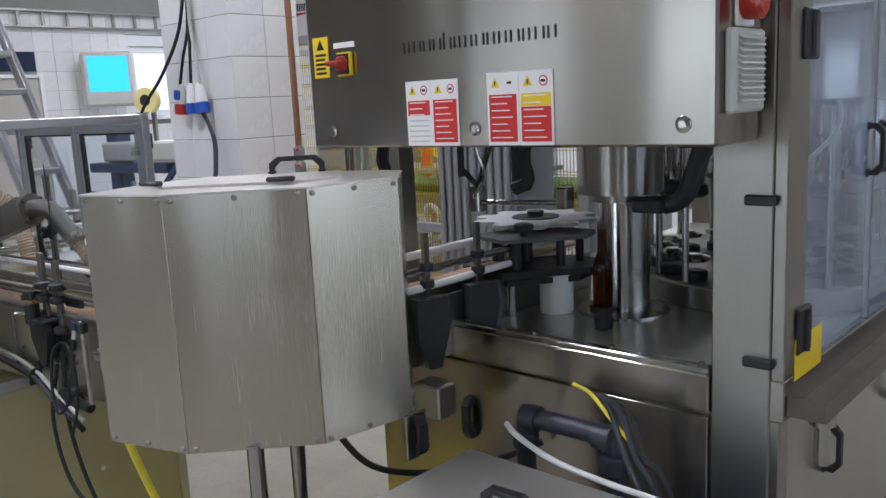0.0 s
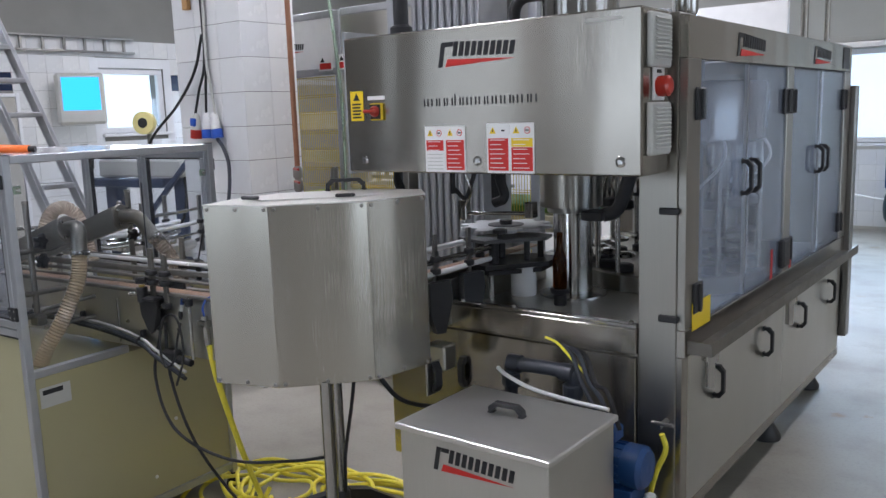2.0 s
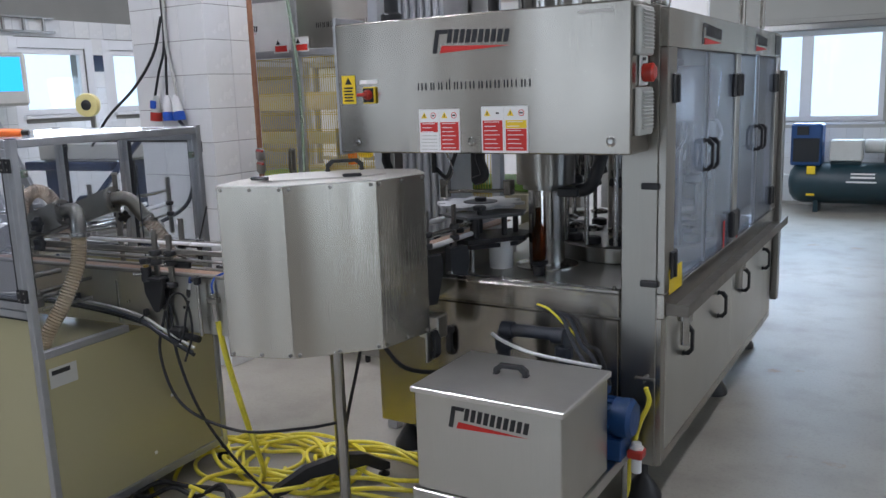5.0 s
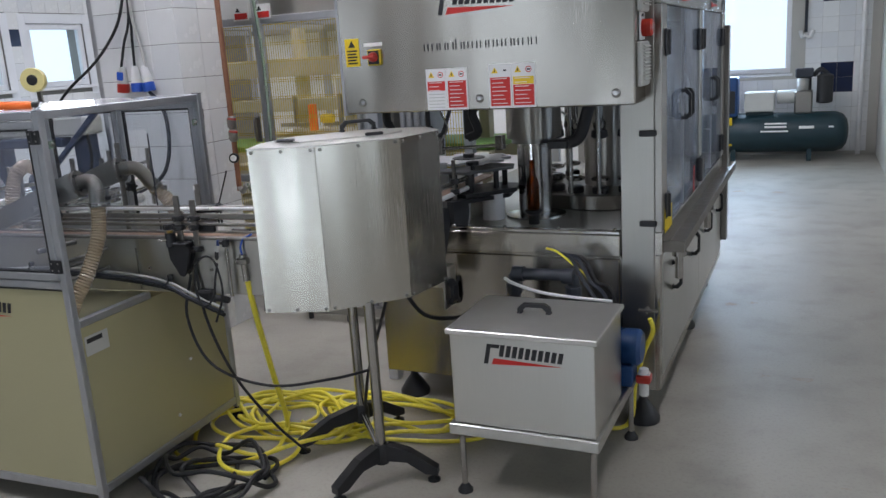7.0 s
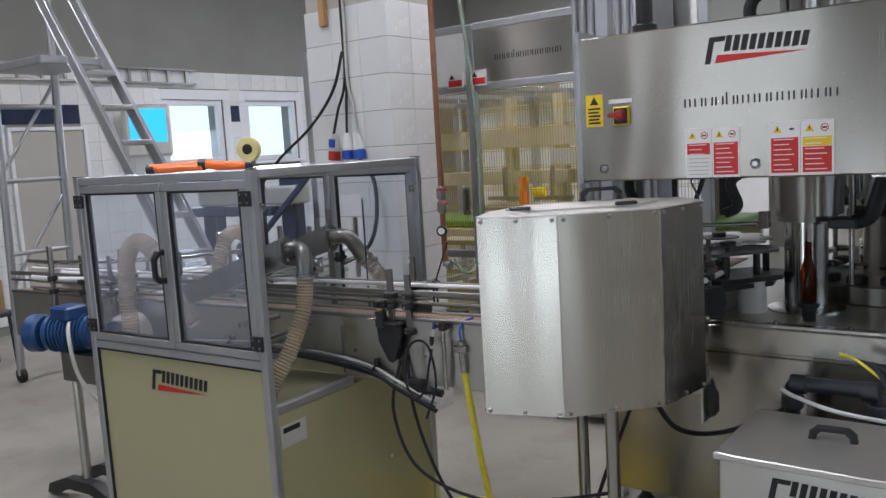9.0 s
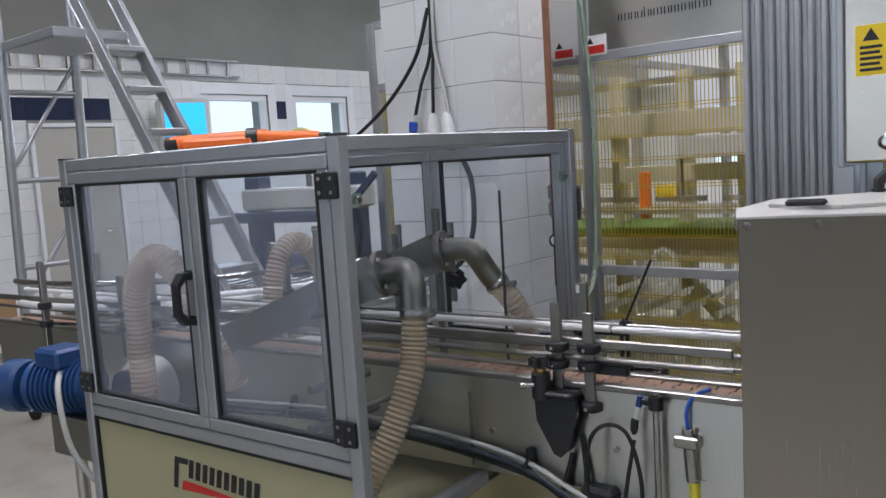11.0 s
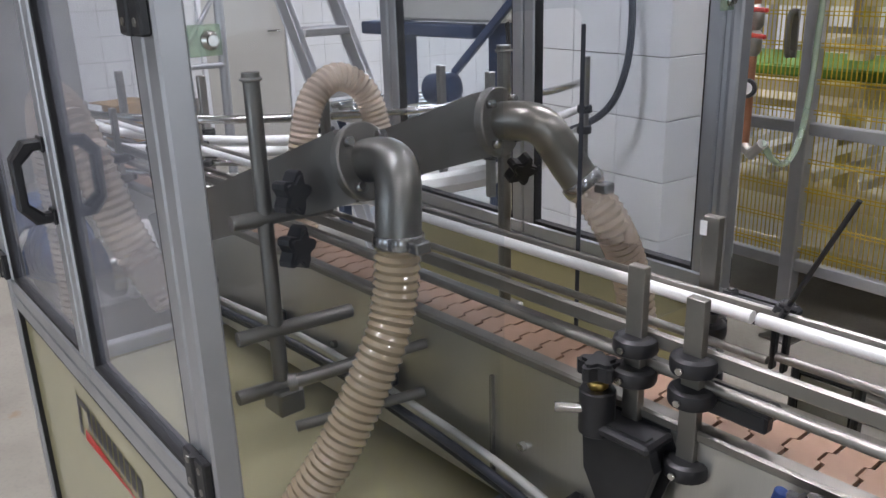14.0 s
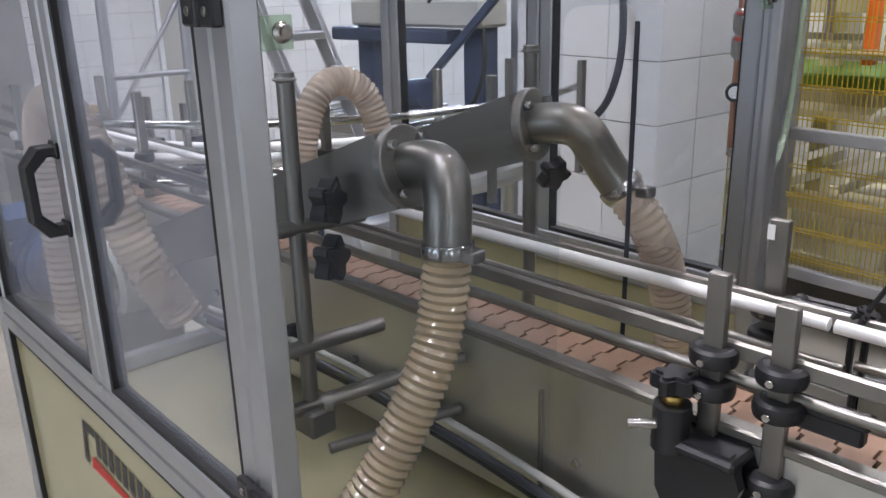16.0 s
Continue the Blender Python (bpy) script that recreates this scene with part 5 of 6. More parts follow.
for y in (3.2, 3.5):
    part("red_tag", G().box(DX + 0.023, y, 0.90, DX + 0.024, y + 0.03, 1.03), REDINK, t)
mark(t, pose(RX + 0.0035, 2.66, 1.845, 0, 0, 90), 0.36, 0.09)
mark(t, pose(RX + 0.0035, 3.78, 1.845, 0, 0, 90), 0.36, 0.09)
part("corner_plate", G().box(RX + 0.003, 4.40, 1.84, RX + 0.005, 4.55, 1.95), INK, t)
# drip channel and lower panels
part("drip_channel", G().box(RX, FY + 0.02, 0.815, RX + 0.09, BY - 0.06, 0.822).box(RX + 0.084, FY + 0.02, 0.822, RX + 0.09, BY - 0.06, 0.862).box(RX + 0.003, FY + 0.014, 0.815, RX + 0.09, FY + 0.02, 0.862), CHANNEL, t)
for y in (FY + 0.10, 3.30):
    part("drain", G().cyl((RX + 0.055, y, 0.815), (RX + 0.055, y, 0.68), 0.018, 14).lathe([(0.03, 0), (0.03, 0.03), (0.02, 0.04)], (RX + 0.055, y, 0.78)), CHROME, t)
for y0, y1 in ((FY + 0.06, 3.42), (3.43, BY - 0.03)):
    lp = part("lower_panel", G().box(DX, y0, 0.24, RX - 0.005, y1, 0.795, 0.003), STEEL_MATT, t)
    for yy in (y0 + 0.25, y1 - 0.30):
        hh = part("handle", handle_mesh(0.13, 0.045), BLACK, lp)
        hh.matrix_basis = pose(RX - 0.005, yy, 0.635, 0, 90, 90)
part("side_skirt", G().box(DX - 0.004, FY, 0.19, RX - 0.008, FY + 0.058, 0.80, 0.002).box(DX - 0.004, FY + 0.058, 0.19, RX - 0.008, BY, 0.238, 0.002), STEEL, t)
# control panel at the far end
part("operator_post", G().box(RX - 0.05, BY + 0.01, 0.3, RX + 0.03, BY + 0.09, 1.75, 0.004), STEEL_DARK, t)

# machine inside: table units
fm = t
part("lift_column", G().lathe([(0.15, 0), (0.15, 0.008), (0.12, 0.012), (0.085, 0.014), (0.085, 0.40)], (-0.715, 2.70, 0.858), seg=36), CHROME, fm)
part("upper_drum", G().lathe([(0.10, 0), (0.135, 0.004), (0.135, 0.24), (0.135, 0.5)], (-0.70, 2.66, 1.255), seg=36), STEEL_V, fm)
part("bearing_ring", G().lathe([(0.06, 0), (0.11, 0.004), (0.11, 0.03), (0.07, 0.034)], (-0.715, 2.70, 1.225), seg=24), STEEL_DARK, fm)
part("capping_arm", G().box(-0.60, 2.55, 1.21, -0.50, 2.66, 1.25, 0.006).tube(spline([(-0.52, 2.6, 1.23), (-0.46, 2.62, 1.26), (-0.42, 2.66, 1.40), (-0.40, 2.68, 1.44)], 6), 0.03, 10), BLACK, fm)
part("steel_bar", G().box(-0.45, 2.55, 1.405, -0.20, 2.60, 1.425, 0.003), CHROME, fm)


def gear_plate(z, r, x, y, mat, n=10):
    pts = []
    for k in range(n * 8):
        a = 2 * math.pi * k / (n * 8)
        rr = r - (0.045 if k % 8 in (0, 1, 7) else 0.012 if k % 8 in (2, 6) else 0)
        pts.append((x + rr * math.cos(a), y + rr * math.sin(a)))
    return G().prism(pts, z, z + 0.012)


part("star_wheel", gear_plate(1.135, 0.22, -1.08, 2.72, GREY_P), plain("pale_grey_plate", (0.45, 0.46, 0.47), 0.35), fm, "pale grey star wheel")
part("star_hub", G().lathe([(0.085, 0), (0.085, 0.004)], (-1.08, 2.72, 1.147), seg=24).lathe([(0.03, 0), (0.03, 0.02)], (-1.08, 2.72, 1.15)), BLACK, fm)
part("guide_plate", G().prism([(-1.17, 2.46), (-0.98, 2.40), (-0.80, 2.62), (-0.83, 2.72), (-0.95, 2.74), (-1.1, 2.60)], 1.105, 1.118), plain("dark_grey_plate", (0.10, 0.105, 0.11), 0.4), fm)
part("guide_plate", G().prism([(-1.19, 2.44), (-0.96, 2.37), (-0.78, 2.60), (-0.81, 2.74), (-0.95, 2.76), (-1.12, 2.60)], 0.995, 1.015), BLACK, fm)
part("guide_plate", G().prism([(-1.17, 2.48), (-0.97, 2.41), (-0.82, 2.60), (-0.84, 2.74), (-0.95, 2.76), (-1.1, 2.60)], 0.965, 0.985), BLACK, fm)
for x, y in ((-1.08, 2.50), (-0.97, 2.45), (-0.88, 2.58), (-1.02, 2.58), (-0.87, 2.68)):
    part("spacer", G().cyl((x, y, 1.015), (x, y, 1.105), 0.022 if x < -0.95 else 0.014, 14), BLACK, fm)
part("star_knob", G().lathe([(0.012, 0), (0.012, 0.02), (0.034, 0.024), (0.034, 0.04), (0.02, 0.045)], (-0.97, 2.50, 1.118), seg=7, smooth=False), BLACK, fm)
for x, y in ((-1.02, 2.45), (-0.985, 2.44), (-1.14, 2.6)):
    part("leg", G().cyl((x, y, 0.858), (x, y, 0.97), 0.015, 12), CHROME, fm)
part("white_can", G().lathe([(0.055, 0), (0.057, 0.004), (0.057, 0.13), (0.054, 0.134)], (-0.90, 2.58, 0.858), seg=24), WHITE, fm)
part("air_cylinder", G().cyl((-1.12, 2.45, 1.23), (-0.84, 2.56, 1.23), 0.009, 10).box(-1.14, 2.43, 1.20, -1.10, 2.47, 1.29, 0.004).box(-0.86, 2.53, 1.21, -0.82, 2.58, 1.28, 0.004), CHROME, fm)
part("air_fitting", G().cyl((-1.16, 2.42, 1.32), (-1.16, 2.42, 1.45), 0.012, 10).box(-1.0, 2.48, 1.27, -0.94, 2.52, 1.45, 0.006, pose(0, 0, 0)).tube(spline([(-1.15, 2.42, 1.34), (-1.1, 2.43, 1.3), (-1.06, 2.43, 1.38), (-1.04, 2.44, 1.45)], 6), 0.01, 8).tube(spline([(-0.97, 2.46, 1.28), (-0.92, 2.47, 1.31), (-0.95, 2.48, 1.4), (-0.9, 2.5, 1.45)], 6), 0.022, 8), BLACK, fm)
part("air_tube", G().tube(spline([(-1.12, 2.43, 1.25), (-1.06, 2.42, 1.33), (-1.09, 2.42, 1.42), (-1.05, 2.42, 1.45)], 8), 0.005, 8), CHROME, fm)
part("hose_clip", G().tube(spline([(-1.24, 2.15, 1.45), (-1.23, 2.13, 1.40), (-1.21, 2.12, 1.37), (-1.22, 2.14, 1.33)], 6), 0.02, 8), RUBBER, fm)

# filling carousel
CXc, CYc = -0.46, 3.22
part("carousel_ring", G().lathe([(0.40, 0), (0.41, 0.006), (0.41, 0.075), (0.40, 0.08)], (CXc, CYc, 0.858), seg=48), STEEL_V, fm)
part("carousel_core", G().lathe([(0.13, 0), (0.13, 1.0)], (CXc, CYc, 0.93), seg=28), STEEL_V, fm)
part("carousel_tank", G().lathe([(0.30, 0), (0.40, 0.02), (0.41, 0.25), (0.40, 0.27)], (CXc, CYc, 1.50), seg=40), CHROME, fm)
for k in range(16):
    a = 2 * math.pi * k / 16 + 0.1
    x, y = CXc + 0.34 * math.cos(a), CYc + 0.34 * math.sin(a)
    f = part("fill_head", G().lathe([(0.012, 0), (0.03, 0.02), (0.034, 0.05), (0.02, 0.07), (0.022, 0.16), (0.032, 0.17), (0.032, 0.25)], (x, y, 1.25), seg=14), CHROME, fm)
    part("fill_skirt", G().lathe([(0.03, 0), (0.045, 0.01), (0.04, 0.04), (0.02, 0.05)], (x, y, 1.22), seg=12), BLACK, f)
    part("guide_rod", G().cyl((x + 0.045 * math.cos(a), y + 0.045 * math.sin(a), 0.94), (x + 0.045 * math.cos(a), y + 0.045 * math.sin(a), 1.5), 0.012, 10), CHROME, fm)
    part("bottle_plate", G().lathe([(0.04, 0), (0.042, 0.004), (0.042, 0.03), (0.03, 0.036)], (x, y, 0.94), seg=14), BLACK, fm)
    part("lift_fork", G().lathe([(0.02, 0), (0.045, 0.006), (0.05, 0.02), (0.02, 0.03)], (x, y, 1.0), seg=10), CHROME, fm)
for k in range(7):
    a = 0.9 * k
    part("air_tube", G().tube(spline([(CXc + 0.3 * math.cos(a), CYc + 0.3 * math.sin(a), 1.3), (CXc + 0.42 * math.cos(a + 0.2), CYc + 0.42 * math.sin(a + 0.2), 1.45), (CXc + 0.3 * math.cos(a + 0.3), CYc + 0.3 * math.sin(a + 0.3), 1.62)], 6), 0.007, 6), WHITE, fm)
# capper unit at the far half
part("capper_column", G().lathe([(0.10, 0), (0.10, 0.9)], (-0.55, 4.1, 0.93), seg=24).lathe([(0.2, 0), (0.21, 0.01), (0.21, 0.12), (0.2, 0.13)], (-0.55, 4.1, 0.858), seg=30), STEEL_V, fm)
part("capper_head", G().lathe([(0.15, 0), (0.22, 0.04), (0.22, 0.24), (0.12, 0.3)], (-0.55, 4.1, 1.4), seg=28), STEEL_DARK, fm)
for k in range(6):
    a = k * math.pi / 3
    part("capping_head", G().lathe([(0.02, 0), (0.03, 0.02), (0.03, 0.15)], (-0.55 + 0.19 * math.cos(a), 4.1 + 0.19 * math.sin(a), 1.22), seg=12), CHROME, fm)

# bottle in its holder
t = thing("bottle", pose(-0.655, 2.475, 0.93), "brown glass long-neck beer bottle standing in a black holder", "bottle")
p = part("bottle_glass", G().lathe([(0.026, 0), (0.030, 0.004), (0.0305, 0.02), (0.0305, 0.115), (0.027, 0.138), (0.0165, 0.162), (0.0138, 0.18), (0.0125, 0.222), (0.0137, 0.224), (0.0137, 0.236), (0.0118, 0.238)], (0, 0, 0), seg=28), BROWN, t)
t = thing("bottle_holder", pose(-0.655, 2.475, 0.858), "black cup-shaped bottle holder on a steel disc", "holder")
part("holder_cup", G().lathe([(0.025, 0), (0.027, 0.003), (0.027, 0.045), (0.04, 0.055), (0.042, 0.07), (0.03, 0.072)], (0, 0, 0), seg=24), BLACK, t)


# ---- rinse tank with pump ----
t = thing("tank_stand", pose(0, 0, 0), "low steel stand under the tank and pump", "stand")
TX0, TX1, TY0, TY1 = -0.660, -0.105, 1.42, 1.845
part("tray", G().box(TX0 - 0.02, TY0 - 0.012, 0.255, TX1 + 0.012, 2.10, 0.30, 0.004), STEEL_MATT, t)
for x, y in ((TX0 + 0.02, TY0 + 0.02), (TX1 - 0.02, TY0 + 0.03), (TX1 - 0.01, 2.07), (TX0 + 0.02, 2.07)):
    part("leg", G().cyl((x, y, 0.03), (x, y, 0.258), 0.012, 12), CHROME, t)
    part("leg_foot", G().lathe([(0.03, 0), (0.03, 0.01), (0.016, 0.03), (0.012, 0.036)], (x, y, 0), seg=14), RUBBER, t)
t = thing("rinse_tank", pose(0, 0, 0), "square brushed steel tank with a lid and black handle", "tank")
part("tank_body", G().box(TX0, TY0, 0.302, TX1, TY1, 0.668, 0.004), STEEL_MATT, t)
ld = part("lid", G().box(TX0 - 0.014, TY0 - 0.012, 0.662, TX1 + 0.012, TY1 + 0.01, 0.684, 0.004), LID, t)
h = part("handle", handle_mesh(0.13, 0.04, 0.026, 0.016), BLACK, ld)
h.matrix_basis = pose(-0.40, 1.66, 0.684, -90, 0, 4)
mark(t, pose(-0.525, TY0 - 0.0012, 0.555), 0.315, 0.082)
t = thing("pump", pose(0, 0, 0), "blue electric pump with grey plastic pipework beside the tank", "pump")
part("motor", G().lathe([(0.055, 0), (0.068, 0.015), (0.068, 0.19), (0.06, 0.20)], (-0.30, 1.98, 0.46), (1, 0, 0), 24), BLUE, t)
for k in range(14):
    a = 2 * math.pi * k / 14
    part("fin", G().box(-0.25, -0.003, 0.066, -0.125, 0.003, 0.075, 0, Matrix.Translation((0, 1.98, 0.46)) @ Matrix.Rotation(a, 4, "X")), BLUE, t)
part("fan_cowl", G().lathe([(0.074, 0), (0.076, 0.004), (0.076, 0.06), (0.062, 0.075), (0.02, 0.078)], (-0.12, 1.98, 0.46), (1, 0, 0), 24), BLUE, t)
part("terminal_box", G().box(-0.24, 1.94, 0.535, -0.15, 2.02, 0.59, 0.008), BLUE, t)
part("pump_foot", G().box(-0.26, 1.92, 0.302, -0.08, 2.04, 0.39, 0.004), BLUE, t)
part("pump_case", G().lathe([(0.05, 0), (0.085, 0.01), (0.085, 0.06), (0.05, 0.075)], (-0.35, 1.98, 0.46), (1, 0, 0), 24), GREY_P, t)
part("pipe", G().tube(spline([(-0.335, 2.0, 0.50), (-0.335, 2.0, 0.70), (-0.345, 2.0, 0.735), (-0.38, 2.0, 0.745), (-0.55, 1.99, 0.745), (-0.585, 1.99, 0.735), (-0.595, 1.99, 0.70), (-0.595, 1.99, 0.40)], 6), 0.026, 16), GREY_P, t, "grey plastic pipe")
for x, z in ((-0.595, 0.66), (-0.335, 0.66)):
    part("pipe_union", G().lathe([(0.034, 0), (0.036, 0.004), (0.036, 0.04), (0.034, 0.044)], (x, 1.99, z), seg=10, smooth=False), GREY_P, t)
for x in (-0.60, -0.38):
    part("pipe_elbow", G().lathe([(0.033, 0), (0.034, 0.05)], (x, 1.99, 0.745), (1, 0, 0), 14), GREY_P, t)
for k, (dx, mt) in enumerate(((0.0, GREY_P), (0.03, GREY_P), (0.055, RUBBER))):
    part("pump_cable", G().tube(spline([(-0.40 + dx * 0.2, 2.03, 0.83), (-0.34 + dx, 1.99, 0.82), (-0.28 + dx, 1.95, 0.74), (-0.22 + dx, 1.92, 0.67 + dx), (-0.18 + dx, 1.93, 0.60)], 8), 0.008, 8), mt, t)
part("earth_wire", G().tube(spline([(-0.45, 2.0, 0.86), (-0.40, 2.0, 0.845), (-0.33, 1.98, 0.80), (-0.28, 1.97, 0.765), (-0.27, 1.97, 0.75)], 8), 0.005, 8), HOSE_Y, t, "yellow and green earth wire")
part("white_hose", G().tube(spline([(-0.62, 1.94, 0.735), (-0.57, 1.92, 0.72), (-0.45, 1.90, 0.695), (-0.3, 1.89, 0.685), (-0.15, 1.90, 0.675)], 8), 0.0075, 8), WHITE, t)
part("drain_tap", G().cyl((-0.045, 2.0, 0.36), (-0.045, 2.0, 0.24), 0.02, 12).box(-0.07, 1.985, 0.33, -0.02, 2.015, 0.345, 0.003), WHITE, t)
part("tap_lever", G().box(-0.075, 1.97, 0.30, -0.015, 2.03, 0.335, 0.006), RED, t)
solid("supply_hose", G().tube(spline([(-0.03, 2.06, 0.56), (-0.02, 2.07, 0.50), (-0.06, 2.08, 0.40), (-0.10, 2.10, 0.25), (-0.15, 2.12, 0.03), (-0.4, 2.1, 0.02)], 8), 0.010, 8), HOSE_Y, "yellow hose rising to a wall tap on the filler", "hose")
solid("wall_tap", G().cyl((-0.06, FY - 0.004, 0.565), (-0.06, 2.10, 0.565), 0.010, 10).box(-0.085, 2.09, 0.575, -0.005, 2.105, 0.587, 0.003), STEEL_DARK, "small tap on the filler's corner post", "tap")


# ---- hoses and cables on the floor ----
def coil(name, mat, r, cx, cy, a0, a1, turns, lab, seed, loose=0.12, lift=0.02):
    rnd = random.Random(seed)
    pts = []
    n2 = 10 * turns
    for k in range(n2 + 1):
        an = 2 * math.pi * k / 10
        w1 = a0 * (1 + loose * math.sin(k * 0.31 + seed)) * (0.82 + 0.3 * rnd.random())
        w2 = a1 * (1 + loose * math.cos(k * 0.23 + seed)) * (0.82 + 0.3 * rnd.random())
        pts.append((cx + w1 * math.cos(an) + 0.06 * math.sin(k * 0.07 * seed), cy + w2 * math.sin(an) + 0.05 * math.cos(k * 0.05 * seed), r + lift * (0.3 + k / n2) * rnd.random() * 2))
    return solid(name, G().tube(spline(pts, 7), r, 8), mat, lab, "hose")


coil("yellow_hose", HOSE_Y, 0.0095, -1.66, 1.80, 0.34, 0.22, 6, "yellow water hose in loose coils on the floor", 3, 0.25, 0.03)
coil("yellow_hose", HOSE_Y, 0.0095, -1.20, 1.92, 0.36, 0.15, 4, "yellow water hose in loose coils on the floor", 5, 0.25, 0.04)
coil("yellow_hose", HOSE_Y, 0.0095, -1.76, 1.62, 0.27, 0.25, 2, "yellow water hose lying in two wide loops", 11, 0.3, 0.05)
solid("yellow_hose", G().tube(spline([(-1.60, 1.74, 0.03), (-1.52, 1.62, 0.03), (-1.46, 1.44, 0.02), (-1.55, 1.26, 0.02), (-1.72, 1.28, 0.035), (-1.80, 1.44, 0.06), (-1.76, 1.62, 0.05), (-1.9, 1.78, 0.03)], 10), 0.0095, 8), HOSE_Y, "single loop of yellow hose pulled away from the coil", "hose")
coil("black_hose", RUBBER, 0.010, -1.68, 1.18, 0.22, 0.20, 5, "black cable coiled on the floor beside the guard", 7, 0.2, 0.05)
solid("yellow_hose", G().tube(spline([(-1.465, 1.29, 0.87), (-1.465, 1.32, 0.70), (-1.49, 1.42, 0.40), (-1.53, 1.53, 0.15), (-1.62, 1.62, 0.03), (-1.70, 1.72, 0.02)], 10), 0.0115, 8), HOSE_Y, "yellow hose rising from the floor to the conveyor", "hose")
solid("blue_air_hose", G().tube(spline([(-1.47, 1.285, 0.965), (-1.472, 1.283, 1.00), (-1.462, 1.295, 1.03), (-1.435, 1.315, 1.045)], 8), 0.004, 8), BLUE_L, "short blue air hose above the brass fitting", "hose")
solid("hose_fitting", G().cyl((-1.465, 1.29, 0.86), (-1.47, 1.285, 0.97), 0.014, 12).box(-1.495, 1.268, 0.93, -1.445, 1.302, 0.955, 0.004), CHROME, "steel hose fitting on the conveyor", "fitting")
solid("hanging_cable", G().tube(spline([(-1.72, 1.26, 0.88), (-1.75, 1.24, 0.70), (-1.66, 1.25, 0.50), (-1.45, 1.33, 0.40), (-1.20, 1.42, 0.42), (-1.0, 1.44, 0.48)], 12), 0.006, 8), RUBBER, "thin black cable sagging to the hood's stand", "cable")
solid("hanging_cable", G().tube(spline([(-1.70, 1.27, 0.92), (-1.66, 1.25, 0.70), (-1.58, 1.28, 0.45), (-1.48, 1.38, 0.2), (-1.40, 1.48, 0.03)], 10), 0.006, 8), RUBBER, "thin black cable hanging to the floor", "cable")
solid("hanging_cable", G().tube(spline([(-0.98, 1.55, 0.76), (-1.05, 1.6, 0.62), (-1.18, 1.68, 0.35), (-1.3, 1.78, 0.06), (-1.5, 1.9, 0.015)], 10), 0.007, 8), RUBBER, "black cable hanging under the hood", "cable")
solid("hanging_cable", G().tube(spline([(-0.95, 1.62, 0.76), (-0.90, 1.72, 0.62), (-0.82, 1.90, 0.56), (-0.72, 2.08, 0.57), (-0.66, 2.15, 0.60)], 10), 0.009, 8), RUBBER, "black cable sagging from hood to filler", "cable")
solid("cable_junction", G().box(-1.70, 1.24, 0.76, -1.62, 1.29, 0.82, 0.01).cyl((-1.62, 1.26, 0.79), (-1.55, 1.27, 0.78), 0.014, 10), RUBBER, "bundle of black plugs under the conveyor", "plug")


# ---- packing machine behind its yellow mesh fence ----
PY = 3.6
t = thing("packing_machine", pose(0, PY, 0), "aluminium framed packing machine behind yellow wire mesh", "packing machine")
posts = (-4.45, -3.62, -2.955, -2.02, -1.43)
for x in posts:
    for y in (0, 1.9):
        part("post", G().box(x - 0.03, y - 0.03, 0.03, x + 0.03, y + 0.03, 2.38, 0.004), ALU, t)
for z in (0.34, 0.895, 1.985, 2.365):
    for y in (0, 1.9):
        if y and z < 1:
            continue
        for a, b in zip(posts, posts[1:]):
            part("rail", G().box(a + 0.03, y - 0.02, z - 0.024, b - 0.03, y + 0.02, z + 0.024, 0.004), ALU, t)
for a, b in zip(posts, posts[1:]):
    part("fascia_panel", G().box(a + 0.032, -0.016, 2.011, b - 0.032, -0.008, 2.339, 0), STEEL_MATT if b > -2.9 else WHITE, t)
for x in posts:
    part("depth_rail", G().box(x - 0.022, 0.03, 1.97, x + 0.022, 1.87, 2.01, 0.004), ALU, t)
text_bars(t, pose(-2.76, -0.018, 2.14), 0.48, 0.05, 14)
mark(t, pose(-3.55, -0.018, 2.12), 0.27, 0.08)
for x in (-3.13, -2.95):
    s = part("warning_sign", G().box(x, -0.036, 1.99, x + 0.13, -0.034, 2.09), PAPER, t)
    part("sign_block", G().box(x + 0.012, -0.0375, 2.00, x + 0.118, -0.0362, 2.04), REDINK, s)
    part("sign_triangle", G().add([(x + 0.02, -0.0372, 2.048), (x + 0.06, -0.0372, 2.048), (x + 0.04, -0.0372, 2.08)], [(0, 1, 2)]), INK, s)
for x in (-3.02,):
    hh = part("gate_handle", G().tube(spline([(x, -0.03, 1.18), (x, -0.07, 1.18), (x, -0.07, 1.32), (x, -0.03, 1.32)], 4), 0.011, 8).box(x - 0.018, -0.038, 1.16, x + 0.018, -0.03, 1.34, 0.003), STEEL_DARK, t)
for x in posts:
    part("post_foot", G().box(x - 0.07, -0.06, 0, x + 0.07, 0.06, 0.012, 0.002).cyl((x, 0, 0.01), (x, 0, 0.05), 0.02, 10), STEEL_DARK, t)
part("floor_channel", G().box(-2.6, -0.42, 0.05, -1.9, -0.36, 0.11, 0.003), STEEL_DARK, t)
for x in (-2.5, -2.2):
    part("channel_foot", G().cyl((x, -0.39, 0), (x, -0.39, 0.06), 0.018, 10), BLACK, t)
# added strip hidden behind the fascia, shades the space behind the mesh
part("added_shade_panel", G().box(posts[0] + 0.03, 1.35, 2.342, posts[-1] - 0.03, 1.87, 2.350), STEEL_MATT, t)
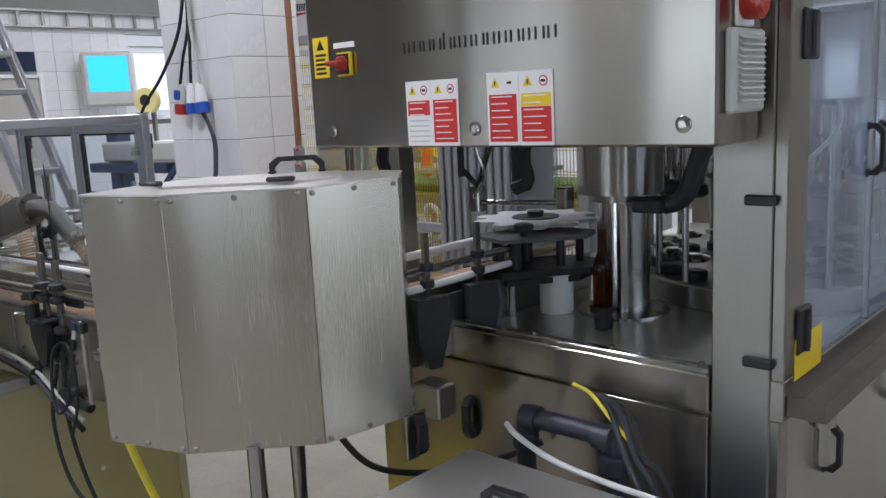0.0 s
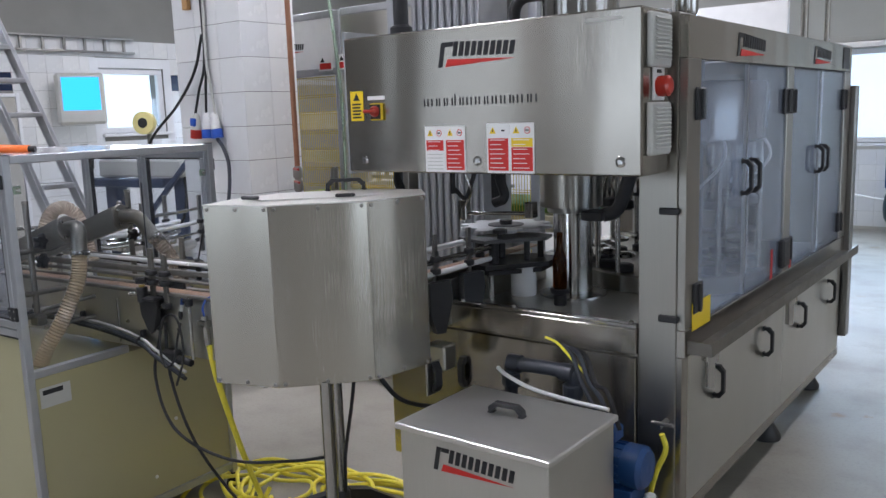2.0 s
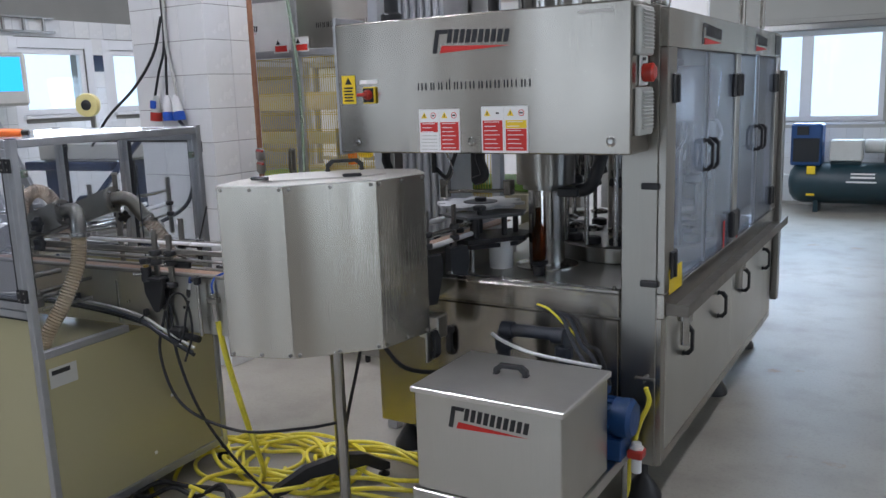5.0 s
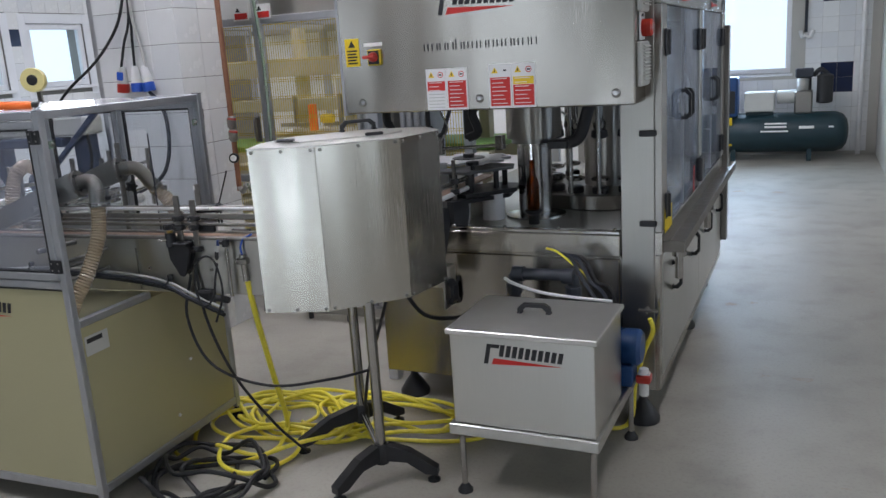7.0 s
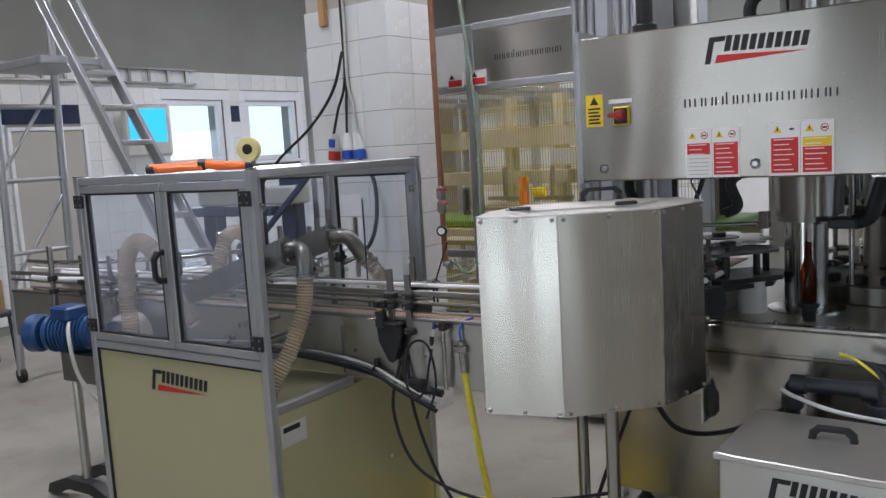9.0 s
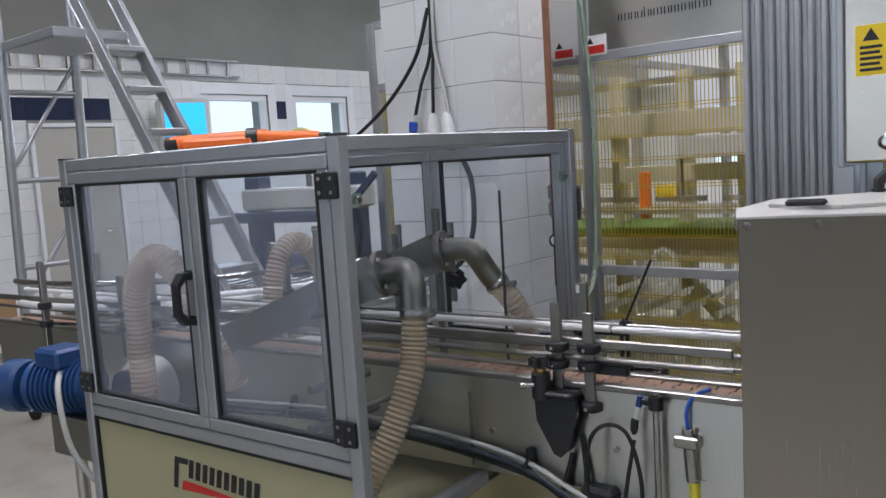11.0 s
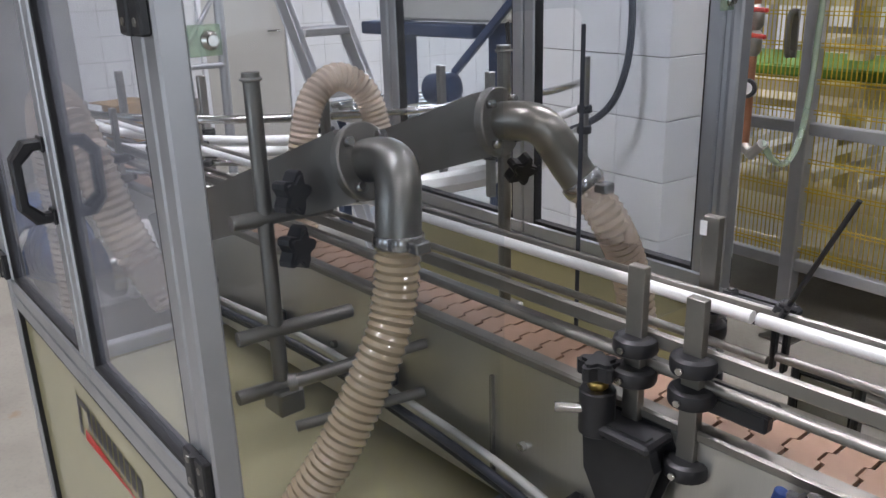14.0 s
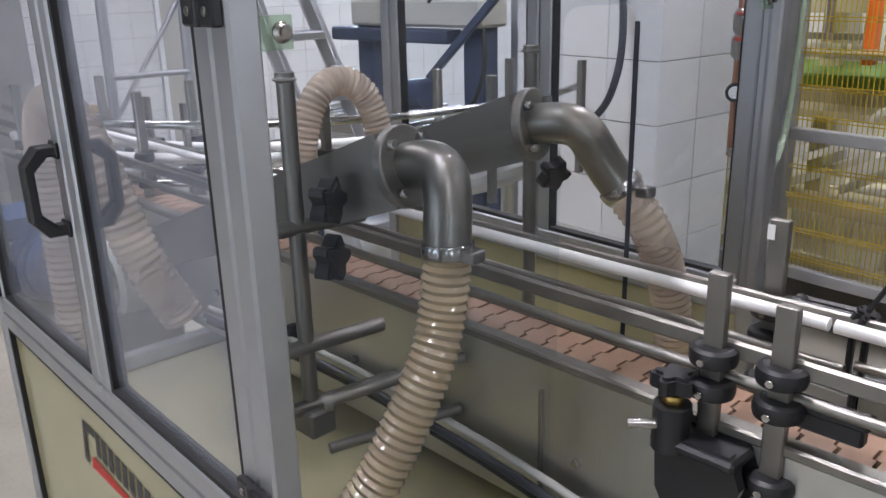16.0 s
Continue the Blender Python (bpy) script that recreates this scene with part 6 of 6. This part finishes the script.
# wire mesh, too fine to pick apart
for (a, b), (z0, z1) in [(p, q) for p in zip(posts, posts[1:]) for q in ((0.366, 0.868), (0.922, 1.958))]:
    g = G()
    x = a + 0.045
    while x < b - 0.04:
        g.box(x - 0.0017, -0.0017, z0, x + 0.0017, 0.0017, z1)
        x += 0.019
    z = z0 + 0.03
    k = 0
    while z < z1:
        for dz in (0, 0.014):
            g.box(a + 0.032, -0.0062, z + dz - 0.002, b - 0.032, -0.0022, z + dz + 0.002)
        z += 0.135 if k % 2 else 0.115
        k += 1
    w_ = part("wire_mesh", g, WIRE_Y, t, "yellow welded wire mesh")
    w_["kind"] = "stuff"
# what stands inside
part("belt_frame", G().box(-4.3, 0.55, 0.88, -1.5, 0.60, 0.99, 0.004), CREAM, t)
part("belt_frame", G().box(-4.3, 1.25, 0.88, -1.5, 1.30, 0.99, 0.004), CREAM, t)
part("green_belt", G().box(-4.3, 0.605, 1.0, -1.5, 1.245, 1.05, 0.01), GREEN, t, "green conveyor belt")
part("cross_beam", G().box(-4.35, 0.9, 1.30, -1.5, 1.02, 1.40, 0.005), CREAM, t)
part("cross_beam", G().box(-4.35, 0.9, 1.58, -1.5, 1.05, 1.72, 0.005), CREAM, t)
part("cross_beam", G().box(-4.35, 0.5, 0.45, -1.5, 0.58, 0.53, 0.005), CREAM, t)
part("tray", G().box(-3.6, 0.35, 0.90, -1.8, 0.75, 0.935, 0.004), CREAM, t)
part("tray", G().box(-3.2, 0.25, 1.16, -2.0, 0.65, 1.185, 0.003), STEEL_MATT, t)
for x in (-3.3, -2.86, -2.5, -1.7):
    part("upright", G().box(x - 0.04, 0.95, 0.05, x + 0.04, 1.05, 1.96, 0.004), CREAM, t)
part("diagonal_brace", G().box(-0.04, 0, 0, 0.04, 0.05, 0.75, 0.004, pose(-2.25, 0.8, 0.12, 0, -42, 0)), CREAM, t)
part("gripper_head", G().box(-2.75, 0.6, 1.44, -1.65, 1.2, 1.56, 0.01), LGREY, t)
part("orange_guard", G().box(-2.90, 0.42, 1.12, -2.85, 0.48, 1.38, 0.008), ORANGE, t, "bright orange upright guard")
part("yellow_knob", G().lathe([(0.03, 0), (0.035, 0.01), (0.035, 0.09), (0.03, 0.10)], (-2.8, 0.45, 1.27), (1, 0, 0), 14), YELLOW, t)
part("floor_pan", G().box(-4.3, 0.3, 0.30, -1.5, 1.7, 0.34, 0.005), CREAM, t)
part("lower_conveyor", G().box(-4.2, 0.2, 0.28, -1.5, 0.4, 0.36, 0.005).box(-4.2, 1.4, 0.28, -1.5, 1.5, 0.36, 0.005), STEEL_MATT, t)
for k in range(12):
    x = -4.1 + 0.21 * k
    part("carton_lane", G().box(x, 0.25, 0.62, x + 0.02, 1.2, 0.66, 0.003), STEEL_MATT, t)
part("hook", G().tube(spline([(-2.75, 0.3, 0.86), (-2.75, 0.28, 0.93), (-2.70, 0.27, 0.97), (-2.64, 0.27, 0.94), (-2.64, 0.28, 0.86)], 6), 0.015, 10), WHITE, t)
part("back_panel", G().box(-4.35, 1.92, 0.1, -3.2, 1.93, 1.95), WHITE, t)
for k in range(3):
    part("suction_frame", G().box(-3.3 + 0.4 * k, 0.62, 1.20, -3.0 + 0.4 * k, 0.66, 1.23, 0.003).cyl((-3.15 + 0.4 * k, 0.64, 1.23), (-3.15 + 0.4 * k, 0.64, 1.44), 0.02, 10), STEEL_DARK, t)
# two bright slots in the hall's inner wall behind
t = thing("partition_wall", pose(-2.9, 7.6, 0), "white partition panel with two rows of bright window slots", "partition", kind="structure")
g = G().box(-1.6, 0, 0, 1.75, 0.06, 1.26)
g.box(-1.6, 0, 1.46, 1.75, 0.06, 1.66).box(-1.6, 0, 1.86, 1.75, 0.06, 2.6)
for a, b in ((-1.6, -0.95), (-0.55, -0.1), (0.5, 0.9), (1.4, 1.75)):
    g.box(a, 0, 1.26, b, 0.06, 1.46).box(a, 0, 1.66, b, 0.06, 1.86)
part("panel", g, WHITE, t)
p = part("lit_slots", G().box(-1.5, 0.10, 1.2, 1.7, 0.12, 1.9), OUTSIDE, t, "daylight behind the slots")

# ribbed aluminium cabinet behind the filler
t = thing("ribbed_cabinet", pose(-1.80, 3.25, 0), "tall pale ribbed aluminium cabinet behind the filler", "cabinet")
part("cabinet_body", G().box(-0.24, 0.012, 0.02, 0.22, 0.3, 2.75, 0.004), ALU, t)
for k in range(9):
    part("rib", G().box(-0.235 + k * 0.05, -0.012, 0.03, -0.205 + k * 0.05, 0.012, 2.74, 0.008), ALU, t)
t = thing("cable_post", pose(-1.45, 2.42, 0), "slim aluminium cable duct beside the control box", "post")
part("duct", G().box(-0.03, -0.03, 0, 0.03, 0.03, 2.9, 0.004), ALU, t)


# ---- rolling ladder ----
t = thing("rolling_ladder", pose(0, 0, 0), "aluminium rolling platform ladder", "ladder")
LX0, LX1, LY0, LY1, LZ = -6.15, -5.45, 2.08, 2.55, 2.40


def bar(name, a, b, r=0.022, mat=None):
    part(name, G().cyl(a, b, r, 12), mat or ALU, t)


for y in (LY0, LY1):
    bar("leg", (LX0 - 0.12, y, 0.06), (LX0, y, LZ), 0.030)
    bar("guard_rail_post", (LX0, y, LZ), (LX0, y, 3.5), 0.028)
    ys = LY1 - 0.01 if y == LY1 else LY1 - 0.27
    part("stringer", G().box(-0.045, -0.012, 0, 0.045, 0.012, 4.3, 0.004, pose(-3.76, ys, 0.03, 0, -35.2, 0)).box(-0.045, -0.016, 0, -0.037, 0.016, 4.3, 0.002, pose(-3.76, ys, 0.03, 0, -35.2, 0)).box(0.037, -0.016, 0, 0.045, 0.016, 4.3, 0.002, pose(-3.76, ys, 0.03, 0, -35.2, 0)), ALU, t)
    for x in (LX0 - 0.12,):
        part("wheel", G().cyl((x, y - 0.02, 0.06), (x, y + 0.02, 0.06), 0.06, 16), RUBBER, t)
    part("wheel", G().cyl((-3.76, ys - 0.02, 0.05), (-3.76, ys + 0.02, 0.05), 0.05, 16), RUBBER, t)
for z in (0.45, 1.0, 1.55, 2.1):
    bar("rung", (LX0 - 0.10 + z * 0.04, LY0, z), (LX0 - 0.10 + z * 0.04, LY1, z), 0.018)
bar("diagonal_brace", (LX0 - 0.08, LY0, 0.75), (LX0 - 0.05, LY1, 1.45), 0.014)
bar("diagonal_brace", (LX0 - 0.04, LY0, 1.6), (LX0 - 0.01, LY1, 2.3), 0.014)
part("platform", G().box(LX0, LY0, LZ - 0.06, LX1, LY1, LZ, 0.008), ALU, t)
for k in range(9):
    z = 0.27 + k * 0.25
    x = -3.76 - z * 0.705
    part("step", G().box(x - 0.09, LY1 - 0.254, z - 0.018, x + 0.09, LY1 - 0.026, z + 0.018, 0.005), ALU, t)

# ---- screen and cable tray on the west wall ----
t = thing("monitor", pose(-8.0, 4.57, 2.0, 0, 0, 70), "grey wall terminal with a bright blue screen", "monitor")
part("housing", G().box(-0.26, 0, -0.30, 0.26, 0.12, 0.28, 0.03), LGREY, t)
part("screen", G().box(-0.20, -0.004, -0.14, 0.20, 0.001, 0.23, 0), SCREEN, t, "glowing blue screen")
part("arm", G().cyl((0, 0.1, 0), (-0.1, 0.32, 0.0), 0.03, 12), LGREY, t)
t = thing("cable_tray", pose(XL, 0, 0), "grey steel cable ladder fixed along the wall", "cable tray")
for z in (2.54, 2.70):
    part("side_rail", G().box(0.03, 2.2, z - 0.012, 0.07, 5.45, z + 0.012, 0.003), STEEL_DARK, t)
for k in range(13):
    part("tray_rung", G().box(0.035, 2.3 + k * 0.25, 2.55, 0.065, 2.33 + k * 0.25, 2.69, 0.003), STEEL_DARK, t)
t = thing("door_1", pose(XL, 3.15, 0), "cream painted door in the west wall", "door", kind="structure")
part("door_leaf", G().box(0.004, 0.04, 0, 0.03, 0.80, 2.02, 0.004), PLASTER, t)
part("door_frame", G().box(0.002, 0, 0, 0.05, 0.038, 2.06, 0.004).box(0.002, 0.802, 0, 0.05, 0.84, 2.06, 0.004).box(0.002, 0.038, 2.022, 0.05, 0.802, 2.06, 0.004), FRAME_W, t)
part("door_handle", G().cyl((0.03, 0.72, 1.05), (0.07, 0.72, 1.05), 0.01, 10).cyl((0.07, 0.72, 1.05), (0.07, 0.61, 1.05), 0.009, 10), CHROME, t)
t = thing("stool", pose(-7.0, 2.15, 0), "small dark metal stool by the wall", "stool")
part("seat", G().box(-0.2, -0.2, 0.44, 0.2, 0.2, 0.48, 0.01), GREY_P, t)
for x in (-0.17, 0.17):
    for y in (-0.17, 0.17):
        part("leg", G().cyl((x, y, 0), (x * 0.9, y * 0.9, 0.44), 0.014, 10), GREY_P, t)
t = thing("cardboard_box", pose(-7.0, 2.15, 0.48, 0, 0, 12), "small open cardboard box on the stool", "box")
part("carton", G().box(-0.15, -0.12, 0, 0.15, 0.12, 0.26, 0.004), plain("brown_cardboard", (0.36, 0.23, 0.11), 0.8), t)
part("flap", G().box(-0.15, -0.2, 0.255, 0.15, -0.12, 0.262, 0, pose(0, 0, 0)), bpy.data.materials["brown_cardboard"], t)

# ---- carton sealer with its tape roll ----
SEAL = plain("slate_blue_paint", (0.045, 0.065, 0.12), 0.4, 0, 0.12, 8)
t = thing("carton_sealer", pose(-4.75, 3.35, 0, 0, 0, 8), "slate-blue carton sealing machine with a tape roll on top", "carton sealer")
for x in (-0.55, 0.25):
    part("upright", G().box(x - 0.07, -0.06, 0.1, x + 0.07, 0.06, 1.48, 0.01), SEAL, t)
part("head", G().box(-0.6, -0.12, 1.26, 0.35, 0.10, 1.40, 0.015), LGREY, t)
part("head_bar", G().box(-0.75, -0.14, 1.18, 0.15, -0.02, 1.25, 0.01), SEAL, t)
part("table", G().box(-0.9, -0.35, 0.70, 0.7, 0.35, 0.76, 0.006), STEEL_MATT, t)
for k in range(14):
    part("roller", G().cyl((-0.85 + k * 0.11, -0.33, 0.775), (-0.85 + k * 0.11, 0.33, 0.775), 0.024, 12), CHROME, t)
for x in (-0.8, 0.6):
    for y in (-0.3, 0.3):
        part("leg", G().box(x - 0.03, y - 0.03, 0, x + 0.03, y + 0.03, 0.70, 0.004), SEAL, t)
part("motor", G().lathe([(0.07, 0), (0.08, 0.01), (0.08, 0.16), (0.06, 0.17)], (-0.1, -0.2, 0.92), (1, 0, 0.1), 18), SEAL, t)
part("tape_bracket", G().box(-0.12, -0.01, 1.40, -0.08, 0.01, 1.66, 0.003), STEEL_DARK, t)
roll = part("tape_roll", G().lathe([(0.04, 0), (0.088, 0.001), (0.09, 0.004), (0.09, 0.056), (0.088, 0.06), (0.04, 0.06)], (-0.10, -0.02, 1.685), (0.35, -0.93, 0), 30), plain("cream_tape", (0.80, 0.70, 0.30), 0.3, 0, 0.05, 10, 0), t, "roll of pale yellow packing tape")
part("tape_core", G().lathe([(0.038, 0), (0.04, 0.002), (0.04, 0.06), (0.02, 0.066)], (-0.10, -0.022, 1.685), (0.35, -0.93, 0), 20), BLACK, roll)
part("air_hose", G().tube(spline([(0.3, -0.06, 1.40), (0.36, -0.1, 1.1), (0.30, -0.12, 0.9), (0.18, -0.1, 0.85)], 8), 0.012, 8), RUBBER, t)
part("diagonal_arm", G().box(-0.02, 0, 0, 0.02, 0.03, 0.7, 0.004, pose(0.0, -0.14, 1.0, 0, 48, 0)), SEAL, t)

# ---- curved outfeed rails behind the guard ----
t = thing("curved_conveyor", pose(0, 0, 0), "curved conveyor with white guide rails behind the guard", "conveyor")
cx, cy = -3.75, 1.95


def arc(r, z, a0=-95, a1=30, n=28):
    return [(cx + r * math.cos(radians(a0 + (a1 - a0) * k / n)), cy + r * math.sin(radians(a0 + (a1 - a0) * k / n)), z) for k in range(n + 1)]


part("curve_track", G().tube(arc(0.83, 0.975), 0.03, 8), STEEL_MATT, t)
for r, z, w_, mt in ((0.76, 1.11, 0.012, WHITE), (0.90, 1.11, 0.012, WHITE), (0.76, 1.05, 0.008, CHROME), (0.90, 1.05, 0.008, CHROME), (0.91, 1.19, 0.010, CHROME)):
    part("guide_rail", G().tube(arc(r, z), w_, 10), mt, t)
for k in range(5):
    a = radians(-80 + k * 26)
    for r in (0.72, 0.94):
        x, y = cx + r * math.cos(a), cy + r * math.sin(a)
        p = part("guide_post", G().box(x - 0.01, y - 0.01, 0.95, x + 0.01, y + 0.01, 1.27, 0.002), STEEL_DARK, t)
        for z in (1.11, 1.05):
            part("clamp_collar", G().lathe([(0.02, 0), (0.022, 0.004), (0.022, 0.018), (0.02, 0.022)], (x, y, z)), BLACK, p)
for a in (-60, 10):
    x, y = cx + 0.83 * math.cos(radians(a)), cy + 0.83 * math.sin(radians(a))
    part("leg", G().cyl((x, y, 0.0), (x, y, 0.97), 0.025, 14), STEEL_MATT, t)


# ---- compressor by the far window ----
t = thing("compressor", pose(0.10, 10.75, 0), "dark teal air compressor on a horizontal tank", "compressor")
part("air_tank", G().lathe([(0.06, 0), (0.16, 0.02), (0.23, 0.07), (0.265, 0.16), (0.265, 1.60), (0.23, 1.69), (0.16, 1.74), (0.06, 1.76)], (-0.90, 0, 0.37), (1, 0, 0), 36), COMP, t)
for x in (-0.55, 0.40):
    part("tank_leg", G().box(x - 0.03, -0.16, 0, x + 0.03, 0.16, 0.16, 0.005), COMP, t)
part("dryer", G().box(-0.87, -0.20, 0.60, -0.50, 0.12, 1.13, 0.02), BLUE, t)
part("dryer_front", G().box(-0.84, -0.212, 0.65, -0.53, -0.201, 0.95, 0.004).box(-0.80, -0.212, 0.99, -0.66, -0.201, 1.10, 0.004), INK, t)
part("control_case", G().box(-0.42, -0.16, 0.66, -0.04, 0.12, 0.92, 0.015), LGREY, t, "pale grey control case")
part("case_stand", G().box(-0.40, -0.1, 0.60, -0.06, 0.1, 0.665, 0.005), COMP, t)
part("motor", G().lathe([(0.07, 0), (0.09, 0.01), (0.09, 0.26), (0.07, 0.28)], (-0.02, 0, 0.84), (1, 0, 0), 22), LGREY, t)
part("pump_block", G().box(0.20, -0.12, 0.62, 0.42, 0.12, 0.92, 0.02).lathe([(0.08, 0), (0.09, 0.02), (0.09, 0.16), (0.06, 0.2)], (0.31, 0, 0.90), seg=20), STEEL_DARK, t)
part("cylinder_head", G().box(0.20, -0.10, 1.08, 0.42, 0.10, 1.20, 0.015), GREY_P, t)
part("filter", G().lathe([(0.06, 0), (0.1, 0.02), (0.1, 0.36), (0.06, 0.38)], (0.56, 0, 0.74), seg=22), BLACK, t)
part("head_pipe", G().tube(spline([(0.42, 0, 1.1), (0.5, -0.02, 1.18), (0.58, 0, 1.12)], 6), 0.03, 10), BLACK, t)
part("white_bars", G().box(-0.15, -0.262, 0.50, 0.12, -0.258, 0.52).box(-0.15, -0.268, 0.455, 0.12, -0.262, 0.48).box(-0.2, -0.272, 0.40, 0.14, -0.266, 0.42), PAPER, t, "pale bars of a maker's name")
part("white_bars", G().box(0.27, -0.272, 0.44, 0.45, -0.266, 0.475).box(0.62, -0.272, 0.45, 0.68, -0.266, 0.47), PAPER, t, "pale lettering bars")
for z in (0.22, 0.50):
    part("yellow_label", G().box(-0.66, -0.262 if z > 0.4 else -0.235, z, -0.56, -0.24 if z > 0.4 else -0.2, z + 0.10), YELLOW, t)
t = thing("wall_conduit", pose(0.40, YF - 0.01, 0), "dark cable conduit with two white sockets", "conduit")
part("conduit", G().tube([(0, -0.03, 1.66), (0, -0.03, 3.6)], 0.02, 8), GREY_P, t)
for x in (-0.07, 0.09):
    part("socket", G().tube(spline([(0, -0.04, 1.62), (x * 0.6, -0.05, 1.60), (x, -0.06, 1.68)], 5), 0.026, 10), WHITE, t)
solid("air_pipe", G().tube(spline([(-0.78, 10.75, 0.45), (-1.3, 11.0, 0.5), (-1.7, 11.31, 0.55)], 6), 0.012, 8), WHITE, "thin white air pipe leaving the compressor", "pipe")
solid("door_roller_pipe", G().tube([(1.1, YF - 0.06, 0), (1.1, YF - 0.06, 2.4)], 0.03, 10), WHITE, "white pipe in the corner of the wall", "pipe")


# ---- wall tiles, piece by piece ----
def tile_wall(owner, origin, along, normal, n_cols, rows, size=0.2, skip=None, special=None, gap=0.003, lead=0.0, stuff_below=None, wide=None):
    """Lays square tiles on a plane; each is an object of its own, those below stuff_below one mesh."""
    along, normal, origin = Vector(along), Vector(normal), Vector(origin)
    up = Vector((0, 0, 1))
    shapes = {}
    rest = G()

    def tile_geo(w_):
        g_ = G()
        c, d = 0.0025, 0.006
        outer = [(gap / 2, gap / 2), (w_ - gap / 2, gap / 2), (w_ - gap / 2, size - gap / 2), (gap / 2, size - gap / 2)]
        inner = [(gap / 2 + c, gap / 2 + c), (w_ - gap / 2 - c, gap / 2 + c), (w_ - gap / 2 - c, size - gap / 2 - c), (gap / 2 + c, size - gap / 2 - c)]
        vs = [along * x + up * z for x, z in outer] + [along * x + up * z + normal * (d - 0.001) for x, z in outer] + [along * x + up * z + normal * d for x, z in inner]
        fs = [(8, 9, 10, 11)] + [(k, (k + 1) % 4, 4 + (k + 1) % 4, 4 + k) for k in range(4)] + [(4 + k, 4 + (k + 1) % 4, 8 + (k + 1) % 4, 8 + k) for k in range(4)]
        if along.cross(up).dot(normal) < 0:
            fs = [tuple(reversed(f)) for f in fs]
        return g_.add(vs, fs)

    for r in rows:
        for k in range(n_cols):
            x = lead + k * (wide or size)
            w_ = wide or size
            if k == 0 and lead < 0:
                x, w_ = 0.0, size + lead
            z = origin.z + r * size
            c = origin + along * (x + w_ / 2) + up * (r * size + size / 2)
            if skip and skip(c):
                continue
            mat = special(c) if special else None
            key = (round(w_, 3), mat is not None)
            if key not in shapes:
                me = tile_geo(w_).mesh("tile")
                me.materials.append(mat or TILE)
                shapes[key] = me
            if stuff_below is not None and c.z < stuff_below and mat is None:
                me = shapes[key]
                off = origin + along * x + up * (r * size)
                rest.add([v.co + off for v in me.vertices], [tuple(p.vertices) for p in me.polygons])
                continue
            o = part("tile", shapes[key], TILE, owner)
            o.location = origin + along * x + up * (r * size)
    if rest.v:
        o = part("tile_field", rest, TILE, owner)
        o["kind"] = "stuff"


tile_wall(column, (CX1, CY0 + 0.008, 0.0), (-1, 0, 0), (0, -1, 0), 3, range(0, 12), size=0.205, wide=0.2157)
tile_wall(column, (CX1 - 0.008, CY0 + 0.002, 0.0), (0, 1, 0), (1, 0, 0), 2, range(0, 12), size=0.205, wide=0.214)
tile_wall(wall_west, (XL + 0.001, 2.15, 0.09), (0, 1, 0), (1, 0, 0), 27, range(0, 13), skip=lambda c: any(a - 0.1 < c.y < b + 0.1 and LZ0 - 0.06 < c.z < LZ1 + 0.06 for a, b in LW) or (3.1 < c.y < 4.05 and c.z < 2.1),
          special=lambda c: NAVY if (2.1 < c.z < 2.3 and (c.y < 3.9 or 5.85 < c.y < 6.2)) else None, stuff_below=1.25)
tile_wall(wall_north, (-1.8, YF - 0.001, 0.04), (1, 0, 0), (0, -1, 0), 15, range(0, 11), skip=lambda c: c.x < WX1 + 0.1 and c.z > WZ0 - 0.1,
          special=lambda c: NAVY if (c.x > 0.5 and c.x < 0.98 and (0.84 < c.z < 1.24 or c.z > 2.0)) else None)
